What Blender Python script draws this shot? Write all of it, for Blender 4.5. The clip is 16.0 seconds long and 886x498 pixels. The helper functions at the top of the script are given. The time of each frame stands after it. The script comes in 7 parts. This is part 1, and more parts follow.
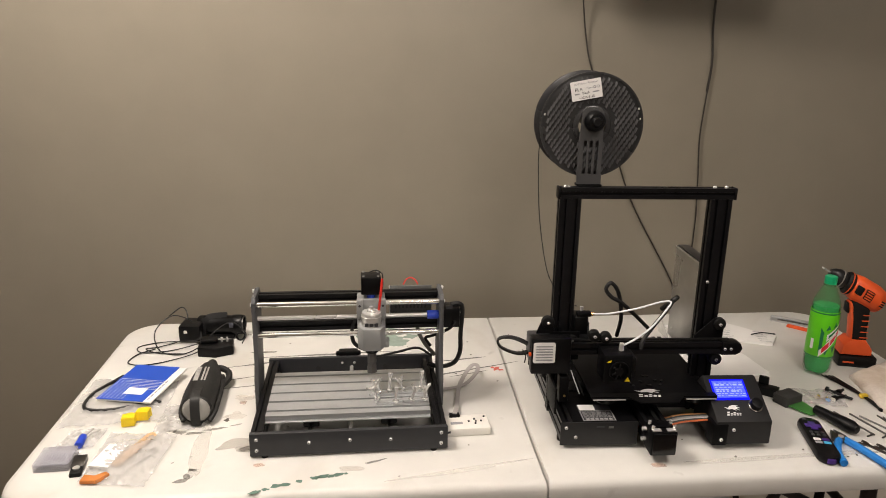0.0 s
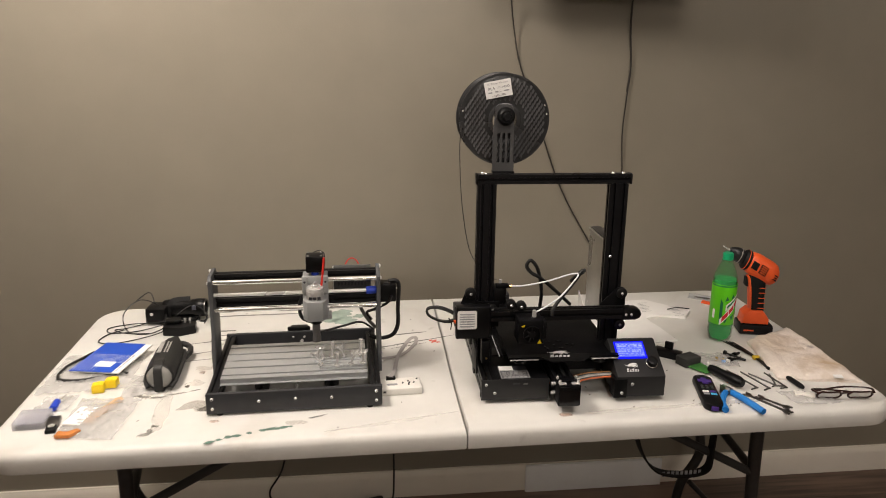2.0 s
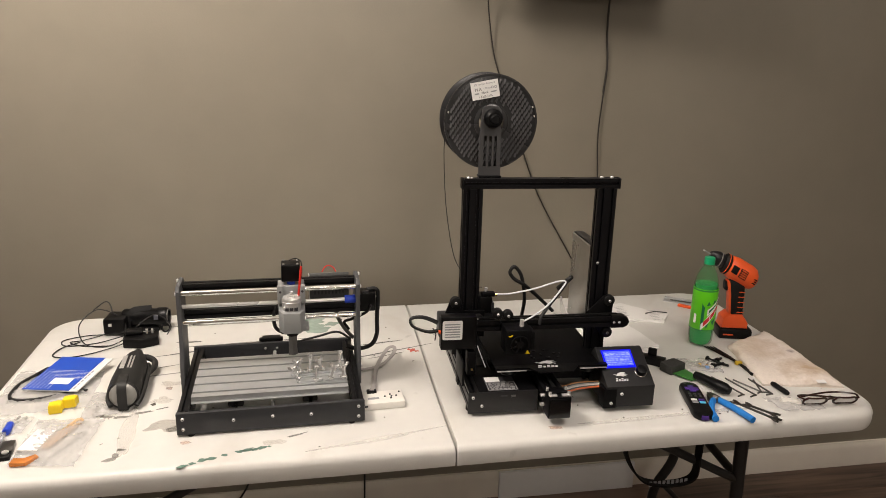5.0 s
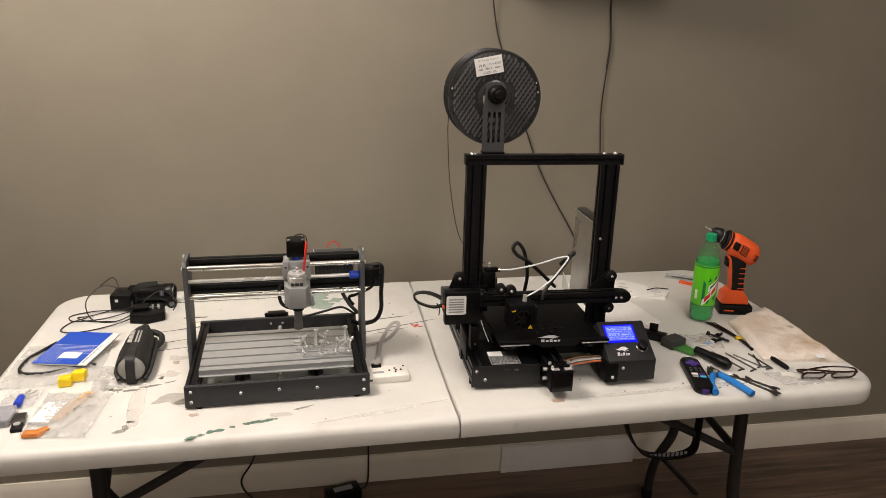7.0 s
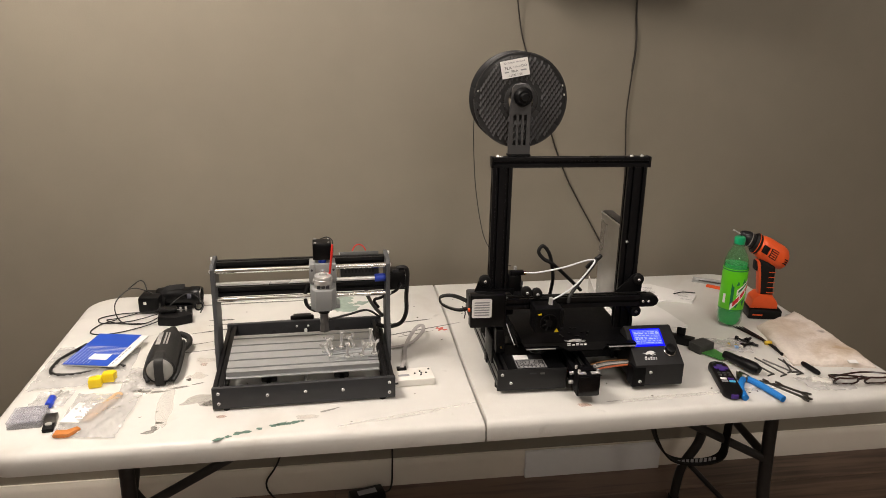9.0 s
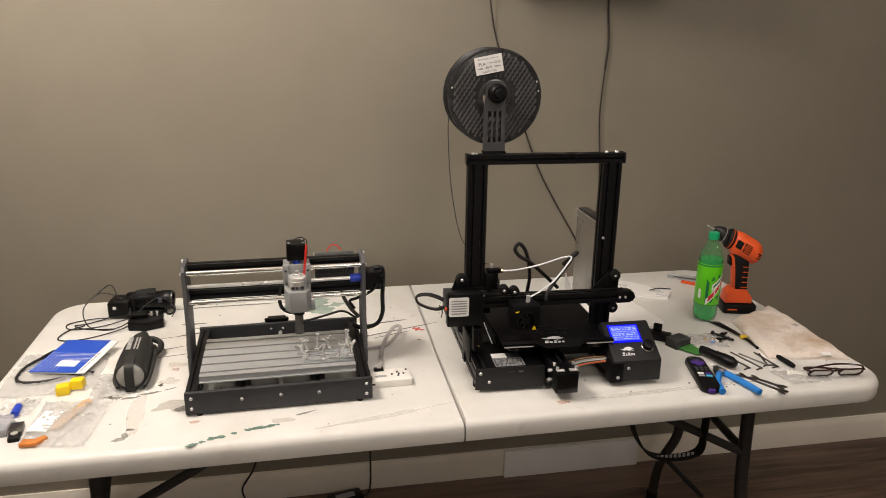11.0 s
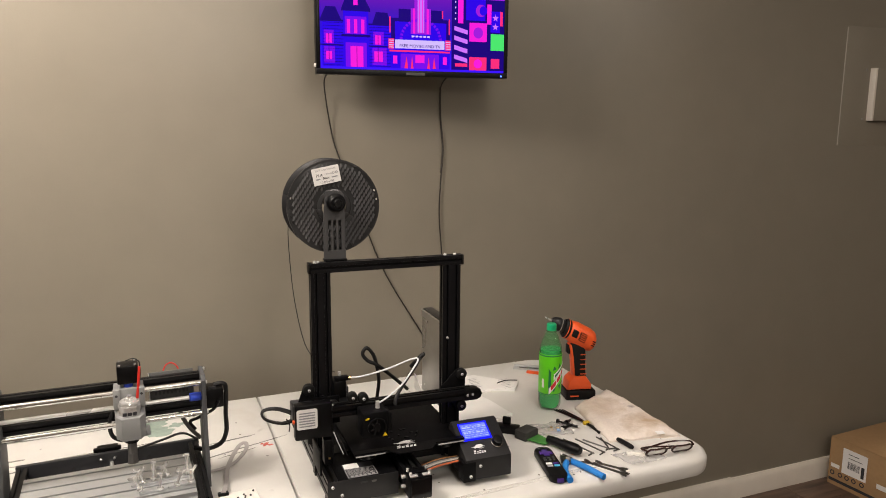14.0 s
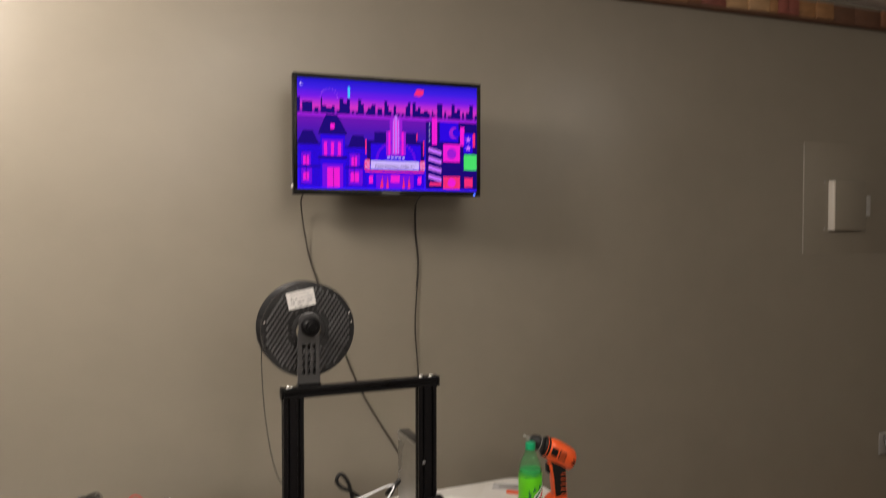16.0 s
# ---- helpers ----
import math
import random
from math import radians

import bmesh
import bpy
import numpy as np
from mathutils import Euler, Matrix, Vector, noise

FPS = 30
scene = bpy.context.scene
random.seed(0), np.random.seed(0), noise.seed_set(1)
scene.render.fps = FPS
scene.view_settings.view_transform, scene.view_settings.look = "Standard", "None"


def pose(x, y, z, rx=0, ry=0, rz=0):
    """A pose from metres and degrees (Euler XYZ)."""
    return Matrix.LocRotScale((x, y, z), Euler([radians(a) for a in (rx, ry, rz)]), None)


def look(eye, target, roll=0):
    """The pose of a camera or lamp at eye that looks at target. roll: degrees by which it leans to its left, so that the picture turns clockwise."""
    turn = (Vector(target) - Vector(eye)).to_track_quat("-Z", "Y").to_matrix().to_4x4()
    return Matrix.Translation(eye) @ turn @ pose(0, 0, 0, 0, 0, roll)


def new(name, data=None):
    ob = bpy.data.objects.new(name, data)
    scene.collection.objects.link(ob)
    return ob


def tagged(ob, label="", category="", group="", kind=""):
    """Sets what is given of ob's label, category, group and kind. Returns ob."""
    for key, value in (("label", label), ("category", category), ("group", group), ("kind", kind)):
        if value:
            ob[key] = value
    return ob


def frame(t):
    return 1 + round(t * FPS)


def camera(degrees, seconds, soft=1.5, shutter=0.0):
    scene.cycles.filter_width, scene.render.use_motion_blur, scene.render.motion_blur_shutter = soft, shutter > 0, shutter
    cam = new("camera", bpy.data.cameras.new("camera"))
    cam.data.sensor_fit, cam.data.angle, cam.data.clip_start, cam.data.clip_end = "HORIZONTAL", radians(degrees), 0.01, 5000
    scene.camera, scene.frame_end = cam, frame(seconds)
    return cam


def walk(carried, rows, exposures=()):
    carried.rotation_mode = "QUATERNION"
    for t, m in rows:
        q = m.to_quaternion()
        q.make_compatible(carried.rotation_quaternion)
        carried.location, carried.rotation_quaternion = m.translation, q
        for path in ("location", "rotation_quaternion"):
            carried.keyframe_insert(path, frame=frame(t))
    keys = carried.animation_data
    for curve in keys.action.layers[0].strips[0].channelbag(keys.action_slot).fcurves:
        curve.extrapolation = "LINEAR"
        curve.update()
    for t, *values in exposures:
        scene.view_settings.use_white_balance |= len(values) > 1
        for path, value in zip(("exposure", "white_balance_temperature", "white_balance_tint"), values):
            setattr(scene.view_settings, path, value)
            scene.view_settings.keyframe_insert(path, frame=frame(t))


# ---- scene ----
cam = camera(62.7, 16.0, soft=0.8, shutter=0.5)
EXPOSURE = 0.06
PATH = [
    (0, (0.116, 0.116, 1.458), (0.283, 2.029, 0.9), 1.0),
    (0.5, (0.118, 0.118, 1.458), (0.33, 2.028, 0.902), 1.0),
    (1, (0.132, 0.113, 1.453), (0.382, 2.013, 0.883), 0.7),
    (1.5, (0.179, 0.019, 1.469), (0.43, 1.925, 0.921), 0.6),
    (2, (0.197, -0.084, 1.46), (0.418, 1.828, 0.918), 0.6),
    (2.5, (0.195, -0.133, 1.456), (0.37, 1.777, 0.888), 0.1),
    (3, (0.178, -0.104, 1.462), (0.366, 1.808, 0.903), 0.3),
    (3.5, (0.156, -0.037, 1.467), (0.389, 1.876, 0.932), 0.4),
    (4, (0.148, -0.003, 1.468), (0.454, 1.899, 0.931), 0.8),
    (6.5, (0.127, -0.017, 1.457), (0.496, 1.858, 0.868), 1.8),
    (7, (0.129, -0.019, 1.46), (0.481, 1.855, 0.855), 1.5),
    (7.5, (0.12, -0.019, 1.463), (0.471, 1.853, 0.854), 1.4),
    (8, (0.118, -0.021, 1.458), (0.449, 1.857, 0.854), 1.2),
    (8.5, (0.124, -0.017, 1.464), (0.427, 1.864, 0.856), 1.2),
    (9, (0.121, -0.017, 1.456), (0.415, 1.87, 0.862), 1.0),
    (11.5, (0.122, -0.004, 1.444), (0.547, 1.862, 0.862), 0.6),
    (12, (0.131, -0.01, 1.445), (0.664, 1.834, 0.883), 0.3),
    (12.5, (0.133, -0.009, 1.452), (0.732, 1.816, 0.896), 0.5),
    (13, (0.132, -0.009, 1.459), (0.799, 1.808, 0.954), 0.5),
    (13.5, (0.131, -0.018, 1.471), (0.869, 1.799, 1.074), 0.5),
    (14, (0.138, -0.017, 1.472), (0.896, 1.803, 1.138), 0.4),
    (14.5, (0.138, -0.015, 1.475), (0.889, 1.811, 1.155), 0.1),
    (15, (0.139, -0.007, 1.477), (0.887, 1.82, 1.153), -0.3),
    (15.5, (0.139, -0.004, 1.48), (0.909, 1.823, 1.218), -0.1),
    (16, (0.142, -0.019, 1.516), (0.967, 1.802, 1.456), -0.0),
]
walk(cam, [(t, look(eye, target, roll)) for t, eye, target, roll in PATH], exposures=[(0.0, EXPOSURE), (11.5, EXPOSURE), (14.0, EXPOSURE + 0.22), (15.5, EXPOSURE + 0.20), (16.0, EXPOSURE + 0.08)])

# ---- world and light ----
WALL_Y, CEIL, TABLE = 2.05, 2.44, 0.74
world = bpy.data.worlds.new("room_dark")
world.use_nodes = True
world.node_tree.nodes["Background"].inputs[0].default_value = (0.02, 0.018, 0.015, 1)
scene.world = world


def unseen_point_light(x, y, watts, colour, radius=0.13):
    """A point lamp close under the ceiling, its source out of view."""
    data = bpy.data.lights.new("unseen_point_light", "POINT")
    data.energy, data.color, data.shadow_soft_size = watts, colour, radius
    ob = new("unseen_point_light", data)
    ob.location = (x, y, CEIL - 0.17)
    return ob



def fill_disk(x, y, watts, colour):
    """An unseen fill disk under the ceiling that shines downwards, added to brighten the table."""
    data = bpy.data.lights.new("fill_disk", "AREA")
    data.shape, data.size, data.energy, data.color = "DISK", 0.80, watts, colour
    ob = new("fill_disk", data)
    ob.location = (x, y, CEIL - 0.03)
    return ob


WARM = (1.0, 0.895, 0.805)
unseen_point_light(-0.50, 1.26, 74, WARM, 0.18)
# added fill for the table, no such fitting in view
fill_disk(0.85, 0.40, 16, WARM)
unseen_point_light(0.5, -1.8, 42, WARM, 0.18)
# added fill that brightens the floor box and the right of the wall
unseen_point_light(2.9, -0.2, 15, WARM, 0.18)


# ---- materials ----
def mat(name, colour, rough=0.5, metal=0.0, var=0.12, scale=40.0, bump=0.0, bump_scale=300.0, spec=0.5, trans=0.0, ior=1.45,
        alpha=1.0, emit=None, emit_power=0.0, coat=0.0, rough_var=0.08, blotch=6.0, grain=(1, 1, 1)):
    m = bpy.data.materials.new(name)
    m.use_nodes = True
    nt = m.node_tree
    b = nt.nodes["Principled BSDF"]
    b.inputs["Roughness"].default_value = rough
    b.inputs["Metallic"].default_value = metal
    b.inputs["Specular IOR Level"].default_value = spec
    b.inputs["Transmission Weight"].default_value = trans
    b.inputs["IOR"].default_value = ior
    b.inputs["Alpha"].default_value = alpha
    b.inputs["Coat Weight"].default_value = coat
    b.inputs["Base Color"].default_value = (*colour, 1)
    if emit:
        b.inputs["Emission Color"].default_value = (*emit, 1)
        b.inputs["Emission Strength"].default_value = emit_power
    tc = nt.nodes.new("ShaderNodeTexCoord")
    mp = nt.nodes.new("ShaderNodeMapping")
    mp.inputs["Scale"].default_value = grain
    nt.links.new(tc.outputs["Object"], mp.inputs["Vector"])
    if var > 0:
        fine, wide, mix, ramp = nt.nodes.new("ShaderNodeTexNoise"), nt.nodes.new("ShaderNodeTexNoise"), nt.nodes.new("ShaderNodeMath"), nt.nodes.new("ShaderNodeMapRange")
        fine.inputs["Scale"].default_value, wide.inputs["Scale"].default_value = scale, blotch
        fine.inputs["Detail"].default_value = 4
        nt.links.new(mp.outputs[0], fine.inputs["Vector"])
        nt.links.new(mp.outputs[0], wide.inputs["Vector"])
        mix.operation = "ADD"
        nt.links.new(fine.outputs["Fac"], mix.inputs[0])
        nt.links.new(wide.outputs["Fac"], mix.inputs[1])
        ramp.inputs["From Min"].default_value, ramp.inputs["From Max"].default_value = 0.6, 1.4
        ramp.inputs["To Min"].default_value, ramp.inputs["To Max"].default_value = 1 - var, 1 + var
        nt.links.new(mix.outputs[0], ramp.inputs["Value"])
        hsv = nt.nodes.new("ShaderNodeHueSaturation")
        hsv.inputs["Color"].default_value = (*colour, 1)
        nt.links.new(ramp.outputs[0], hsv.inputs["Value"])
        nt.links.new(hsv.outputs[0], b.inputs["Base Color"])
        rr = nt.nodes.new("ShaderNodeMapRange")
        rr.inputs["From Min"].default_value, rr.inputs["From Max"].default_value = 0.35, 0.65
        rr.inputs["To Min"].default_value, rr.inputs["To Max"].default_value = max(0.02, rough - rough_var), min(1, rough + rough_var)
        nt.links.new(wide.outputs["Fac"], rr.inputs["Value"])
        nt.links.new(rr.outputs[0], b.inputs["Roughness"])
    if bump > 0:
        n, bp = nt.nodes.new("ShaderNodeTexNoise"), nt.nodes.new("ShaderNodeBump")
        n.inputs["Scale"].default_value, n.inputs["Detail"].default_value = bump_scale, 5
        bp.inputs["Strength"].default_value, bp.inputs["Distance"].default_value = bump, 0.002
        nt.links.new(mp.outputs[0], n.inputs["Vector"])
        nt.links.new(n.outputs["Fac"], bp.inputs["Height"])
        nt.links.new(bp.outputs[0], b.inputs["Normal"])
    return m


def glow(name, colour, power):
    m = bpy.data.materials.new(name)
    m.use_nodes = True
    b = m.node_tree.nodes["Principled BSDF"]
    b.inputs["Base Color"].default_value = (0.001, 0.001, 0.0015, 1)
    b.inputs["Specular IOR Level"].default_value = 0.02
    b.inputs["Roughness"].default_value = 0.5
    b.inputs["Emission Color"].default_value = (*colour, 1)
    b.inputs["Emission Strength"].default_value = power
    return m


WALL = mat("wall_paint", (0.226, 0.202, 0.160), 0.38, var=0.05, scale=9, blotch=1.3, bump=0.12, bump_scale=220, spec=0.5)
TRIM = mat("trim_paint", (0.74, 0.69, 0.61), 0.4, var=0.05, scale=14, blotch=3, bump=0.05)
CEILING = mat("ceiling_paint", (0.72, 0.70, 0.66), 0.8, var=0.03, bump=0.15, bump_scale=150)
BLACK = mat("black_anodised", (0.006, 0.006, 0.0068), 0.34, spec=0.32, var=0.2, scale=60, bump=0.03)
BLACKGLOSS = mat("gloss_black", (0.004, 0.004, 0.0045), 0.14, spec=0.5, var=0.1)
# coated box metal, paler than BLACKM partly to put front light into the colour
BOXBLACK = mat("lit_box_black", (0.015, 0.015, 0.016), 0.48, spec=0.4, var=0.15, scale=80, bump=0.1, bump_scale=900)
BLACKM = mat("black_powder_coat", (0.0025, 0.0025, 0.003), 0.5, spec=0.13, var=0.2, scale=80, bump=0.12, bump_scale=900)
RUBBER = mat("black_rubber", (0.004, 0.004, 0.004), 0.6, spec=0.3, var=0.25, scale=80, bump=0.05)
PLASTIC = mat("black_plastic", (0.003, 0.003, 0.0034), 0.4, spec=0.25, var=0.2, scale=70, bump=0.05, bump_scale=700)
GREYPL = mat("charcoal_plate", (0.030, 0.031, 0.034), 0.42, spec=0.4, var=0.15, scale=50, bump=0.05)
CHROME = mat("polished_steel", (0.72, 0.71, 0.69), 0.16, 1.0, var=0.08, scale=50)
STEEL = mat("zinc_steel", (0.80, 0.80, 0.78), 0.28, 0.65, var=0.1, scale=60)
DARKSTEEL = mat("dark_steel", (0.16, 0.155, 0.15), 0.38, 1.0, var=0.2, scale=90)
ALU = mat("brushed_aluminium", (0.56, 0.57, 0.58), 0.40, 0.65, var=0.08, scale=60, grain=(2, 60, 60), bump=0.04, bump_scale=60)
SHEET = mat("galvanised_sheet", (0.50, 0.50, 0.49), 0.4, 0.5, var=0.1, scale=30, bump=0.03)
GREYPRINT = mat("grey_plastic", (0.25, 0.255, 0.255), 0.45, var=0.06, bump=0.06, bump_scale=500)
WHITE = mat("white_plastic", (0.76, 0.74, 0.69), 0.42, var=0.05)
PAPER = mat("paper", (0.80, 0.79, 0.77), 0.75, var=0.03, bump=0.04)
INK = mat("print_ink", (0.03, 0.03, 0.035), 0.6, var=0.1)
GREYINK = mat("grey_ink", (0.30, 0.30, 0.31), 0.6, var=0.1)
LOGO = mat("white_print", (0.78, 0.78, 0.78), 0.5, var=0.03)
BRASS = mat("brass", (0.78, 0.56, 0.22), 0.3, 1.0, var=0.1)
ORANGE = mat("orange_plastic", (0.74, 0.095, 0.018), 0.42, var=0.08, bump=0.04, bump_scale=500)
YELLOW = mat("yellow_plastic", (0.86, 0.62, 0.01), 0.42, var=0.06)
BLUE = mat("blue_plastic", (0.02, 0.06, 0.52), 0.4, var=0.08)
REDW = mat("red_wire", (0.62, 0.03, 0.02), 0.45, var=0.08)
PTFE = mat("white_tube", (0.78, 0.80, 0.83), 0.35, var=0.03)
CABLE = mat("cable_sheath", (0.009, 0.009, 0.009), 0.5, var=0.2)
CARD = mat("cardboard", (0.38, 0.235, 0.115), 0.8, var=0.1, scale=60, bump=0.1, bump_scale=120)


def wood_floor():
    m = bpy.data.materials.new("dark_plank")
    m.use_nodes = True
    nt = m.node_tree
    b = nt.nodes["Principled BSDF"]
    tc, mp, info = nt.nodes.new("ShaderNodeTexCoord"), nt.nodes.new("ShaderNodeMapping"), nt.nodes.new("ShaderNodeObjectInfo")
    mp.inputs["Scale"].default_value = (1.6, 22, 22)
    off = nt.nodes.new("ShaderNodeVectorMath")
    off.operation = "MULTIPLY_ADD"
    off.inputs[1].default_value = (1, 1, 1)
    nt.links.new(tc.outputs["Object"], off.inputs[0])
    nt.links.new(info.outputs["Random"], off.inputs[2])
    nt.links.new(off.outputs[0], mp.inputs["Vector"])
    n, n2 = nt.nodes.new("ShaderNodeTexNoise"), nt.nodes.new("ShaderNodeTexNoise")
    n.inputs["Scale"].default_value, n.inputs["Detail"].default_value, n.inputs["Distortion"].default_value = 1.8, 8, 0.6
    n2.inputs["Scale"].default_value = 3.0
    nt.links.new(mp.outputs[0], n.inputs["Vector"])
    nt.links.new(off.outputs[0], n2.inputs["Vector"])
    add = nt.nodes.new("ShaderNodeMath")
    add.operation = "MULTIPLY_ADD"
    add.inputs[1].default_value = 0.55
    nt.links.new(n2.outputs["Fac"], add.inputs[0])
    nt.links.new(n.outputs["Fac"], add.inputs[2])
    add2 = nt.nodes.new("ShaderNodeMath")
    add2.operation = "MULTIPLY_ADD"
    add2.inputs[1].default_value = 0.22
    nt.links.new(info.outputs["Random"], add2.inputs[0])
    nt.links.new(add.outputs[0], add2.inputs[2])
    ramp = nt.nodes.new("ShaderNodeValToRGB")
    ramp.color_ramp.elements[0].position, ramp.color_ramp.elements[0].color = 0.55, (0.030, 0.018, 0.012, 1)
    ramp.color_ramp.elements[1].position, ramp.color_ramp.elements[1].color = 1.15, (0.17, 0.11, 0.078, 1)
    nt.links.new(add2.outputs[0], ramp.inputs[0])
    nt.links.new(ramp.outputs[0], b.inputs["Base Color"])
    b.inputs["Roughness"].default_value = 0.42
    bp = nt.nodes.new("ShaderNodeBump")
    bp.inputs["Strength"].default_value, bp.inputs["Distance"].default_value = 0.2, 0.002
    nt.links.new(n.outputs["Fac"], bp.inputs["Height"])
    nt.links.new(bp.outputs[0], b.inputs["Normal"])
    return m


def table_plastic():
    """Off-white blow-moulded plastic with scuffs, brownish smears and grey paint traces."""
    m = mat("table_plastic", (0.64, 0.632, 0.60), 0.46, var=0.05, scale=25, blotch=4, bump=0.12, bump_scale=420)
    nt = m.node_tree
    b = nt.nodes["Principled BSDF"]
    src = b.inputs["Base Color"].links[0].from_socket
    tc = nt.nodes.new("ShaderNodeTexCoord")
    for colour, scale, low, high, top, dist in (((0.36, 0.30, 0.22), 5.0, 0.60, 0.76, 0.22, 1.2), ((0.22, 0.21, 0.19), 16.0, 0.70, 0.78, 0.35, 0.3),
                                                ((0.50, 0.40, 0.28), 2.2, 0.54, 0.74, 0.16, 0.8)):
        n, r, mx = nt.nodes.new("ShaderNodeTexNoise"), nt.nodes.new("ShaderNodeMapRange"), nt.nodes.new("ShaderNodeMix")
        n.inputs["Scale"].default_value, n.inputs["Detail"].default_value, n.inputs["Distortion"].default_value = scale, 6, dist
        nt.links.new(tc.outputs["Object"], n.inputs["Vector"])
        r.inputs["From Min"].default_value, r.inputs["From Max"].default_value, r.inputs["To Max"].default_value = low, high, top
        nt.links.new(n.outputs["Fac"], r.inputs["Value"])
        mx.data_type = "RGBA"
        mx.inputs[7].default_value = (*colour, 1)
        nt.links.new(r.outputs[0], mx.inputs[0])
        nt.links.new(src, mx.inputs[6])
        src = mx.outputs[2]
    nt.links.new(src, b.inputs["Base Color"])
    return m


FLOOR = wood_floor()
TABLETOP = table_plastic()


# ---- mesh helpers ----
def merge(bm, tmp, m=None):
    if m is not None:
        bmesh.ops.transform(tmp, matrix=m, verts=tmp.verts)
    me = bpy.data.meshes.new("tmp")
    tmp.to_mesh(me)
    tmp.free()
    bm.from_mesh(me)
    bpy.data.meshes.remove(me)
    return bm


def box(x0, x1, y0, y1, z0, z1, bev=0.0, bm=None, m=None, seg=2):
    tmp = bmesh.new()
    bmesh.ops.create_cube(tmp, size=1, matrix=Matrix.LocRotScale(((x0 + x1) / 2, (y0 + y1) / 2, (z0 + z1) / 2), None, (x1 - x0, y1 - y0, z1 - z0)))
    if bev > 0:
        bmesh.ops.bevel(tmp, geom=tmp.edges[:], offset=bev, segments=seg, affect="EDGES", profile=0.5)
    return merge(bm if bm is not None else bmesh.new(), tmp, m)


def cyl(p0, p1, r, r2=None, seg=20, bm=None, bev=0.0):
    a, b = Vector(p0), Vector(p1)
    tmp = bmesh.new()
    bmesh.ops.create_cone(tmp, cap_ends=True, segments=seg, radius1=r, radius2=r if r2 is None else r2, depth=(b - a).length)
    if bev > 0:
        bmesh.ops.bevel(tmp, geom=[e for e in tmp.edges if len(e.link_faces) == 2 and any(len(f.verts) > 4 for f in e.link_faces)], offset=bev, segments=2, affect="EDGES", profile=0.5)
    q = (b - a).to_track_quat("Z", "Y").to_matrix().to_4x4()
    return merge(bm if bm is not None else bmesh.new(), tmp, Matrix.Translation((a + b) / 2) @ q)


def smooth_line(points, n=10):
    p = [Vector(q) for q in points]
    if len(p) < 3:
        return p
    p = [2 * p[0] - p[1]] + p + [2 * p[-1] - p[-2]]
    out = []
    for i in range(1, len(p) - 2):
        for k in range(n):
            t = k / n
            a, b, c, d = p[i - 1], p[i], p[i + 1], p[i + 2]
            out.append(0.5 * ((2 * b) + (c - a) * t + (2 * a - 5 * b + 4 * c - d) * t * t + (3 * b - a - 3 * c + d) * t ** 3))
    out.append(p[-2])
    return out


def tube(points, r, seg=8, n=10, bm=None, flat=None):
    """A round cable along the points; flat=(w, h) gives a ribbon section instead."""
    path = smooth_line(points, n)
    bm = bm if bm is not None else bmesh.new()
    rings, up = [], Vector((0, 0, 1))
    for i, p in enumerate(path):
        d = (path[min(i + 1, len(path) - 1)] - path[max(i - 1, 0)]).normalized()
        if abs(d.dot(up)) > 0.98:
            up = Vector((0, 1, 0)) if i == 0 else side.cross(d).normalized()
        side = d.cross(up).normalized()
        nrm = side.cross(d).normalized()
        up = nrm
        if flat:
            ring = [p + side * (sx * flat[0] / 2) + nrm * (sz * flat[1] / 2) for sx, sz in ((-1, -1), (1, -1), (1, 1), (-1, 1))]
        else:
            ring = [p + side * (r * math.cos(a)) + nrm * (r * math.sin(a)) for a in [2 * math.pi * k / seg for k in range(seg)]]
        rings.append([bm.verts.new(v) for v in ring])
    for a, b in zip(rings, rings[1:]):
        for k in range(len(a)):
            bm.faces.new((a[k], a[(k + 1) % len(a)], b[(k + 1) % len(a)], b[k]))
    bm.faces.new(rings[0][::-1])
    bm.faces.new(rings[-1])
    return bm


def prism(outline, depth, axis="z", at=0.0, bm=None, bev=0.0):
    """Extrudes a flat outline along an axis: for z the outline is (x, y), for y (x, z), for x (y, z)."""
    tmp = bmesh.new()
    put = {"z": lambda u, v, w: (u, v, w), "y": lambda u, v, w: (u, w, v), "x": lambda u, v, w: (w, u, v)}[axis]
    lo = [tmp.verts.new(put(u, v, at)) for u, v in outline]
    hi = [tmp.verts.new(put(u, v, at + depth)) for u, v in outline]
    tmp.faces.new(lo[::-1])
    tmp.faces.new(hi)
    for i in range(len(lo)):
        j = (i + 1) % len(lo)
        tmp.faces.new((lo[i], lo[j], hi[j], hi[i]))
    bmesh.ops.recalc_face_normals(tmp, faces=tmp.faces[:])
    if bev > 0:
        rim = [e for e in tmp.edges if any(len(f.verts) > 4 or len(outline) <= 4 for f in e.link_faces)]
        bmesh.ops.bevel(tmp, geom=rim, offset=bev, segments=2, affect="EDGES", profile=0.5)
    return merge(bm if bm is not None else bmesh.new(), tmp)


def rounded(x0, x1, y0, y1, r, n=6):
    out = []
    for cx, cy, a0 in ((x1 - r, y1 - r, 0), (x0 + r, y1 - r, 90), (x0 + r, y0 + r, 180), (x1 - r, y0 + r, 270)):
        for k in range(n + 1):
            a = radians(a0 + 90 * k / n)
            out.append((cx + r * math.cos(a), cy + r * math.sin(a)))
    return out


def ring(cx, cz, r, n=32):
    return [(cx + r * math.cos(2 * math.pi * k / n), cz + r * math.sin(2 * math.pi * k / n)) for k in range(n)]


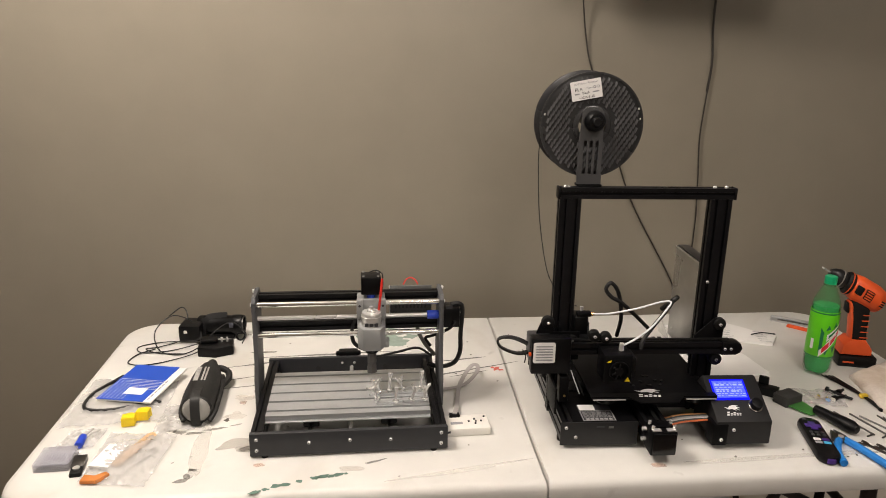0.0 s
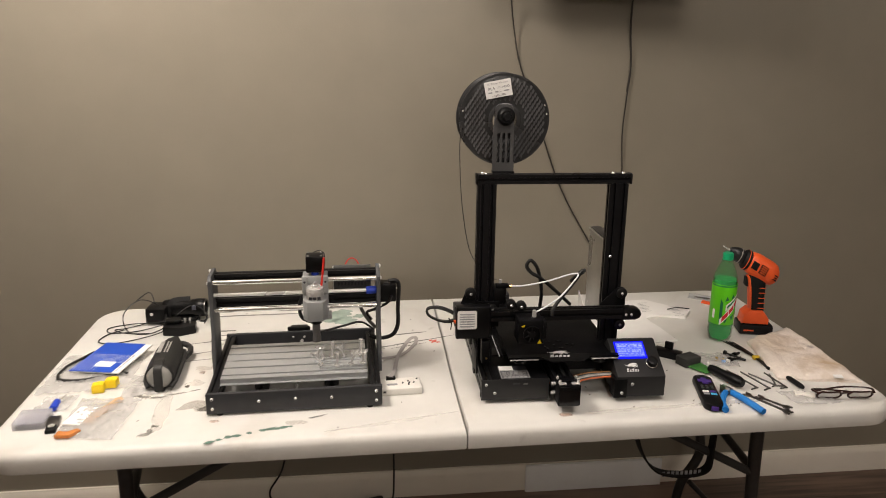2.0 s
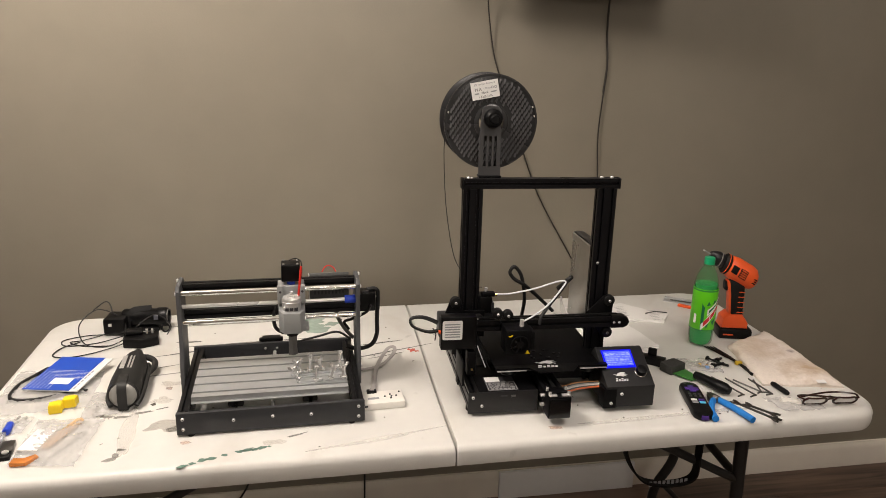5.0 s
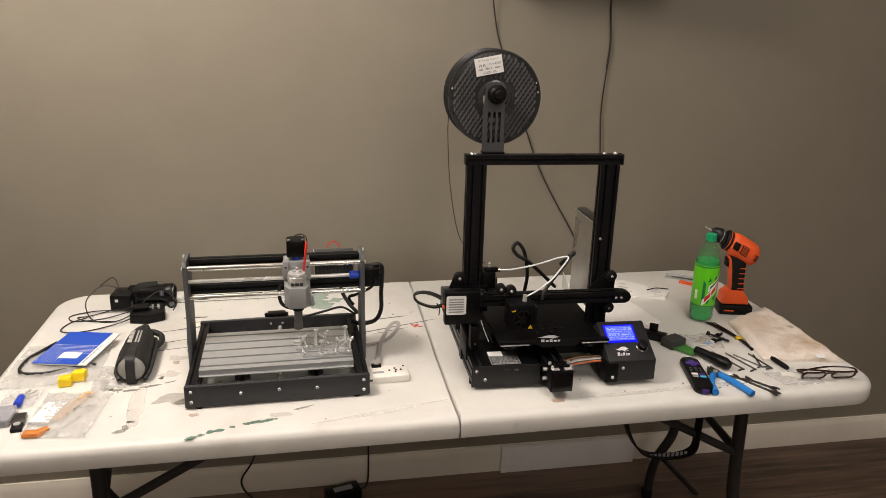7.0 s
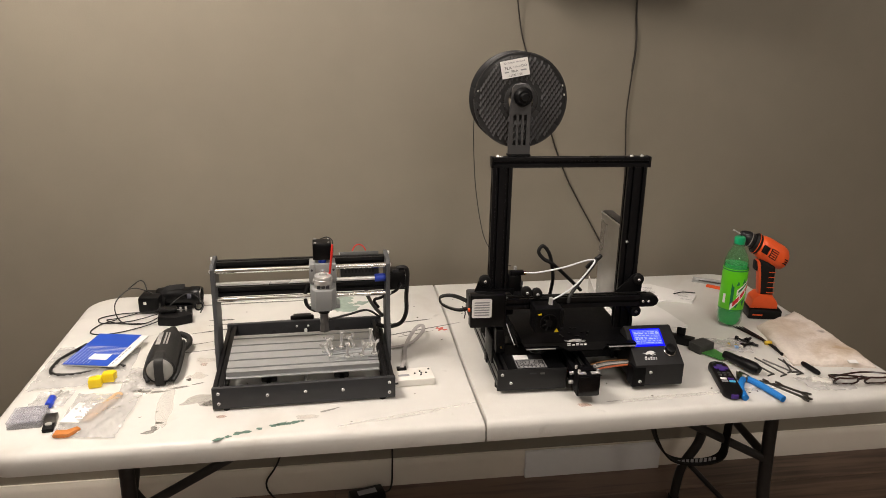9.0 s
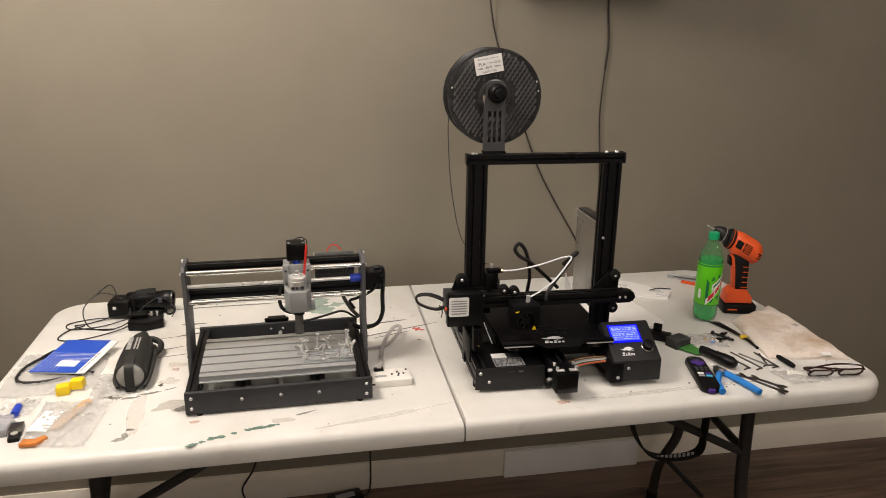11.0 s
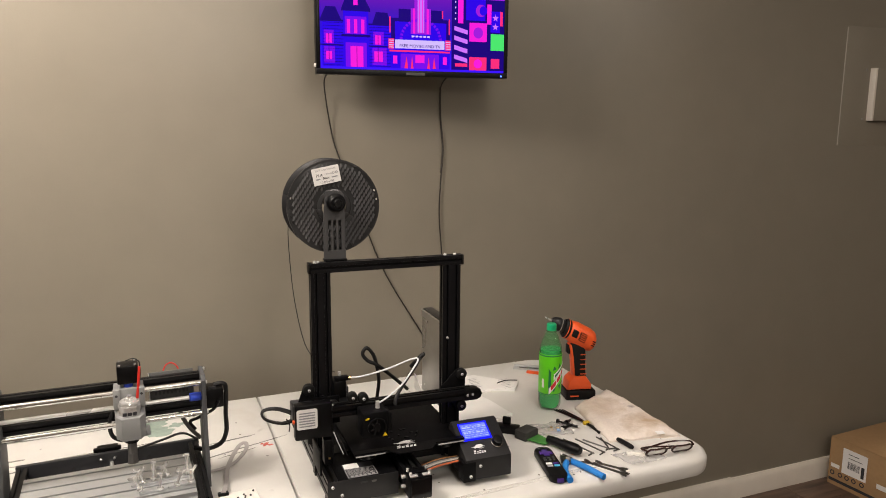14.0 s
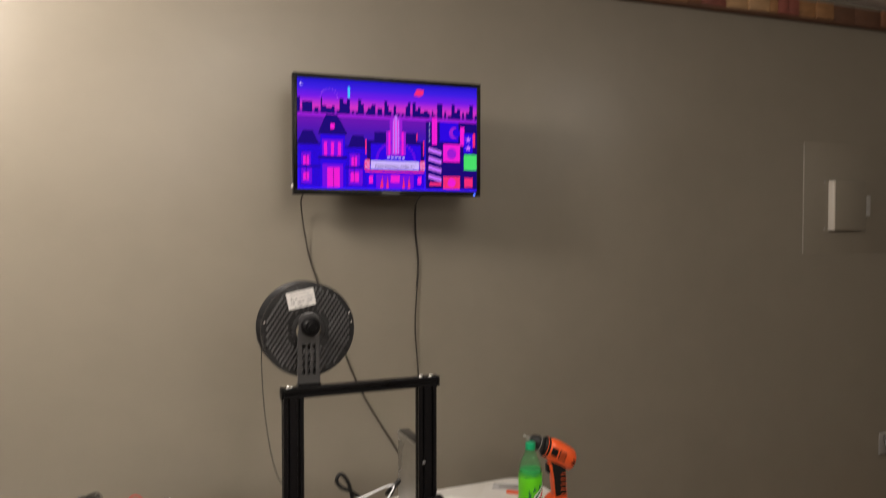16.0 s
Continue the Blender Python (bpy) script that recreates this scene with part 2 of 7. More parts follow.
def lathe(profile, seg=28, bm=None, m=None):
    """Turns a profile of (radius, height) round z."""
    tmp = bmesh.new()
    rows = []
    for r, z in profile:
        rows.append([tmp.verts.new((max(r, 1e-5) * math.cos(2 * math.pi * k / seg), max(r, 1e-5) * math.sin(2 * math.pi * k / seg), z)) for k in range(seg)])
    for a, b in zip(rows, rows[1:]):
        for k in range(seg):
            tmp.faces.new((a[k], a[(k + 1) % seg], b[(k + 1) % seg], b[k]))
    bmesh.ops.remove_doubles(tmp, verts=tmp.verts, dist=2e-5)
    bmesh.ops.recalc_face_normals(tmp, faces=tmp.faces[:])
    return merge(bm if bm is not None else bmesh.new(), tmp, m)


def mesh_of(name, bm, material, angle=35):
    me = bpy.data.meshes.new(name)
    bm.to_mesh(me)
    bm.free()
    me.materials.append(material)
    me.shade_smooth()
    me.set_sharp_from_angle(angle=radians(angle))
    return me


def part(name, bm, material, parent, label="", kind=""):
    ob = new(name, mesh_of(name, bm, material))
    ob.parent = parent
    return tagged(ob, label=label, kind=kind)


def thing(name, m, label, category, group=""):
    ob = new(name)
    ob.empty_display_size = 0.05
    ob.matrix_basis = m
    return tagged(ob, label=label, category=category, group=group)


def solo(name, bm, material, m, label, category, group=""):
    ob = new(name, mesh_of(name, bm, material))
    ob.matrix_basis = m
    return tagged(ob, label=label, category=category, group=group)


def structure(name, bm, material, label):
    return tagged(new(name, mesh_of(name, bm, material)), label=label, kind="structure")


def writing(name, text, size, m, material, parent, label=""):
    """Raised lettering in the built-in font, turned into a mesh."""
    cu = bpy.data.curves.new(name, "FONT")
    cu.body, cu.size, cu.extrude, cu.align_x, cu.resolution_u = text, size, 0.0001, "CENTER", 3
    ob = bpy.data.objects.new("tmp_text", cu)
    scene.collection.objects.link(ob)
    bpy.context.view_layer.update()
    me = bpy.data.meshes.new_from_object(ob.evaluated_get(bpy.context.evaluated_depsgraph_get()))
    bpy.data.objects.remove(ob)
    me.transform(m)
    me.materials.clear()
    me.materials.append(material)
    out = new(name, me)
    out.parent = parent
    return tagged(out, label=label)


def screw(parent, p, way, r=0.0035, name="screw"):
    """A socket-head screw whose head faces along way."""
    a, d = Vector(p), Vector(way).normalized()
    r *= 0.9
    bm = cyl(a, a + d * r * 0.5, r, r * 0.96, seg=14)
    cyl(a + d * r * 0.5, a + d * r * 0.9, r * 0.96, r * 0.66, seg=14, bm=bm)
    head_faces = len(bm.faces)
    cyl(a + d * r * 0.7, a + d * r * 0.93, r * 0.36, seg=6, bm=bm)
    ob = part(name, bm, STEEL, parent)
    ob.data.materials.append(INK)
    for f in ob.data.polygons:
        if f.index >= head_faces:
            f.material_index = 1
    return ob


def slot_bar(x0, x1, y0, y1, z0, z1, axis, slots):
    """An extruded bar along an axis, its outline notched by grooves: slots are (side, position) with side in '+u -u +v -v'."""
    if axis == "z":
        u0, u1, v0, v1, a0, a1 = x0, x1, y0, y1, z0, z1
    elif axis == "y":
        u0, u1, v0, v1, a0, a1 = x0, x1, z0, z1, y0, y1
    else:
        u0, u1, v0, v1, a0, a1 = y0, y1, z0, z1, x0, x1
    w, d = 0.0031, 0.0055
    sides = {"-v": [], "+u": [], "+v": [], "-u": []}
    for s, c in slots:
        sides[s].append(c)
    out = [(u0, v0)]
    for c in sorted(sides["-v"]):
        out += [(c - w, v0), (c - w * 0.6, v0 + d), (c + w * 0.6, v0 + d), (c + w, v0)]
    out.append((u1, v0))
    for c in sorted(sides["+u"]):
        out += [(u1, c - w), (u1 - d, c - w * 0.6), (u1 - d, c + w * 0.6), (u1, c + w)]
    out.append((u1, v1))
    for c in sorted(sides["+v"], reverse=True):
        out += [(c + w, v1), (c + w * 0.6, v1 - d), (c - w * 0.6, v1 - d), (c - w, v1)]
    out.append((u0, v1))
    for c in sorted(sides["-u"], reverse=True):
        out += [(u0, c + w), (u0 + d, c + w * 0.6), (u0 + d, c - w * 0.6), (u0, c - w)]
    return prism(out, a1 - a0, axis, a0)


# ---- the room ----
X0, X1, Y0 = -2.8, 4.2, -3.0
structure("wall_north", box(X0, X1, WALL_Y, WALL_Y + 0.12, 0, CEIL), WALL, "dark grey-brown painted wall with a satin sheen")
structure("wall_south", box(X0, X1, Y0 - 0.12, Y0, 0, CEIL), WALL, "dark grey-brown painted wall behind")
structure("wall_west", box(X0 - 0.12, X0, Y0, WALL_Y, 0, CEIL), WALL, "dark grey-brown painted side wall")
structure("wall_east", box(X1, X1 + 0.12, Y0, WALL_Y, 0, CEIL), WALL, "dark grey-brown painted side wall")
structure("ceiling", box(X0 - 0.12, X1 + 0.12, Y0 - 0.12, WALL_Y + 0.12, CEIL, CEIL + 0.1), CEILING, "plain white painted ceiling")
floor_slab = structure("floor", box(X0, X1, Y0, WALL_Y, -0.1, -0.006), INK, "dark brown wood-look plank floor")


def board(x0, x1, thick, high):
    return prism([(WALL_Y, 0.0), (WALL_Y - thick, 0.0), (WALL_Y - thick, high - 0.022), (WALL_Y - thick * 0.75, high - 0.012), (WALL_Y - thick * 0.45, high), (WALL_Y, high)], x1 - x0, "x", x0)


structure("baseboard", board(X0, 2.25, 0.016, 0.093), TRIM, "cream painted baseboard along the wall")
structure("baseboard", board(2.252, X1, 0.013, 0.089), TRIM, "cream painted baseboard, slightly lower length")


# ---- the folding table ----
table = thing("folding_table", pose(0.402, 1.546, 0, 0, 0, 0.7), "off-white plastic folding table with stains and dark steel legs", "table")
HALF, DEEP, THICK = 0.918, 0.384, 0.045


def seam(y):
    return -0.0065 + 0.019 * y + 0.0012 * math.sin(9 * y)


def table_half(sign):
    """One half of the top: rounded outer corners, softly rounded rim."""
    r = 0.075
    out = [(0.0, -DEEP + 2 * DEEP * k / 8) for k in range(9)]
    for cx, cy, a0 in ((HALF - r, DEEP - r, 90), (HALF - r, -DEEP + r, 0)):
        for k in range(11):
            a = radians(a0 - 9 * k)
            out.append((cx + r * math.cos(a), cy + r * math.sin(a)))
    bm = bmesh.new()
    # levels of (inset, height) build the rounded rim
    levels = [(0.012, TABLE - THICK), (0.002, TABLE - THICK + 0.004), (0.0, TABLE - THICK + 0.012), (0.0, TABLE - 0.014), (0.003, TABLE - 0.006), (0.009, TABLE - 0.0015), (0.016, TABLE)]
    rows = []
    for inset, z in levels:
        row = []
        for x, y in out:
            k = max(0.0, 1 - inset / HALF)
            ky = max(0.0, 1 - inset / DEEP)
            if x < 0.01:
                # the two halves meet along a slightly crooked, chipped gap
                row.append(bm.verts.new((seam(y) + sign * (0.0013 + 0.0005 * noise.noise(Vector((3, y * 40, sign))) + inset * 0.16), y * ky, z)))
            else:
                row.append(bm.verts.new((sign * x * k, y * ky, z)))
        rows.append(row)
    for a, b in zip(rows, rows[1:]):
        for i in range(len(a)):
            j = (i + 1) % len(a)
            bm.faces.new((a[i], a[j], b[j], b[i]))
    bm.faces.new(rows[0][::-1])
    bm.faces.new(rows[-1])
    bmesh.ops.recalc_face_normals(bm, faces=bm.faces[:])
    return bm


part("tabletop", table_half(-1), TABLETOP, table)
part("tabletop", table_half(1), TABLETOP, table)
FRAMEBLACK = mat("table_steel", (0.03, 0.029, 0.028), 0.45, 0.3, var=0.2, scale=60)
for y in (-0.31, 0.31):
    part("rail", box(-0.85, 0.85, y - 0.012, y + 0.012, TABLE - THICK - 0.03, TABLE - THICK - 0.001, 0.003), FRAMEBLACK, table)
for s, x in ((-1, -0.695), (1, 0.668)):
    part("leg", tube([(x, -0.262, TABLE - THICK - 0.01), (x, -0.268, 0.53), (x + s * 0.008, -0.272, 0.40), (x + s * 0.045, -0.285, 0.22), (x + s * 0.06, -0.29, 0.1), (x + s * 0.06, -0.29, 0.015)], 0.0145, 12), FRAMEBLACK, table)
    part("leg", tube([(x + s * 0.02, 0.268, TABLE - THICK - 0.01), (x + s * 0.12, 0.268, 0.42), (x + s * 0.165, 0.27, 0.25), (x + s * 0.115, 0.275, 0.13), (x + s * 0.10, 0.275, 0.015)], 0.0145, 12), FRAMEBLACK, table)
    part("rubber_foot", cyl((x + s * 0.06, -0.29, 0), (x + s * 0.06, -0.29, 0.03), 0.017), RUBBER, table)
    part("rubber_foot", cyl((x + s * 0.10, 0.275, 0), (x + s * 0.10, 0.275, 0.03), 0.017), RUBBER, table)
    part("crossbar", cyl((x, -0.268, 0.53), (x + s * 0.10, 0.268, 0.47), 0.010), FRAMEBLACK, table)
    part("brace", cyl((x - s * 0.01, -0.268, 0.530), (x - s * 0.30, -0.258, 0.685), 0.0095), FRAMEBLACK, table)
    part("brace", cyl((x + s * 0.14, 0.268, 0.14), (x + s * 0.27, 0.262, 0.0), 0.0085), FRAMEBLACK, table)
    part("brace", cyl((x + s * 0.02, 0.1, 0.49), (x - s * 0.12, 0.05, 0.685), 0.0085), FRAMEBLACK, table)
strap = part("carry_strap", tube([(0.375, -0.27, 0.69), (0.385, -0.275, 0.62), (0.425, -0.275, 0.557), (0.49, -0.275, 0.538), (0.548, -0.275, 0.548), (0.556, -0.275, 0.60), (0.56, -0.27, 0.69)], 0.01, flat=(0.004, 0.024)), RUBBER, table, "black webbing carry strap with pale print")
bm = bmesh.new()
rng = random.Random(6)
for k in range(9):
    box(0.445 + k * 0.0105, 0.4515 + k * 0.0105, -0.2790, -0.2775, 0.540 - rng.uniform(0, 0.004), 0.549, bm=bm)
part("strap_print", bm, GREYINK, strap)


# ---- the 3D printer ----
def logo_shapes(parent, m, w, material, label):
    """A white emblem: a swept wing shape over a slanted bar of blocks."""
    bm = bmesh.new()
    wing = [(-0.46, 0.40), (-0.30, 0.37), (-0.20, 0.45), (-0.02, 0.50), (0.22, 0.47), (0.10, 0.42), (0.30, 0.36), (0.10, 0.36), (0.24, 0.25), (0.02, 0.32), (0.08, 0.22), (-0.10, 0.31), (-0.28, 0.29)]
    prism([(x * w, y * w) for x, y in wing], 0.0004, "z", 0, bm)
    for x, wd, h in ((-0.44, 0.12, 0.18), (-0.28, 0.10, 0.11), (-0.14, 0.10, 0.16), (0.0, 0.10, 0.11), (0.14, 0.08, 0.11)):
        for b0, b1 in ((0.0, 0.38), (0.58, 1.0)):
            prism([((x + wd * a + 0.26 * h * b) * w, h * b * w) for a, b in ((0, b0), (1, b0), (1, b1), (0, b1))], 0.0004, "z", 0, bm)
    bmesh.ops.transform(bm, matrix=m, verts=bm.verts)
    return part("emblem", bm, material, parent, label)


pr = thing("desktop_printer", pose(0.602, 1.252, TABLE, 0, 0, -1.6), "black desktop 3D printer with an open aluminium portal frame", "3D printer")
# base
BASE_Z0, BASE_Z1 = 0.014, 0.054
part("base_rail", slot_bar(-0.1645, -0.1445, 0.0135, 0.40, BASE_Z0, BASE_Z1, "y", [("-u", 0.026), ("-u", 0.045), ("+v", -0.1545), ("+u", 0.045)]), BLACK, pr)
part("base_rail", slot_bar(0.130, 0.152, 0.006, 0.40, BASE_Z0, BASE_Z1, "y", [("-u", 0.026), ("-u", 0.048), ("+v", 0.141), ("+u", 0.048)]), BLACK, pr)
part("crossbeam", slot_bar(-0.144, 0.130, 0.135, 0.175, BASE_Z0, BASE_Z1, "x", [("-u", 0.037), ("+u", 0.037)]), BLACK, pr)
part("crossbeam", slot_bar(-0.144, 0.130, 0.365, 0.395, BASE_Z0, BASE_Z1, "x", [("-u", 0.037)]), BLACK, pr)
part("base_cover", box(-0.144, 0.130, 0.176, 0.364, 0.020, 0.024), BLACKM, pr)
part("base_cover", box(-0.144, -0.020, 0.1325, 0.1345, 0.02, 0.052), BLACKM, pr)
ebox = part("electronics_box", box(-0.144, -0.0245, 0.0135, 0.132, 0.014, 0.0525, 0.001), BLACKM, pr, "black metal electronics box with a card slot")
part("front_plate", box(-0.166, -0.0235, 0.0105, 0.0132, 0.0075, 0.0535, 0.0008), BOXBLACK, ebox)
part("card_slot", box(-0.100, -0.086, 0.0098, 0.0104, 0.0425, 0.0455), INK, ebox)
part("usb_port", box(-0.078, -0.069, 0.0098, 0.0104, 0.0415, 0.0455), DARKSTEEL, ebox)
LIFT = -0.0086
sticker = part("sticker", box(-0.124, -0.062, 0.017, 0.078, 0.0612 + LIFT, 0.0616 + LIFT), INK, ebox, "black and white rating sticker")
part("sticker_top", box(-0.122, -0.092, 0.056, 0.077, 0.0617 + LIFT, 0.0620 + LIFT), PAPER, sticker, "white blank upper part of the sticker")
bm = bmesh.new()
for a in ((-0.123, -0.063, 0.018, 0.0194), (-0.123, -0.063, 0.0526, 0.054), (-0.123, -0.1216, 0.018, 0.054), (-0.0644, -0.063, 0.018, 0.054)):
    box(*a, 0.0617 + LIFT, 0.0620 + LIFT, bm=bm)
rng = random.Random(4)
for row in range(6):
    x = -0.119
    while x < -0.072:
        w = rng.uniform(0.003, 0.010)
        box(x, min(x + w, -0.067), 0.0295 + row * 0.0037, 0.0312 + row * 0.0037, 0.0617 + LIFT, 0.0620 + LIFT, bm=bm)
        x += w + 0.0025
for k in range(6):
    box(-0.117 + k * 0.0085, -0.111 + k * 0.0085, 0.0208, 0.0262, 0.0617 + LIFT, 0.0620 + LIFT, bm=bm)
part("print_bars", bm, mat("pale_print_grey", (0.34, 0.34, 0.34), 0.6), sticker)
for p in ((-0.156, 0.0105, 0.043), (-0.138, 0.0105, 0.024), (0.150, -0.0004, 0.041), (0.128, -0.0018, 0.022)):
    screw(pr, p, (0, -1, 0), 0.0038)
for p in ((-0.154, 0.045), (0.14, 0.045), (-0.154, 0.37), (0.14, 0.37)):
    part("foot", cyl((p[0], p[1], 0), (p[0], p[1], 0.0142), 0.010), RUBBER, pr)
for p in ((-0.06, 0.05), (-0.06, 0.11)):
    part("foot", cyl((p[0], p[1], 0), (p[0], p[1], 0.016), 0.008), RUBBER, pr)
# y rail, belt motor at the front
part("y_rail", slot_bar(-0.016, 0.024, -0.004, 0.40, 0.022, 0.060, "y", [("+v", -0.006), ("+v", 0.014), ("-u", 0.041), ("+u", 0.041)]), BLACK, pr)
tens = part("belt_motor", box(-0.018, 0.028, -0.046, -0.006, 0.018, 0.064, 0.003), BLACKM, pr, "black square belt motor on the front of the rail")
part("motor_top", box(-0.015, 0.025, -0.030, -0.010, 0.0642, 0.067, 0.001), BLACKM, tens, "black metal motor cap")
for x0, x1 in ((-0.0165, -0.0005), (0.0095, 0.0265)):
    part("belt_clamp", box(x0, x1, -0.044, -0.034, 0.0642, 0.0672, 0.0012), STEEL, tens, "bright belt clamp")
part("front_face", box(-0.0155, 0.0255, -0.0476, -0.0462, 0.0205, 0.0615, 0.0006), BLACKGLOSS, tens, "glossy black front face")
for p in ((-0.014, -0.018), (0.024, -0.018), (-0.014, -0.037), (0.024, -0.037)):
    part("bolt", cyl((p[0], p[1], 0.066), (p[0], p[1], 0.072), 0.003, seg=10), STEEL, tens)
for z in (0.035, 0.055):
    part("bolt", cyl((-0.018, -0.015, z), (-0.026, -0.015, z), 0.0035, seg=10), STEEL, tens)
part("belt", box(-0.0005, 0.0055, -0.01, 0.38, 0.0665, 0.0685), RUBBER, pr)
# ribbon of coloured wires to the display
for k, col in enumerate(((0.60, 0.14, 0.04), (0.06, 0.06, 0.06), (0.62, 0.60, 0.56), (0.36, 0.35, 0.34), (0.05, 0.05, 0.05), (0.48, 0.22, 0.07))):
    m = mat("ribbon_wire", col, 0.5, var=0.05)
    y = 0.030 + k * 0.0039
    part("ribbon_wire", tube([(-0.03, y + 0.01, 0.03), (0.03, y, 0.034 + k * 0.0006), (0.07, y - 0.004, 0.044 + k * 0.0006), (0.13, y, 0.046)], 0.0019, 6, 6), m, pr)
# display box
disp = part("display_box", prism([(0.0, 0.012), (0.0, 0.057), (0.004, 0.0595), (0.083, 0.106), (0.090, 0.106), (0.105, 0.090), (0.105, 0.012)], 0.103, "x", 0.118, bev=0.0022), BOXBLACK, pr, "black sloped control box with a lit blue screen")
part("foot_bracket", box(0.112, 0.1395, -0.0014, 0.03, 0.010, 0.052, 0.001), BLACKM, disp)
SLOPE = math.degrees(math.atan2(0.0465, 0.079))
face = pose(0.117, 0.004, 0.0598, SLOPE, 0, 0) @ Matrix.Diagonal((0.90, 0.98, 1, 1)) @ pose(0.002, 0.001, 0)
bm = box(0.010, 0.083, 0.040, 0.086, 0.0003, 0.0012)
bmesh.ops.transform(bm, matrix=face, verts=bm.verts)
part("screen_bezel", bm, glow("lcd_edge", (0.008, 0.01, 0.9), 1.2), disp)
bm = box(0.014, 0.079, 0.045, 0.082, 0.0014, 0.0018)
bmesh.ops.transform(bm, matrix=face, verts=bm.verts)
lcd = part("screen", bm, glow("lcd_blue", (0.075, 0.10, 1.0), 1.7), disp, "glowing blue status screen")
bm = bmesh.new()
rng = random.Random(9)
for row in range(7):
    x = 0.017
    while x < 0.074:
        w = rng.uniform(0.0015, 0.011)
        box(x, min(x + w, 0.077), 0.0478 + row * 0.0047, 0.0492 + row * 0.0047 + (0.0016 if row in (2, 5) else 0), 0.0019, 0.0021, bm=bm)
        x += w + rng.uniform(0.0015, 0.006)
bmesh.ops.transform(bm, matrix=face, verts=bm.verts)
part("screen_bars", bm, glow("lcd_white", (0.36, 0.42, 1.0), 1.3), lcd)
kb = cyl((0.088, 0.026, 0.0), (0.088, 0.026, 0.014), 0.0125, 0.0115, 24, bev=0.0015)
bmesh.ops.transform(kb, matrix=face, verts=kb.verts)
knob = part("control_knob", kb, PLASTIC, disp)
kb = lathe([(0.0118, 0.0), (0.0140, 0.0), (0.0140, 0.0035), (0.0128, 0.0045), (0.0118, 0.0045)], 28, m=face @ pose(0.088, 0.026, 0))
part("knob_ring", kb, CHROME, knob)
logo_shapes(disp, face @ pose(0.043, 0.007, 0.0004), 0.044, LOGO, "white printed emblem")
# portal
for x0, x1, s in ((-0.168, -0.128, "l"), (0.113, 0.153, "r")):
    part("upright", slot_bar(x0, x1, 0.127, 0.147, 0.014, 0.441, "z", [("-v", x0 + 0.010), ("-v", x0 + 0.030), ("-u", 0.137), ("+u", 0.137)]), BLACK, pr)
part("top_beam", slot_bar(-0.166, 0.155, 0.127, 0.147, 0.4412, 0.4615, "x", [("-u", 0.4513), ("+v", 0.137), ("-v", 0.137)]), BLACK, pr)
part("end_cap", box(-0.1715, -0.1662, 0.126, 0.148, 0.440, 0.4625, 0.002), PLASTIC, pr)
part("end_cap", box(0.1552, 0.1605, 0.126, 0.148, 0.440, 0.4625, 0.002), PLASTIC, pr)
for x in (-0.157, 0.121, 0.143):
    screw(pr, (x, 0.137, 0.4615), (0, 0, 1), 0.0042)
screw(pr, (-0.150, 0.137, 0.4615), (0, 0, 1), 0.003)
screw(pr, (0.124, 0.1265, 0.282), (0, -1, 0), 0.0033)
# z lead screw and motor at the left
part("lead_screw", cyl((-0.150, 0.164, 0.07), (-0.150, 0.164, 0.43), 0.004, seg=12), DARKSTEEL, pr)
part("z_motor", box(-0.172, -0.132, 0.180, 0.222, 0.06, 0.10, 0.003), PLASTIC, pr)
bracket = part("side_bracket", box(-0.176, -0.172, 0.03, 0.10, 0.06, 0.11, 0.001), BLACKM, pr)
for z in (0.072, 0.086, 0.098):
    part("switch_lug", box(-0.157, -0.150, 0.085, 0.092, z, z + 0.006, 0.001), STEEL, pr)
part("limit_switch", box(-0.158, -0.140, 0.075, 0.10, 0.06, 0.112, 0.002), PLASTIC, pr)
part("wire_plug", box(-0.150, -0.146, 0.072, 0.076, 0.072, 0.076, 0.001), BRASS, pr, "small orange wire end")
part("wire_loom", tube([(-0.135, 0.09, 0.12), (-0.128, 0.085, 0.10), (-0.118, 0.08, 0.075)], 0.0011), PTFE, pr)
part("wire_loom", tube([(-0.131, 0.09, 0.12), (-0.122, 0.085, 0.10), (-0.110, 0.08, 0.072)], 0.0014), CABLE, pr)
# cross gantry
GZ0, GZ1 = 0.152, 0.174
part("gantry_beam", slot_bar(-0.185, 0.165, 0.088, 0.108, GZ0, GZ1, "x", [("-u", 0.163), ("+v", 0.098)]), BLACK, pr)
part("gantry_belt", box(-0.18, 0.165, 0.0945, 0.1005, GZ1 + 0.004, GZ1 + 0.0055), RUBBER, pr)
end = part("belt_tensioner", prism([(0.150, 0.150), (0.177, 0.150), (0.186, 0.154), (0.190, 0.163), (0.186, 0.172), (0.177, 0.176), (0.150, 0.176)], 0.026, "y", 0.084, bev=0.003), PLASTIC, pr)
for x in (0.155, 0.167):
    screw(end, (x, 0.084, 0.163), (0, -1, 0), 0.0032)
plate = part("carriage_plate", prism([(0.104, 0.180), (0.138, 0.214), (0.154, 0.216), (0.160, 0.205), (0.158, 0.130), (0.150, 0.122), (0.138, 0.122), (0.130, 0.140), (0.104, 0.150)], 0.004, "y", 0.109, bev=0.0008), BLACKM, pr)
for x, z in ((0.150, 0.204), (0.150, 0.132)):
    w = part("wheel", cyl((x, 0.104, z), (x, 0.118, z), 0.012, seg=24, bev=0.003), RUBBER, plate)
    screw(w, (x, 0.1035, z), (0, -1, 0), 0.0035)
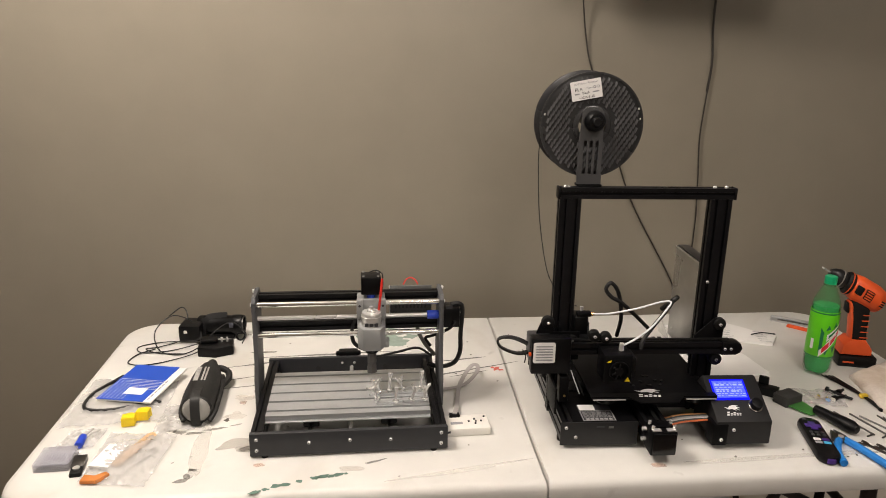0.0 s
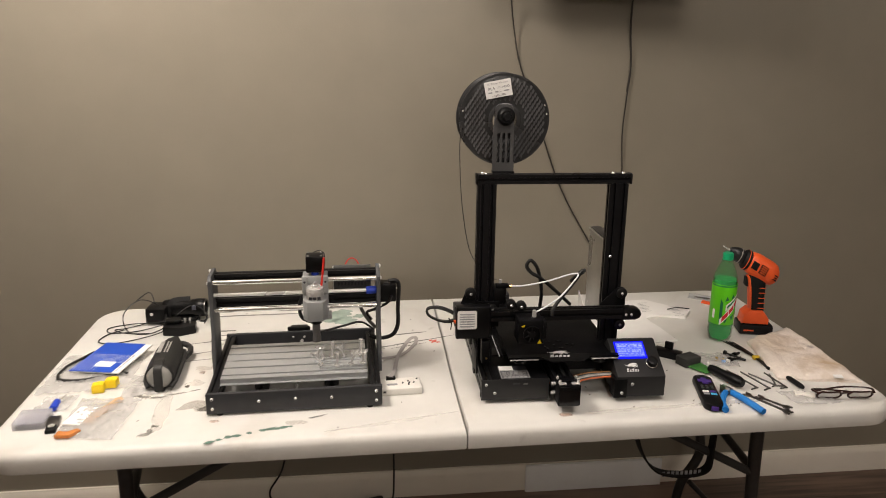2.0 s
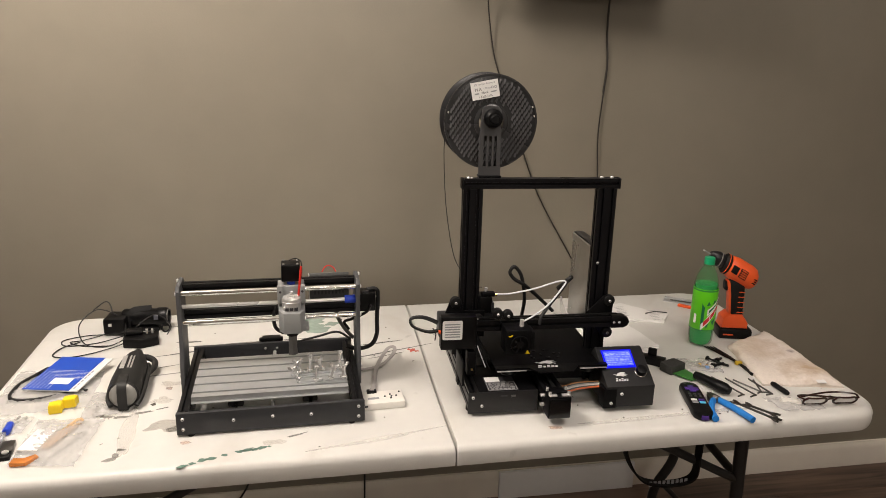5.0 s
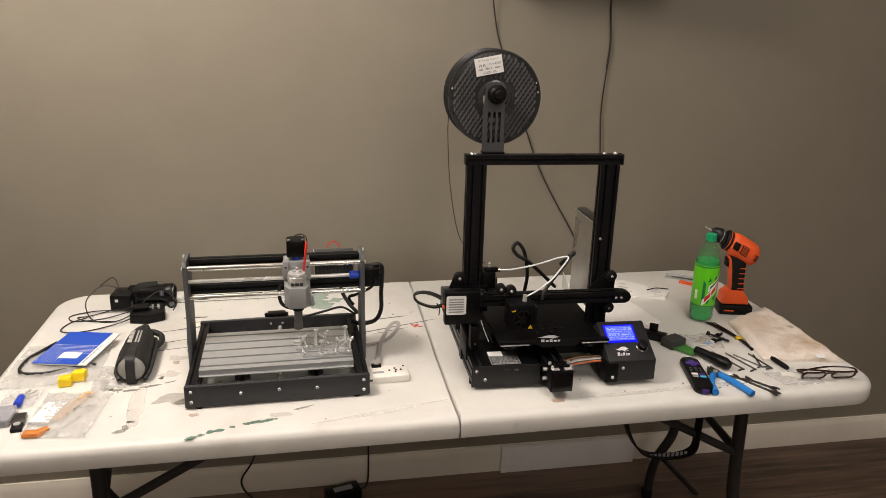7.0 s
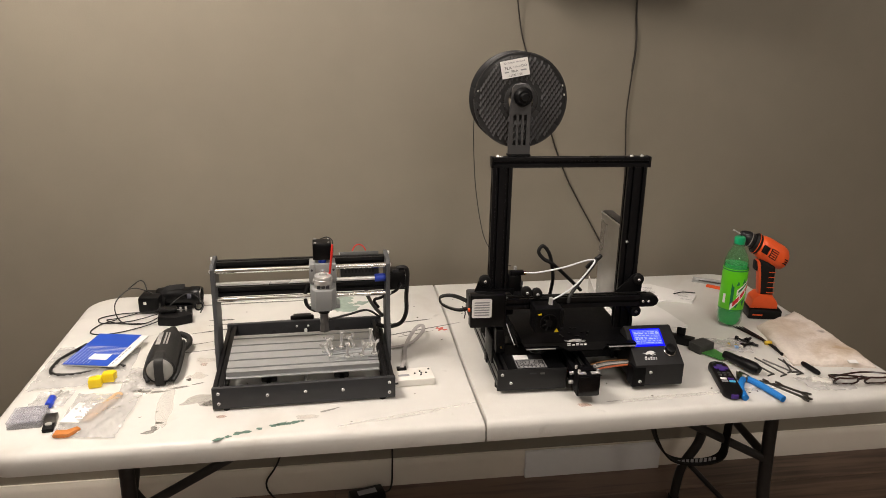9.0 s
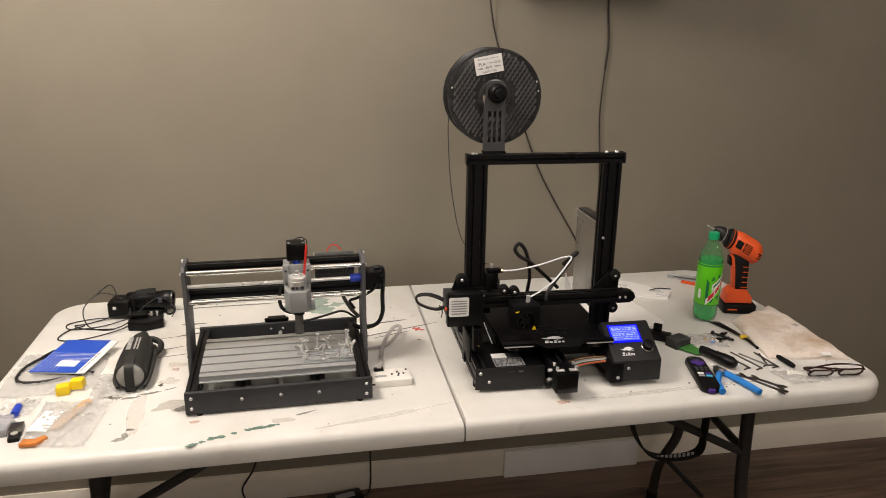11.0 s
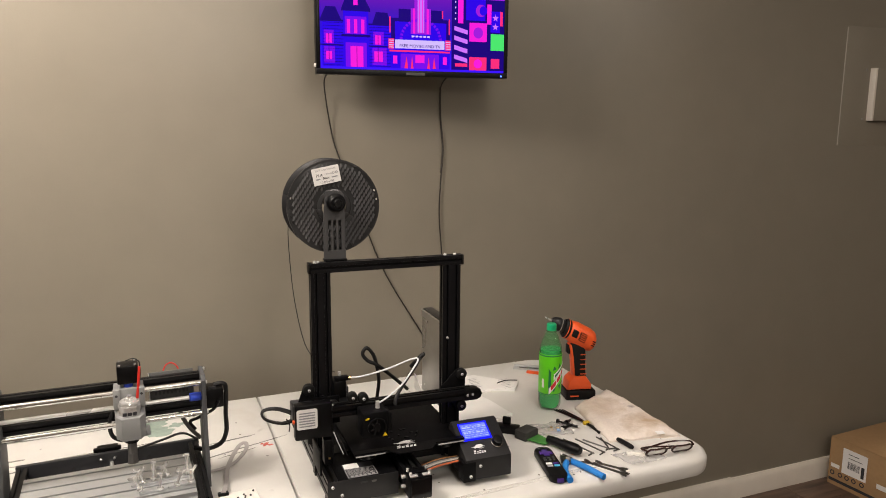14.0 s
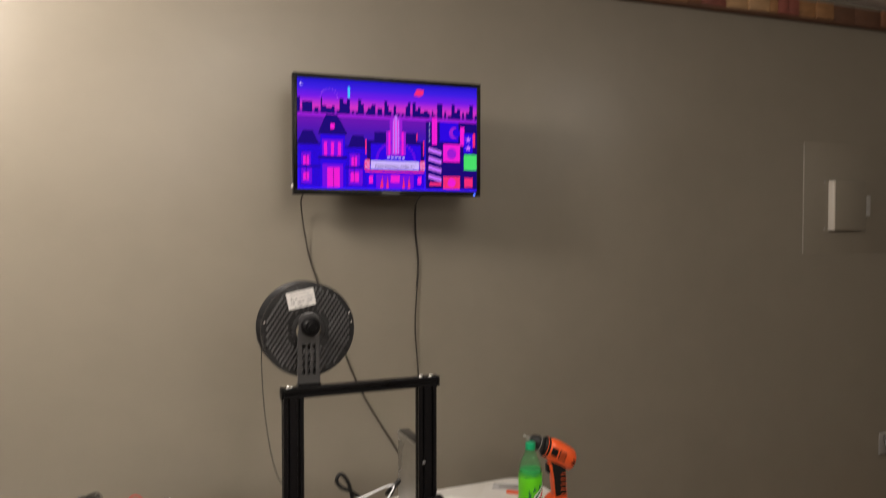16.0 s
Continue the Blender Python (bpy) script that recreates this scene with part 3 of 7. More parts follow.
plate = part("carriage_plate", prism([(-0.204, 0.142), (-0.204, 0.178), (-0.190, 0.216), (-0.172, 0.216), (-0.168, 0.19), (-0.118, 0.19), (-0.118, 0.132), (-0.19, 0.132)], 0.004, "y", 0.109, bev=0.0008), BLACKM, pr)
for x, z in ((-0.180, 0.209), (-0.180, 0.140), (-0.133, 0.172)):
    w = part("wheel", cyl((x, 0.104, z), (x, 0.118, z), 0.012, seg=24, bev=0.003), RUBBER, plate)
    screw(w, (x, 0.1035, z), (0, -1, 0), 0.0035)
xm = part("x_motor", box(-0.216, -0.174, 0.088, 0.128, 0.140, 0.186, 0.003), GREYPL, pr, "dark square stepper motor")
cover = part("motor_cover", box(-0.214, -0.140, 0.076, 0.100, 0.118, 0.190, 0.003), PLASTIC, pr)
tag = part("motor_label", prism(rounded(-0.211, -0.170, 0.141, 0.182, 0.004), 0.0006, "y", 0.0752), PAPER, cover, "white square motor label with plain dark bars")
bm = bmesh.new()
for k in range(6):
    box(-0.206, -0.175, 0.0747, 0.0751, 0.146 + k * 0.0054, 0.1485 + k * 0.0054, bm=bm)
part("label_bars", bm, GREYINK, tag)
part("orange_plug", box(-0.218, -0.213, 0.079, 0.087, 0.153, 0.159, 0.001), ORANGE, cover)
# flat cable loops to the motors
part("cable_loop", tube([(-0.205, 0.11, 0.152), (-0.235, 0.10, 0.15), (-0.268, 0.10, 0.163), (-0.272, 0.105, 0.178), (-0.245, 0.11, 0.178), (-0.21, 0.115, 0.160), (-0.192, 0.12, 0.14)], 0.0035, flat=(0.010, 0.0035)), CABLE, pr)
part("cable_tie", tube([(-0.228, 0.095, 0.160), (-0.222, 0.093, 0.148), (-0.224, 0.090, 0.135)], 0.0012, 6), CABLE, pr)
# extruder at the left upright
ext = part("extruder", box(-0.129, -0.102, 0.112, 0.150, 0.182, 0.218, 0.003), PLASTIC, pr, "black filament extruder block")
part("lever", box(-0.126, -0.098, 0.108, 0.122, 0.219, 0.228, 0.002), BLACKM, ext)
part("spring_bolt", cyl((-0.115, 0.120, 0.218), (-0.115, 0.120, 0.236), 0.0035, seg=10), STEEL, ext)
part("brass_fitting", cyl((-0.102, 0.128, 0.2175), (-0.090, 0.128, 0.2175), 0.0042, seg=10), BRASS, ext)
part("extruder_motor", box(-0.128, -0.088, 0.152, 0.190, 0.150, 0.190, 0.003), GREYPL, pr)
# hot end
HX = -0.061
hot = part("hot_end", box(HX - 0.027, HX + 0.027, 0.040, 0.086, 0.118, 0.172, 0.004), BLACKM, pr, "black print head with a round cooling fan")
fan = part("fan_ring", lathe([(0.0165, 0), (0.0190, 0), (0.0190, 0.004), (0.0165, 0.004)], 32, m=pose(HX + 0.002, 0.0395, 0.141, 90)), PLASTIC, hot)
part("fan_hub", cyl((HX + 0.002, 0.0395, 0.141), (HX + 0.002, 0.0365, 0.141), 0.0075, seg=24), PLASTIC, fan)
bm = bmesh.new()
for k in range(7):
    a = 2 * math.pi * k / 7
    box(-0.0015, 0.0015, -0.001, 0.001, 0.0075, 0.0166, bm=bm, m=pose(HX + 0.002, 0.0385, 0.141) @ pose(0, 0, 0, 0, math.degrees(a), 25))
part("fan_blades", bm, BLACK, fan)
part("warning_sticker", prism([(HX + 0.014, 0.120), (HX + 0.024, 0.120), (HX + 0.019, 0.129)], 0.0005, "y", 0.0394), YELLOW, hot, "yellow triangular warning sticker")
part("yellow_emblem", prism([(HX - 0.022, 0.159), (HX - 0.013, 0.162), (HX - 0.014, 0.158), (HX - 0.019, 0.157)], 0.0005, "y", 0.0394), YELLOW, hot)
part("side_duct", box(HX + 0.027, HX + 0.035, 0.045, 0.085, 0.126, 0.165, 0.003), PLASTIC, hot)
for x, z in ((HX - 0.035, 0.190), (HX - 0.013, 0.186)):
    w = part("guide_wheel", cyl((x, 0.082, z), (x, 0.098, z), 0.011, seg=24, bev=0.003), RUBBER, hot)
    screw(w, (x, 0.0815, z), (0, -1, 0), 0.0036)
part("tube_fitting", cyl((HX + 0.010, 0.062, 0.172), (HX + 0.010, 0.062, 0.186), 0.005, 0.004, 12), STEEL, hot)
part("feed_tube", tube([(-0.090, 0.128, 0.2175), (-0.06, 0.126, 0.219), (-0.01, 0.122, 0.230), (0.035, 0.118, 0.245), (0.052, 0.112, 0.247), (0.040, 0.100, 0.235), (0.010, 0.085, 0.208), (-0.022, 0.068, 0.193), (HX + 0.010, 0.062, 0.180)], 0.0018, 10, 14), PTFE, pr, "white feed tube")
part("head_cable", tube([(0.048, 0.114, 0.243), (0.055, 0.114, 0.246), (0.044, 0.108, 0.232), (0.016, 0.094, 0.205), (-0.006, 0.08, 0.182), (-0.010, 0.075, 0.168)], 0.0038, 10), CABLE, pr)
part("cable_sleeve", tube([(0.056, 0.116, 0.248), (0.066, 0.12, 0.253), (0.050, 0.125, 0.236), (0.045, 0.135, 0.225)], 0.0048, 10), CABLE, pr)
part("cable_loop", tube([(0.015, 0.30, 0.10), (0.008, 0.26, 0.16), (-0.005, 0.25, 0.215), (-0.022, 0.25, 0.238), (-0.032, 0.25, 0.225), (-0.020, 0.25, 0.208), (0.002, 0.25, 0.195), (0.04, 0.27, 0.16), (0.09, 0.30, 0.11)], 0.0042, 10), CABLE, pr, "thick looped cable behind the gantry")
# heated bed
BY = 0.033
BX, BZ = 0.0125, 0.0045
bed = part("print_bed", box(-0.1175, 0.1175, BY + 0.004, BY + 0.239, 0.0785, 0.0825, 0.001), BLACKM, pr, "matte black square print bed")
part("bed_tab", prism([(-0.118, BY + 0.006), (-0.05, BY + 0.006), (-0.032, BY - 0.018), (0.036, BY - 0.018), (0.054, BY + 0.006), (0.118, BY + 0.006), (0.118, BY + 0.02), (-0.118, BY + 0.02)], 0.0022, "z", 0.0828), BLACKM, bed)
logo_shapes(bed, pose(-0.003, BY + 0.004, 0.0852), 0.062, LOGO, "white printed emblem")
part("bed_clip", box(-0.116, -0.055, BY + 0.001, BY + 0.0045, 0.0795, 0.0812, 0.0005), STEEL, bed)
part("bed_clip", box(0.058, 0.116, BY + 0.001, BY + 0.0045, 0.0795, 0.0812, 0.0005), STEEL, bed)
part("bed_carriage", box(-0.09, 0.09, BY + 0.06, BY + 0.17, 0.0685, 0.072, 0.001), BLACKM, pr)
for x in (-0.085, 0.085):
    for y in (BY + 0.032, BY + 0.202):
        k = part("leveling_knob", lathe([(0, 0.0635), (0.017, 0.0635), (0.019, 0.067), (0.017, 0.071), (0, 0.071)], 20, m=pose(x, y, 0)), PLASTIC, bed)
        part("spring", cyl((x, y, 0.071), (x, y, 0.0785), 0.004, seg=10), STEEL, k)
for o in (bed, *[c for c in pr.children if c.name.startswith("bed_carriage")]):
    o.location = (BX, 0, BZ)
# black filament pieces left on the bed
rng = random.Random(3)
bm = bmesh.new()
for k in range(12):
    x, y = rng.uniform(-0.04, 0.05), BY + rng.uniform(0.05, 0.10)
    box(-0.004, 0.004, -0.002, 0.002, 0, 0.0018, 0.0006, bm=bm, m=pose(x, y, 0.0828 + BZ, rng.uniform(-3, 3), 0, rng.uniform(0, 180)))
solo("printed_pieces", bm, PLASTIC, pr.matrix_basis.copy(), "small black freshly printed pieces on the bed", "printed parts")
# power supply
psu = part("power_supply", box(0.131, 0.158, 0.150, 0.312, 0.100, 0.300, 0.002), mat("supply_sheet", (0.58, 0.575, 0.56), 0.30, 0.85, var=0.16, scale=26, bump=0.03), pr, "silver sheet-metal power supply")
for y, z in ((0.19, 0.28), (0.19, 0.255), (0.27, 0.28), (0.29, 0.12)):
    part("rivet", cyl((0.1312, y, z), (0.1298, y, z), 0.0022, seg=10), STEEL, psu)
part("supply_lip", box(0.1335, 0.156, 0.152, 0.31, 0.3002, 0.304, 0.001), mat("dark_sheet", (0.10, 0.10, 0.098), 0.4, 0.6), psu)
# bright strips along two edges draw the highlight of the folded sheet
part("edge_highlight", box(0.1295, 0.1318, 0.1485, 0.151, 0.100, 0.301, 0.0006), STEEL, psu, "bright strip standing in for the highlight on the sheet edge")
part("edge_highlight", box(0.1295, 0.1318, 0.151, 0.311, 0.2985, 0.3012, 0.0006), STEEL, psu, "bright strip standing in for the highlight on the sheet edge")
screw(psu, (0.146, 0.17, 0.304), (0, 0, 1), 0.0045)
part("corner_flange", prism([(0.25, 0.098), (0.33, 0.098), (0.33, 0.135)], 0.002, "x", 0.118), STEEL, psu)
# spool holder and roll
part("spool_bracket_foot", box(-0.136, -0.090, 0.138, 0.160, 0.4618, 0.4655, 0.001), BLACKM, pr)


BSHIFT = -0.010


def slotted_plate():
    """Upright plate with three long slots, built of bars round the openings."""
    bm = bmesh.new()
    y0, y1 = 0.142, 0.1455
    box(-0.1265, -0.0815, y0, y1, 0.466, 0.484, bm=bm)
    for a, b in ((-0.1265, -0.1180), (-0.1115, -0.1070), (-0.1010, -0.0965), (-0.0905, -0.0830)):
        box(a, b, y0, y1, 0.484, 0.545, bm=bm)
    prism([(-0.1265, 0.545), (-0.083, 0.545), (-0.0845, 0.595), (-0.090, 0.603), (-0.117, 0.603), (-0.1225, 0.597)], y1 - y0, "y", y0, bm)
    bmesh.ops.translate(bm, vec=(BSHIFT, 0, 0), verts=bm.verts)
    return bm


GREYB = mat("grey_bracket", (0.055, 0.055, 0.056), 0.42, var=0.1, scale=60)
br = part("spool_bracket", slotted_plate(), GREYB, pr, "dark grey slotted metal spool bracket")
part("axle_nut", lathe([(0, 0.016), (0.013, 0.016), (0.0175, 0.010), (0.0190, 0.002), (0.019, 0), (0, 0)], 28, m=pose(-0.111, 0.142, 0.580, 90)), PLASTIC, br)
part("axle_nut_boss", lathe([(0, 0.024), (0.007, 0.024), (0.009, 0.021), (0.009, 0.012), (0, 0.012)], 20, m=pose(-0.111, 0.142, 0.580, 90)), PLASTIC, br)
part("axle", cyl((-0.111, 0.146, 0.580), (-0.111, 0.245, 0.580), 0.014, seg=24), PLASTIC, br)

roll = thing("filament_spool", pr.matrix_basis @ pose(-0.111, 0.160, 0.5705) @ Matrix.Scale(0.955, 4), "black plastic filament spool with a patterned flange and white label", "filament spool")
SPOOL = mat("spool_plastic", (0.032, 0.032, 0.033), 0.26, var=0.15, bump=0.03)


def flange(y0, y1, r_out, r_in, n=72):
    bm = bmesh.new()
    rows = []
    for r, y in ((r_in, y0), (r_out - 0.003, y0), (r_out, y0 + 0.0008), (r_out, y1 - 0.0008), (r_out - 0.003, y1), (r_in, y1)):
        rows.append([bm.verts.new((r * math.cos(2 * math.pi * k / n), y, r * math.sin(2 * math.pi * k / n))) for k in range(n)])
    rows.append(rows[0])
    for a, b in zip(rows, rows[1:]):
        for k in range(n):
            bm.faces.new((a[k], a[(k + 1) % n], b[(k + 1) % n], b[k]))
    bmesh.ops.recalc_face_normals(bm, faces=bm.faces[:])
    return bm


front_flange = part("flange", flange(0.0, 0.004, 0.099, 0.034), SPOOL, roll)
part("flange", flange(0.064, 0.068, 0.099, 0.030), SPOOL, roll)
part("rim", lathe([(0.0945, 0.0), (0.0985, 0.0), (0.0985, 0.0022), (0.0945, 0.0022)], 72, m=pose(0, 0, 0, 90)), SPOOL, front_flange)
part("hub_ring", lathe([(0.0265, 0.0), (0.0365, 0.0), (0.0365, 0.002), (0.0335, 0.004), (0.0265, 0.004)], 48, m=pose(0, 0, 0, 90)), SPOOL, front_flange)
part("core", flange(0.004, 0.064, 0.034, 0.028, 48), SPOOL, roll)
part("filament", flange(0.006, 0.062, 0.082, 0.034, 64), mat("black_filament", (0.012, 0.012, 0.013), 0.3, var=0.3, scale=400, bump=0.3, bump_scale=900), roll, "wound black filament")
# raised lozenges of the flange: little tilted tiles, coloured paler as if catching light
bm = bmesh.new()
px, pz = 0.0100, 0.0076
for i in range(-11, 12):
    for j in range(-13, 14):
        x, z = (i + 0.5 * (j % 2)) * px, j * pz
        if 0.043 < math.hypot(x, z) < 0.0885:
            # a leaning lozenge: its broad face looks up and to one side
            quad = [bm.verts.new((x - px * 0.30, 0.0, z - pz * 0.42)), bm.verts.new((x + px * 0.02, -0.0030, z - pz * 0.80)), bm.verts.new((x + px * 0.30, -0.0040, z + pz * 0.38)), bm.verts.new((x - px * 0.02, -0.0008, z + pz * 0.78))]
            bm.faces.new(quad)
            foot = [bm.verts.new((v.co.x + 0.0005, 0.0002, v.co.z)) for v in quad]
            for k in range(4):
                bm.faces.new((quad[k], foot[k], foot[(k + 1) % 4], quad[(k + 1) % 4]))
bmesh.ops.recalc_face_normals(bm, faces=bm.faces[:])
ob = part("flange_pattern", bm, mat("lit_spool_facets", (0.075, 0.075, 0.077), 0.24, var=0.25, scale=30), front_flange, kind="stuff")
for a in (8, 20, 168, 192, 200):
    x, z = 0.093 * math.cos(radians(a)), 0.093 * math.sin(radians(a))
    part("rim_notch", box(-0.0010, 0.0010, -0.0028, 0.0, -0.002, 0.002, 0.0004, m=pose(x, 0, z, 0, -a, 0)), WHITE if a in (8, 20, 168) else PLASTIC, front_flange)
lab = part("label", box(-0.029, 0.029, -0.0054, -0.0048, -0.0178, 0.0178, m=pose(-0.016, 0, 0.066, 0, -11, 0)), PAPER, front_flange, "white paper label with dark print")
LM = pose(-0.016, -0.0056, 0.066, 0, -11, 0) @ pose(0, 0, 0, 90)
writing("label_text", "3D Printer Filament", 0.0056, LM @ pose(0, 0.0105, 0), GREYINK, lab)
writing("label_text", "PLA", 0.0088, LM @ pose(-0.0145, -0.0005, 0), INK, lab)
writing("label_text", "1.75mm", 0.0052, LM @ pose(0.0045, 0.001, 0), GREYINK, lab)
writing("label_text", "Black", 0.0066, LM @ pose(-0.0015, -0.0073, 0), INK, lab)
writing("label_text", "1-2205-1105", 0.0058, LM @ pose(-0.001, -0.0152, 0), INK, lab)
bm = bmesh.new()
for cx in (0.0155, 0.0222):
    lathe([(0.0016, 0), (0.0027, 0), (0.0027, 0.0002), (0.0016, 0.0002)], 16, bm, m=LM @ pose(cx, 0.0028, 0))
box(0.011, 0.023, -0.007, -0.0045, 0, 0.0002, bm=bm, m=LM)
box(-0.023, -0.014, -0.007, -0.0045, 0, 0.0002, bm=bm, m=LM)
part("label_marks", bm, GREYINK, lab)
part("filament_strand", tube([(-0.092, 0.03, -0.03), (-0.094, 0.02, -0.08), (-0.090, 0.0, -0.18), (-0.078, -0.03, -0.27), (-0.058, -0.03, -0.315), (-0.028, -0.032, -0.348), (-0.012, -0.035, -0.352)], 0.0009, 6, 14), CABLE, roll, "thin black strand running down to the extruder")


# ---- the desktop router ----
cn = thing("desktop_router", pose(0.057, 1.270, TABLE, 0, 0, 1.6), "small black and grey desktop CNC router with a slotted aluminium bed", "CNC machine")
fp = part("front_plate", box(-0.175, 0.175, 0.0, 0.010, 0.004, 0.0480, 0.0015), GREYPL, cn, "charcoal front plate with bright bolts")
for x, z in ((-0.163, 0.037), (-0.163, 0.016), (-0.072, 0.028), (0.0, 0.030), (0.072, 0.028), (0.163, 0.037), (0.163, 0.016)):
    screw(fp, (x, 0.0, z), (0, -1, 0), 0.0037, "bolt")
part("rear_plate", box(-0.175, 0.175, 0.300, 0.310, 0.003, 0.052, 0.0015), GREYPL, cn)
for x0, x1 in ((-0.173, -0.153), (0.153, 0.173)):
    part("side_rail", slot_bar(x0, x1, 0.010, 0.300, 0.008, 0.048, "y", [("+v", (x0 + x1) / 2), ("+u", 0.018), ("+u", 0.038), ("-u", 0.018), ("-u", 0.038)]), BLACK, cn)
for x in (-0.15, 0.15):
    for y in (0.006, 0.304):
        part("foot", cyl((x, y, -0.0005), (x, y, 0.004), 0.006, seg=12), RUBBER, cn)
for x in (-0.072, 0.072):
    part("slide_rod", cyl((x, 0.010, 0.028), (x, 0.300, 0.028), 0.005, seg=16), CHROME, cn)
part("lead_screw", cyl((0.0, 0.010, 0.030), (0.0, 0.300, 0.030), 0.004, seg=12), STEEL, cn)
for x in (-0.072, 0.072):
    for y in (0.065, 0.165):
        part("bearing_block", box(x - 0.015, x + 0.015, y, y + 0.028, 0.020, 0.046, 0.003), PLASTIC, cn)
ym = part("y_motor", box(-0.028, 0.014, 0.311, 0.345, 0.012, 0.054, 0.003), PLASTIC, cn, "black square stepper motor")
part("motor_wing", box(-0.034, 0.020, 0.311, 0.32, 0.050, 0.060, 0.003), PLASTIC, ym)
for x in (-0.020, 0.006):
    screw(ym, (x, 0.299, 0.040), (0, -1, 0), 0.003)
# slotted bed
bed_y0, bed_y1 = 0.040, 0.216
prof = [(bed_y0, 0.047), (bed_y0, 0.050), (bed_y0 + 0.003, 0.050), (bed_y0 + 0.003, 0.0535), (bed_y0, 0.0535), (bed_y0, 0.0605)]
for k in range(5):
    c = 0.058 + k * 0.035
    prof += [(c - 0.0032, 0.0605), (c - 0.0032, 0.0575), (c - 0.006, 0.0575), (c - 0.006, 0.0535), (c + 0.006, 0.0535), (c + 0.006, 0.0575), (c + 0.0032, 0.0575), (c + 0.0032, 0.0605)]
prof += [(bed_y1, 0.0605), (bed_y1, 0.047)]
prof += [(bed_y1 - 0.02, 0.047), (bed_y1 - 0.022, 0.050), (bed_y0 + 0.022, 0.050), (bed_y0 + 0.02, 0.047)]
router_bed = part("bed", prism(prof, 0.298, "x", -0.151), ALU, cn, "silver extruded aluminium bed with T-slots")
part("bed_trim", box(-0.151, 0.147, bed_y0 - 0.004, bed_y0, 0.0475, 0.0495, 0.0005), ALU, router_bed)
# gantry plates, rods, screw and rails
def gantry_plate(x0):
    return prism([(0.150, 0.010), (0.150, 0.075), (0.164, 0.112), (0.164, 0.229), (0.172, 0.239), (0.232, 0.239), (0.240, 0.229), (0.240, 0.110), (0.232, 0.050), (0.232, 0.010)], 0.008, "x", x0, bev=0.001)


for x0, s in ((-0.184, -1), (0.175, 1)):
    gp = part("gantry_plate", gantry_plate(x0), mat("gantry_grey", (0.068, 0.070, 0.074), 0.45, var=0.08, bump=0.04), cn, "grey side plate of the gantry")
    for y, z in ((0.178, 0.222), (0.178, 0.159), (0.215, 0.238), (0.215, 0.178), (0.17, 0.045), (0.17, 0.024)):
        screw(gp, (x0 if s < 0 else x0 + 0.008, y, z), (s, 0, 0), 0.0045, "bolt")
part("rod", cyl((-0.176, 0.178, 0.222), (0.175, 0.178, 0.222), 0.0052, seg=20), CHROME, cn, "polished steel rod")
part("rod", cyl((-0.176, 0.178, 0.159), (0.175, 0.178, 0.159), 0.0052, seg=20), CHROME, cn, "polished steel rod")
part("gantry_screw", cyl((-0.176, 0.186, 0.191), (0.160, 0.186, 0.191), 0.0042, seg=14), STEEL, cn)
cp = part("coupler", cyl((0.152, 0.186, 0.191), (0.175, 0.186, 0.191), 0.0085, seg=20, bev=0.001), BLUE, cn, "blue anodised shaft coupler")
for z0 in (0.212, 0.156):
    part("gantry_rail", slot_bar(-0.176, 0.175, 0.205, 0.225, z0, z0 + 0.020, "x", [("-u", z0 + 0.010), ("+v", 0.215)]), BLACK, cn)
# spindle carriage
CX = 0.042
body = part("carriage", box(CX - 0.027, CX + 0.027, 0.158, 0.200, 0.150, 0.236, 0.003), GREYPRINT, cn, "light grey moulded spindle carriage")
for x in (CX - 0.022, CX + 0.022):
    post = part("post", box(x - 0.006, x + 0.006, 0.148, 0.160, 0.200, 0.238, 0.002), GREYPRINT, body)
    part("bolt_hole", cyl((x, 0.1475, 0.226), (x, 0.1485, 0.226), 0.0025, seg=12), INK, post)
clamp = part("spindle_clamp", prism([(CX - 0.026, 0.160), (CX - 0.026, 0.128), (CX - 0.016, 0.108), (CX + 0.016, 0.108), (CX + 0.026, 0.128), (CX + 0.026, 0.160)], 0.044, "z", 0.150, bev=0.002), GREYPRINT, body)
part("lower_lip", box(CX - 0.026, CX + 0.034, 0.150, 0.178, 0.138, 0.150, 0.002), GREYPRINT, body)
screw(clamp, (CX + 0.0262, 0.14, 0.172), (1, 0, 0), 0.0045, "bolt")
spd = part("spindle_motor", lathe([(0, 0.150), (0.0190, 0.150), (0.0190, 0.2005), (0.0198, 0.201), (0.0198, 0.212), (0.0190, 0.2125), (0.0190, 0.217), (0.0175, 0.2195), (0.0085, 0.2195), (0.0085, 0.224), (0.004, 0.224), (0.004, 0.230), (0, 0.230)], 32, m=pose(CX, 0.136, 0)), STEEL, cn, "bright cylindrical spindle motor")
bm = bmesh.new()
for k in range(3):
    box(CX - 0.013 + k * 0.009, CX - 0.006 + k * 0.009, 0.1155, 0.1185, 0.1965, 0.2025, bm=bm)
part("vent", bm, INK, spd)
part("motor_hub", cyl((CX, 0.136, 0.138), (CX, 0.136, 0.150), 0.012), PLASTIC, spd)
part("collet", cyl((CX, 0.136, 0.116), (CX, 0.136, 0.138), 0.0085, seg=16, bev=0.001), DARKSTEEL, spd)
part("collet_nut", cyl((CX, 0.136, 0.096), (CX, 0.136, 0.117), 0.0105, 0.009, 6), DARKSTEEL, spd)
part("z_coupler", cyl((CX, 0.172, 0.222), (CX, 0.172, 0.2428), 0.0085, seg=20, bev=0.0015), BLUE, cn, "blue anodised shaft coupler")
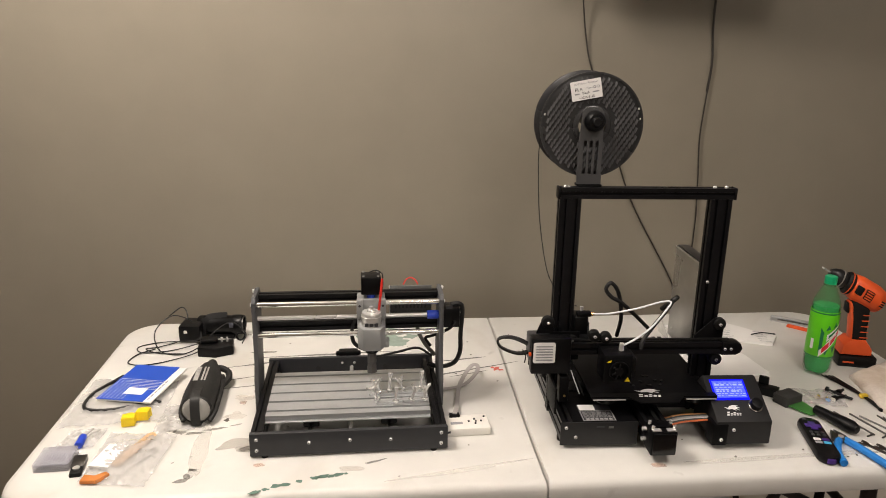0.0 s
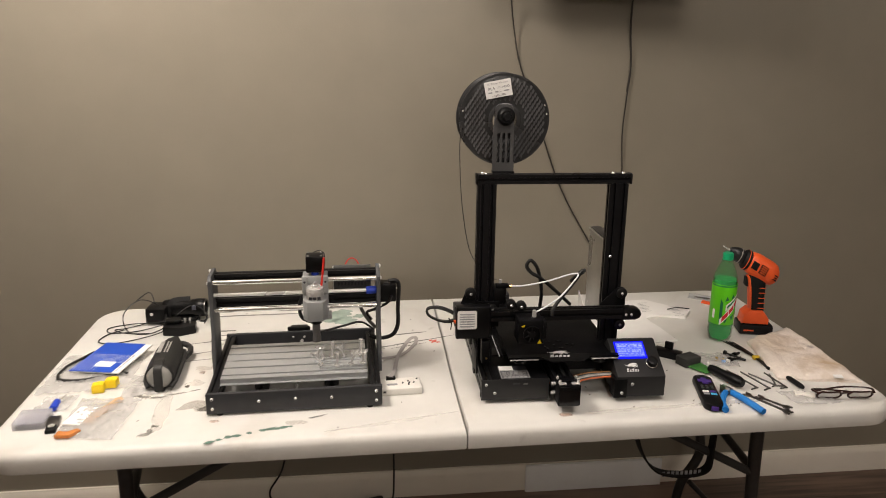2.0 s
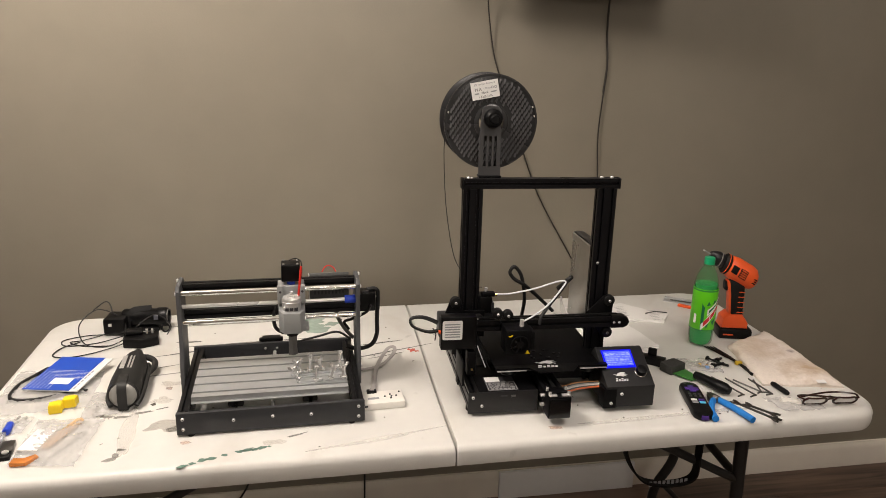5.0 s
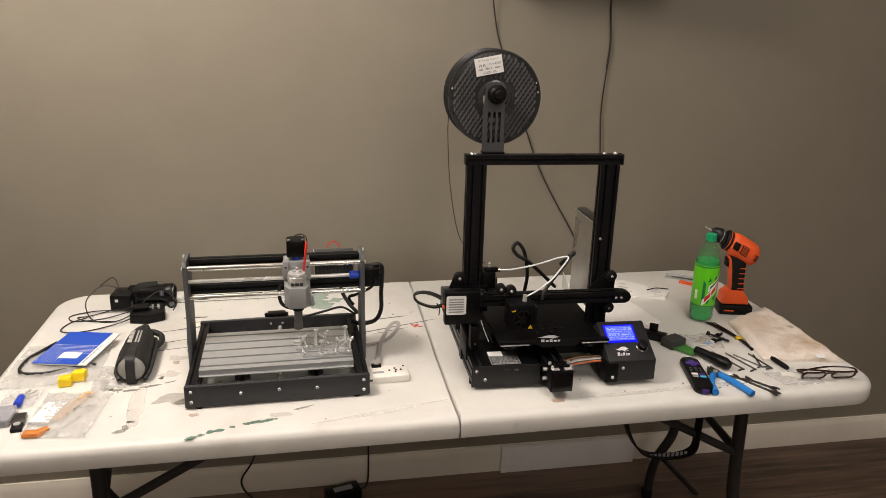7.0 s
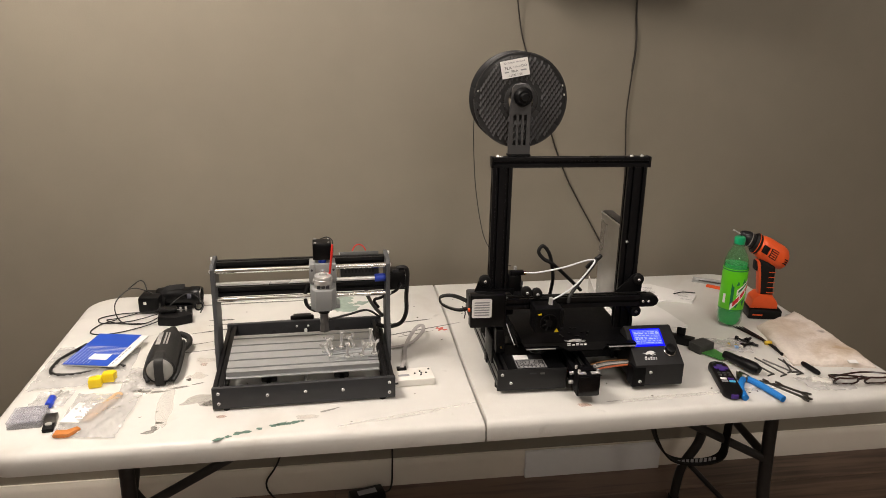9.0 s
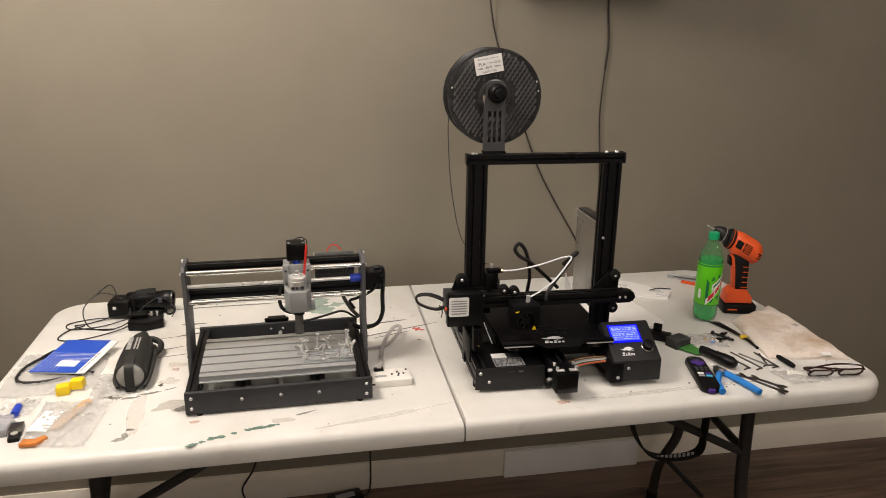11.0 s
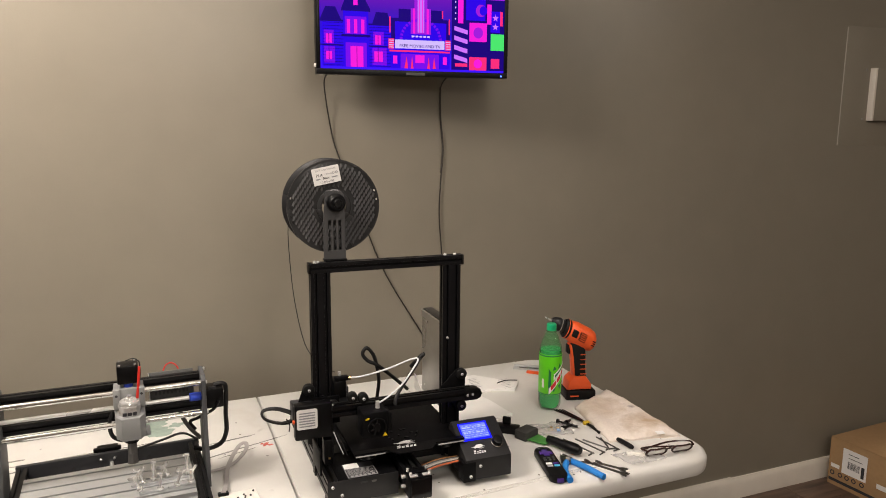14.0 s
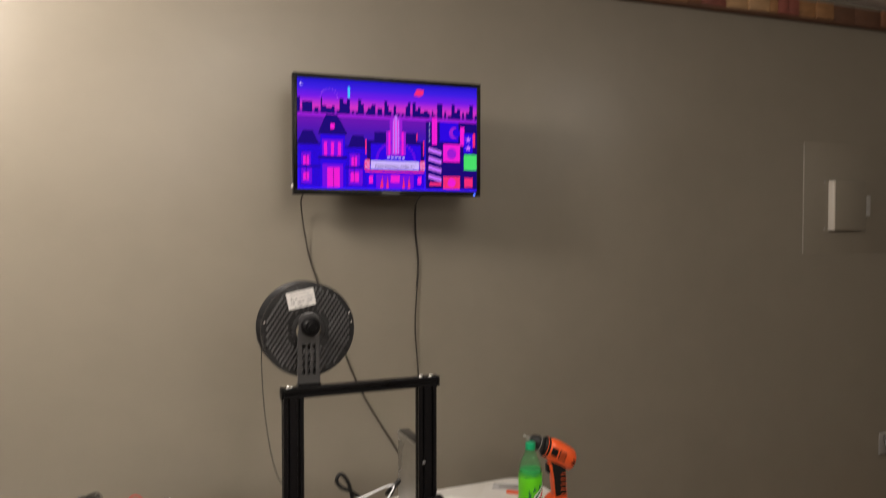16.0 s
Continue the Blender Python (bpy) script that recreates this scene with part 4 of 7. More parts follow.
zm = part("z_motor", box(CX - 0.019, CX + 0.019, 0.160, 0.198, 0.243, 0.279, 0.003), PLASTIC, cn, "black stepper motor on top of the carriage")
for x in (-0.014, 0.014):
    for y in (0.165, 0.193):
        part("bolt", cyl((CX + x, y, 0.279), (CX + x, y, 0.281), 0.0025, seg=10), STEEL, zm)
part("spindle_wire", tube([(CX + 0.013, 0.138, 0.224), (CX + 0.021, 0.145, 0.26), (CX + 0.022, 0.15, 0.282), (CX + 0.020, 0.155, 0.289), (CX + 0.010, 0.17, 0.290), (CX - 0.002, 0.185, 0.282)], 0.0012, 6), CABLE, cn)
part("spindle_wire", tube([(CX + 0.014, 0.136, 0.222), (CX + 0.018, 0.138, 0.255), (CX + 0.021, 0.142, 0.282)], 0.0024, 8), REDW, cn, "red spindle wire")
part("spindle_wire", tube([(0.108, 0.24, 0.236), (0.114, 0.243, 0.2455), (0.123, 0.245, 0.249), (0.132, 0.243, 0.245), (0.138, 0.24, 0.236)], 0.0014, 6), REDW, cn, "red wire loop behind the gantry")
# control board behind the gantry
pcb = part("control_board", box(0.080, 0.165, 0.232, 0.236, 0.168, 0.236, 0.0008), mat("board_black", (0.10, 0.102, 0.098), 0.45, var=0.2, scale=120), cn, "dark control board with heat sinks")
for k in range(10):
    part("heat_sink_fin", box(0.088 + k * 0.0028, 0.0892 + k * 0.0028, 0.226, 0.232, 0.208, 0.224), DARKSTEEL, pcb)
for k in range(10):
    part("heat_sink_fin", box(0.132 + k * 0.0028, 0.1332 + k * 0.0028, 0.226, 0.232, 0.208, 0.224), DARKSTEEL, pcb)
for k in range(9):
    part("pin_header", box(0.09 + k * 0.0075, 0.094 + k * 0.0075, 0.227, 0.232, 0.190, 0.198), GREYB, pcb)
for row in range(4):
    for k in range(12):
        part("vent_slot", box(0.086 + k * 0.0062, 0.0895 + k * 0.0062, 0.2312, 0.2318, 0.2265 + row * 0.0023 - 0.052 * (row > 1), 0.2277 + row * 0.0023 - 0.052 * (row > 1)), GREYB, pcb)
part("board_edge", box(0.079, 0.081, 0.228, 0.238, 0.17, 0.235), STEEL, pcb)
# x motor and cables at the right end
xmo = part("x_motor", box(0.183, 0.221, 0.206, 0.246, 0.153, 0.195, 0.003), PLASTIC, cn, "black stepper motor at the gantry end")
part("motor_plug", box(0.192, 0.206, 0.204, 0.210, 0.195, 0.2005, 0.001), GREYPL, xmo)
part("motor_nut", cyl((0.222, 0.226, 0.18), (0.229, 0.226, 0.18), 0.003, seg=8), WHITE, xmo)
part("motor_cable", tube([(0.203, 0.225, 0.197), (0.221, 0.225, 0.198), (0.228, 0.225, 0.185), (0.226, 0.228, 0.13), (0.226, 0.23, 0.09), (0.214, 0.235, 0.062), (0.185, 0.24, 0.052), (0.16, 0.245, 0.058)], 0.0048, 10), CABLE, cn, "thick black sleeved cable")
part("motor_cable", tube([(0.21, 0.20, 0.17), (0.20, 0.21, 0.15), (0.17, 0.23, 0.128), (0.155, 0.24, 0.118), (0.165, 0.24, 0.10)], 0.0032, 8), CABLE, cn)
part("board_cable", tube([(0.135, 0.245, 0.165), (0.14, 0.25, 0.13), (0.155, 0.25, 0.10), (0.175, 0.25, 0.075)], 0.0042, 8), mat("grey_cable", (0.14, 0.135, 0.125), 0.5), cn, "grey flat cable")
part("carriage_cable", tube([(0.012, 0.20, 0.18), (0.004, 0.205, 0.155), (0.008, 0.20, 0.128), (0.03, 0.19, 0.12), (0.045, 0.185, 0.135)], 0.004, 8), CABLE, cn)
part("board_cable", tube([(0.05, 0.29, 0.055), (0.10, 0.27, 0.075), (0.14, 0.265, 0.085), (0.17, 0.25, 0.072)], 0.0026, 8), CABLE, cn)
# work clamps left lying on the bed
for k, (x, y, turn) in enumerate(((0.060, 0.108, 2), (0.115, 0.113, -3), (0.072, 0.074, 5), (0.122, 0.078, 1))):
    part("clamp_bar", prism(rounded(-0.025, 0.025, -0.0065, 0.0065, 0.004), 0.004, "z", 0.0), ALU, tagged(thing("work_clamp", cn.matrix_basis @ pose(x, y, 0.0612, 0, 0, turn), "bright steel slotted clamp bar lying on the machine bed", "clamp", "clamps on the bed")))


def wing_bolt(x, y, lean, way, high, wing):
    w = thing("wing_bolt", cn.matrix_basis @ pose(x, y, 0.0655) @ pose(0, 0, 0, 0, 0, way) @ pose(0, 0, 0, 0, lean, 0), "bright zinc clamp bolt standing on the machine bed", "bolt", "bolts on the bed")
    part("shank", cyl((0, 0, 0), (0, 0, high), 0.0026, seg=10), STEEL, w)
    part("washer", cyl((0, 0, high * 0.12), (0, 0, high * 0.12 + 0.002), 0.006, seg=14), STEEL, w)
    if wing:
        for s in (-1, 1):
            part("wing", prism([(s * 0.002, high - 0.009), (s * 0.011, high - 0.001), (s * 0.0115, high + 0.004), (s * 0.008, high + 0.004), (s * 0.002, high - 0.002)], 0.003, "y", -0.0015, bev=0.0006), STEEL, w)
        part("nut", cyl((0, 0, high - 0.010), (0, 0, high - 0.001), 0.0046, seg=12), STEEL, w)
    else:
        part("bolt_head", cyl((0, 0, high), (0, 0, high + 0.004), 0.0048, seg=12), STEEL, w)


for args in ((0.048, 0.082, 20, 200, 0.040, True), (0.053, 0.112, 14, 170, 0.034, True), (0.070, 0.118, 3, 0, 0.040, False), (0.098, 0.120, 24, 160, 0.032, True), (0.130, 0.120, 4, 20, 0.042, False),
             (0.080, 0.072, 3, 0, 0.034, False), (0.108, 0.075, 22, 20, 0.036, True), (0.134, 0.078, 4, 30, 0.034, True)):
    wing_bolt(args[0] + 0.004, args[1] - 0.010, args[2], args[3], args[4] * 0.86, args[5])


# ---- the wall: screen, cords, panel ----
tv = thing("wall_television", pose(0.847, 1.892, 1.765, 0, 0, -5.8), "small black flat television showing a purple neon city picture", "television")
W, H2 = 0.2675, 0.1635
bm = bmesh.new()
for a in ((-W, W, -0.006, 0.028, H2 - 0.013, H2), (-W, W, -0.006, 0.028, -H2 + 0.003, -H2 + 0.0175), (-W, -W + 0.011, -0.006, 0.028, -H2 + 0.0175, H2 - 0.013), (W - 0.011, W, -0.006, 0.028, -H2 + 0.0175, H2 - 0.013)):
    box(*a, 0.002, bm=bm)
part("bezel", bm, PLASTIC, tv)
part("back_shell", prism([(-W + 0.004, -H2 + 0.004), (W - 0.004, -H2 + 0.004), (W - 0.004, H2 - 0.004), (-W + 0.004, H2 - 0.004)], 0.03, "y", 0.006, bev=0.006), PLASTIC, tv)
part("back_bulge", box(-0.17, 0.17, 0.036, 0.062, -0.12, 0.08, 0.012), PLASTIC, tv)
part("maker_plate", box(-0.026, 0.026, -0.0075, -0.006, -H2 + 0.005, -H2 + 0.012), mat("dim_plate", (0.07, 0.07, 0.07), 0.4), tv, "grey maker's plate left blank")
part("standby_light", box(W - 0.022, W - 0.017, -0.0078, -0.006, -H2 + 0.007, -H2 + 0.0105), glow("standby_blue", (0.05, 0.12, 1.0), 5.0), tv)
part("side_tab", box(-W - 0.005, -W + 0.001, 0.0, 0.01, -H2 + 0.020, -H2 + 0.030, 0.002), WHITE, tv)
arm = thing("tv_mount", pose(0.86, 1.95, 1.76), "black folding wall bracket behind the television", "wall bracket")
part("wall_plate", box(-0.05, 0.05, 0.090, 0.1, -0.08, 0.08, 0.002), BLACKM, arm)
part("arm", box(-0.02, 0.02, 0.005, 0.090, -0.03, 0.03, 0.003), BLACKM, arm)
part("head_plate", box(-0.05, 0.05, -0.004, 0.006, -0.05, 0.05, 0.002), BLACKM, arm)


def screen_glow():
    """Night sky of the picture: violet, with a pink band of light above the skyline and deep blue below."""
    m = bpy.data.materials.new("screen_sky")
    m.use_nodes = True
    nt = m.node_tree
    b = nt.nodes["Principled BSDF"]
    b.inputs["Base Color"].default_value, b.inputs["Roughness"].default_value = (0.001, 0.001, 0.0015, 1), 0.5
    b.inputs["Specular IOR Level"].default_value = 0.02
    tc, sep, ramp = nt.nodes.new("ShaderNodeTexCoord"), nt.nodes.new("ShaderNodeSeparateXYZ"), nt.nodes.new("ShaderNodeValToRGB")
    nt.links.new(tc.outputs["Generated"], sep.inputs[0])
    nt.links.new(sep.outputs["Z"], ramp.inputs[0])
    e = ramp.color_ramp.elements
    e[0].position, e[0].color = 0.0, (0.04, 0.006, 0.9, 1)
    e[1].position, e[1].color = 1.0, (0.012, 0.006, 0.55, 1)
    for p, c in ((0.35, (0.02, 0.004, 0.55)), (0.52, (0.06, 0.006, 0.40)), (0.66, (0.14, 0.006, 0.40)), (0.70, (0.20, 0.008, 0.42)), (0.75, (0.62, 0.03, 0.50)), (0.84, (0.16, 0.008, 0.72)), (0.92, (0.04, 0.01, 0.70))):
        x = e.new(p)
        x.color = (*c, 1)
    nt.links.new(ramp.outputs[0], b.inputs["Emission Color"])
    b.inputs["Emission Strength"].default_value = 1.0
    return m


screen = part("screen", box(-W + 0.011, W - 0.011, -0.002, 0.0, -H2 + 0.0175, H2 - 0.013), screen_glow(), tv, "lit screen with a violet night sky")
SW, SB, SH = 2 * W - 0.022, -H2 + 0.0175, 2 * H2 - 0.0305
NAVY, DEEP_BLUE = glow("screen_navy", (0.010, 0.001, 0.16), 1.0), glow("screen_blue", (0.022, 0.0005, 0.68), 1.0)
PINK, HOT = glow("screen_pink", (0.78, 0.010, 0.60), 1.0), glow("screen_hot_pink", (0.80, 0.022, 0.17), 1.0)
MAGENTA, LILAC = glow("screen_magenta", (0.30, 0.01, 0.60), 1.0), glow("screen_lilac", (0.52, 0.14, 0.85), 1.0)
PALE, GREEN = glow("screen_pale", (0.55, 0.42, 0.85), 1.0), glow("screen_green", (0.06, 0.66, 0.13), 1.0)


def flat(name, material, shapes, level):
    """Flat picture elements of the screen; u and v run from 0 to 1 across and up."""
    for pts in shapes:
        if len(pts) == 4 and not isinstance(pts[0], tuple):
            u0, u1, v0, v1 = pts
            pts = [(u0, v0), (u1, v0), (u1, v1), (u0, v1)]
        part(name, prism([(-SW / 2 + u * SW, SB + v * SH) for u, v in pts], 0.00008, "y", -0.0022 - level * 0.00014), material, screen)


rng = random.Random(12)
sky = []
u = 0.0
while u < 1.0:
    w = rng.uniform(0.008, 0.022)
    sky.append((u, min(u + w, 1.0), 0.69, 0.72 + rng.choice((0.0, 0.02, 0.04, 0.07, 0.11))))
    u += w + rng.choice((0.0, 0.0, 0.012))
flat("skyline", NAVY, sky, 1)
flat("skyline_band", MAGENTA, [(0.0, 1.0, 0.66, 0.69)], 2)
# left: gabled house with lit windows
flat("house_roof", NAVY, [[(0.11, 0.52), (0.15, 0.68), (0.21, 0.68), (0.26, 0.52)], [(0.0, 0.42), (0.03, 0.53), (0.08, 0.53), (0.11, 0.42)], [(0.27, 0.40), (0.29, 0.50), (0.35, 0.50), (0.37, 0.40)]], 3)
flat("house_wall", DEEP_BLUE, [(0.12, 0.25, 0.02, 0.52), (0.01, 0.12, 0.02, 0.42), (0.25, 0.37, 0.02, 0.40)], 3)
VIOLET = glow("screen_violet", (0.16, 0.003, 0.70), 1.0)
flat("porch_light", VIOLET, [(0.13, 0.24, 0.02, 0.23), (0.02, 0.075, 0.05, 0.19), (0.27, 0.345, 0.04, 0.19), (0.128, 0.24, 0.305, 0.455), (0.02, 0.07, 0.215, 0.33), (0.275, 0.33, 0.215, 0.33)], 4)
flat("siding", NAVY, [(0.015, 0.118, 0.03 + k * 0.028, 0.034 + k * 0.028) for k in range(14)] + [(0.255, 0.368, 0.03 + k * 0.028, 0.034 + k * 0.028) for k in range(13)], 4)
flat("house_trim", NAVY, [(0.11, 0.26, 0.50, 0.525), (0.11, 0.26, 0.28, 0.30), (0.0, 0.12, 0.405, 0.42), (0.25, 0.37, 0.385, 0.40), (0.0, 0.12, 0.2, 0.21), (0.25, 0.37, 0.2, 0.21)], 4)
flat("house_window", PINK, [(0.138, 0.155, 0.31, 0.43), (0.175, 0.192, 0.31, 0.43), (0.212, 0.229, 0.31, 0.43), (0.03, 0.06, 0.22, 0.30), (0.285, 0.315, 0.22, 0.30), (0.03, 0.06, 0.08, 0.15), (0.28, 0.325, 0.07, 0.16), (0.173, 0.195, 0.55, 0.60)], 5)
flat("house_door", PINK, [(0.155, 0.222, 0.02, 0.20)], 5)
flat("window_bar", NAVY, [(0.0435, 0.0465, 0.08, 0.30), (0.2985, 0.3015, 0.07, 0.30), (0.187, 0.190, 0.02, 0.20)], 6)
# centre: theatre front with its tower
flat("theatre_wall", NAVY, [(0.37, 0.69, 0.24, 0.46), (0.41, 0.65, 0.46, 0.54)], 3)
flat("theatre_shade", DEEP_BLUE, [(0.39, 0.67, 0.25, 0.43), (0.37, 0.69, 0.02, 0.20)], 4)
flat("theatre_arch", VIOLET, [[(0.53 + 0.10 * math.cos(radians(a)), 0.27 + 0.17 * math.sin(radians(a))), (0.53 + 0.115 * math.cos(radians(a)), 0.27 + 0.195 * math.sin(radians(a))), (0.53 + 0.115 * math.cos(radians(a + 6)), 0.27 + 0.195 * math.sin(radians(a + 6))), (0.53 + 0.10 * math.cos(radians(a + 6)), 0.27 + 0.17 * math.sin(radians(a + 6)))] for a in range(2, 180, 10)], 5)
flat("foyer_light", VIOLET, [(0.42, 0.63, 0.02, 0.15)], 5)
flat("tower_step", MAGENTA, [(0.475, 0.585, 0.32, 0.55), (0.495, 0.565, 0.55, 0.66)], 5)
flat("tower", PINK, [(0.487, 0.499, 0.33, 0.55), (0.561, 0.573, 0.33, 0.55)], 6)
flat("tower_face", LILAC, [(0.512, 0.548, 0.34, 0.66), (0.522, 0.538, 0.66, 0.70)], 6)
flat("tower_rib", PINK, [(0.519, 0.523, 0.34, 0.66), (0.537, 0.541, 0.34, 0.66)], 7)
flat("sign_base", DEEP_BLUE, [(0.465, 0.60, 0.285, 0.325)], 7)
flat("sign_bars", PALE, [(0.48 + k * 0.021, 0.495 + k * 0.021, 0.297, 0.312) for k in range(5)], 8)
flat("marquee_edge", HOT, [(0.355, 0.385, 0.19, 0.28), (0.665, 0.695, 0.19, 0.28), (0.36, 0.69, 0.165, 0.18)], 7)
flat("marquee", PALE, [(0.39, 0.66, 0.195, 0.272)], 8)
flat("marquee_stripe", PALE, [(0.357, 0.384, 0.20 + k * 0.02, 0.207 + k * 0.02) for k in range(4)] + [(0.667, 0.694, 0.20 + k * 0.02, 0.207 + k * 0.02) for k in range(4)], 9)
flat("theatre_lamp", PINK, [(0.38, 0.402, 0.06, 0.13), (0.652, 0.674, 0.06, 0.13), (0.50, 0.55, 0.07, 0.14)], 6)
flat("theatre_door", HOT, [[(0.44, 0.02), (0.453, 0.13), (0.46, 0.02)], [(0.475, 0.02), (0.482, 0.13), (0.49, 0.02)], [(0.565, 0.02), (0.573, 0.13), (0.58, 0.02)], [(0.595, 0.02), (0.603, 0.13), (0.612, 0.02)]], 6)
flat("roof_light", HOT, [(0.36, 0.367, 0.33, 0.47), (0.683, 0.69, 0.33, 0.47), (0.645, 0.652, 0.47, 0.54)], 5)
# right: stacked signs
flat("sign_wall", NAVY, [(0.70, 1.0, 0.02, 0.66)], 3)
flat("sign_panel", PINK, [(0.735, 0.765, 0.44, 0.70), (0.80, 0.90, 0.28, 0.45), (0.90, 0.925, 0.44, 0.62)], 5)
flat("sign_panel_hot", HOT, [(0.80, 0.90, 0.02, 0.14), (0.72, 0.79, 0.05, 0.08), (0.925, 0.975, 0.04, 0.13), (0.975, 0.99, 0.43, 0.56)], 5)
flat("sign_panel_lilac", LILAC, [[(0.715, 0.12 + k * 0.085), (0.79, 0.085 + k * 0.085), (0.79, 0.125 + k * 0.085), (0.715, 0.16 + k * 0.085)] for k in range(4)], 5)
flat("sign_panel_blue", DEEP_BLUE, [(0.78, 0.89, 0.47, 0.66), (0.92, 0.975, 0.36, 0.56)], 5)
flat("sign_disc", MAGENTA, [[(0.865 + 0.03 * math.cos(2 * math.pi * k / 20), 0.56 + 0.055 * math.sin(2 * math.pi * k / 20)) for k in range(20)], [(0.85 + 0.027 * math.cos(2 * math.pi * k / 20), 0.36 + 0.05 * math.sin(2 * math.pi * k / 20)) for k in range(20)]], 6)
flat("sign_disc_inner", DEEP_BLUE, [[(0.878 + 0.022 * math.cos(2 * math.pi * k / 20), 0.56 + 0.042 * math.sin(2 * math.pi * k / 20)) for k in range(20)]], 7)
flat("sign_sun", PINK, [[(0.85 + 0.024 * math.cos(2 * math.pi * k / 20), 0.08 + 0.042 * math.sin(2 * math.pi * k / 20)) for k in range(20)]], 6)
flat("sign_star", LILAC, [[(cu + (0.020 if k % 2 == 0 else 0.008) * math.sin(math.pi * k / 5), cv + (0.034 if k % 2 == 0 else 0.014) * math.cos(math.pi * k / 5)) for k in range(10)] for cu, cv in ((0.948, 0.50), (0.948, 0.42))], 6)
flat("sign_dots", PALE, [(0.717, 0.724, 0.47 + k * 0.05, 0.485 + k * 0.05) for k in range(4)], 6)
flat("green_tile_edge", NAVY, [(0.915, 0.999, 0.19, 0.37)], 7)
flat("green_tile", GREEN, [(0.922, 0.999, 0.205, 0.355)], 8)
flat("moon", PALE, [[(0.015, 0.955), (0.022, 0.97), (0.018, 0.945), (0.03, 0.935), (0.02, 0.93), (0.012, 0.94)]], 1)
flat("far_tower", glow("screen_cyan", (0.05, 0.45, 0.95), 1.0), [(0.266, 0.279, 0.84, 0.94)], 2)
flat("fire_cloud", HOT, [[(0.63, 0.90), (0.65, 0.96), (0.69, 0.95), (0.685, 0.905), (0.66, 0.885)]], 2)
flat("far_wheel", LILAC, [[(0.165 + 0.045 * math.cos(radians(a)), 0.83 + 0.08 * math.sin(radians(a))), (0.168 + 0.045 * math.cos(radians(a)), 0.83 + 0.08 * math.sin(radians(a))), (0.168 + 0.045 * math.cos(radians(a)), 0.842 + 0.08 * math.sin(radians(a))), (0.165 + 0.045 * math.cos(radians(a)), 0.842 + 0.08 * math.sin(radians(a)))] for a in range(0, 181, 22)], 2)
writing("marquee_text", "FREE MOVIES AND TV", 0.0118, pose(-SW / 2 + 0.525 * SW, -0.0038, SB + 0.206 * SH, 90), NAVY, screen)

CW = WALL_Y - 0.006
GREYCORD = mat("wall_cord", (0.03, 0.026, 0.022), 0.5, var=0.2)
solo("television_cord", tube([(0.62, CW - 0.1, 1.615), (0.624, CW - 0.03, 1.58), (0.651, CW, 1.446), (0.676, CW, 1.365), (0.728, CW, 1.227), (0.809, CW, 1.027), (0.940, CW, 0.806), (0.985, CW, 0.70), (1.01, CW, 0.55)], 0.002, 8, 12), GREYCORD, Matrix(), "thin dark cord slanting down the wall", "cord")
cord = thing("television_cord", pose(-0.006, 0, 0), "thin dark cord hanging straight down the wall", "cord")
part("cord", tube([(0.985, CW - 0.08, 1.62), (0.986, CW - 0.01, 1.58), (0.992, CW, 1.48), (1.000, CW, 1.40), (0.993, CW, 1.30), (0.989, CW, 1.20), (0.998, CW, 1.08), (1.004, CW, 0.95), (0.998, CW, 0.75), (1.003, CW, 0.56)], 0.002, 8, 12), GREYCORD, cord)
part("cord_sleeve", tube([(0.986, CW - 0.01, 1.585), (0.991, CW, 1.50), (0.999, CW, 1.41), (0.994, CW, 1.33)], 0.0029, 8), GREYCORD, cord)
# painted-over access panel with its cover plate and switch
PANELEDGE = mat("pale_edge", (0.42, 0.39, 0.34), 0.5, var=0.1)
panel = thing("access_panel", Matrix(), "access panel painted the colour of the wall", "wall panel")
part("panel_door", box(2.672, 3.30, WALL_Y - 0.0015, WALL_Y + 0.001, 1.405, 1.86, 0.0006), WALL, panel)
# narrow strip along the panel's left side, paler than the wall
part("panel_edge", box(2.667, 2.6705, WALL_Y - 0.002, WALL_Y + 0.001, 1.41, 1.855), PANELEDGE, panel, "pale strip along the left edge of the panel")
cv = part("cover_plate", box(2.823, 3.012, WALL_Y - 0.026, WALL_Y - 0.0016, 1.503, 1.704, 0.002), WALL, panel)
part("cover_edge", box(2.812, 2.8225, WALL_Y - 0.027, WALL_Y - 0.0016, 1.503, 1.706, 0.001), TRIM, cv, "white plate edge")
part("latch", box(3.026, 3.052, WALL_Y - 0.016, WALL_Y - 0.0016, 1.562, 1.648, 0.002), mat("latch_grey", (0.4, 0.39, 0.37), 0.4), panel, "pale grey latch")
for z in (1.51, 1.70):
    screw(panel, (2.79, WALL_Y - 0.0016, z), (0, -1, 0), 0.004)
hook = thing("wall_hook", pose(3.172, WALL_Y, 0.54), "small dark metal hook on the wall", "hook")
part("hook_rod", tube([(0.012, -0.004, 0.075), (0.008, -0.012, 0.04), (0.0, -0.03, 0.008), (-0.02, -0.035, 0.0)], 0.004), DARKSTEEL, hook)
part("hook_plate", box(-0.02, 0.05, -0.004, -0.0005, -0.01, 0.085, 0.001), SHEET, hook)

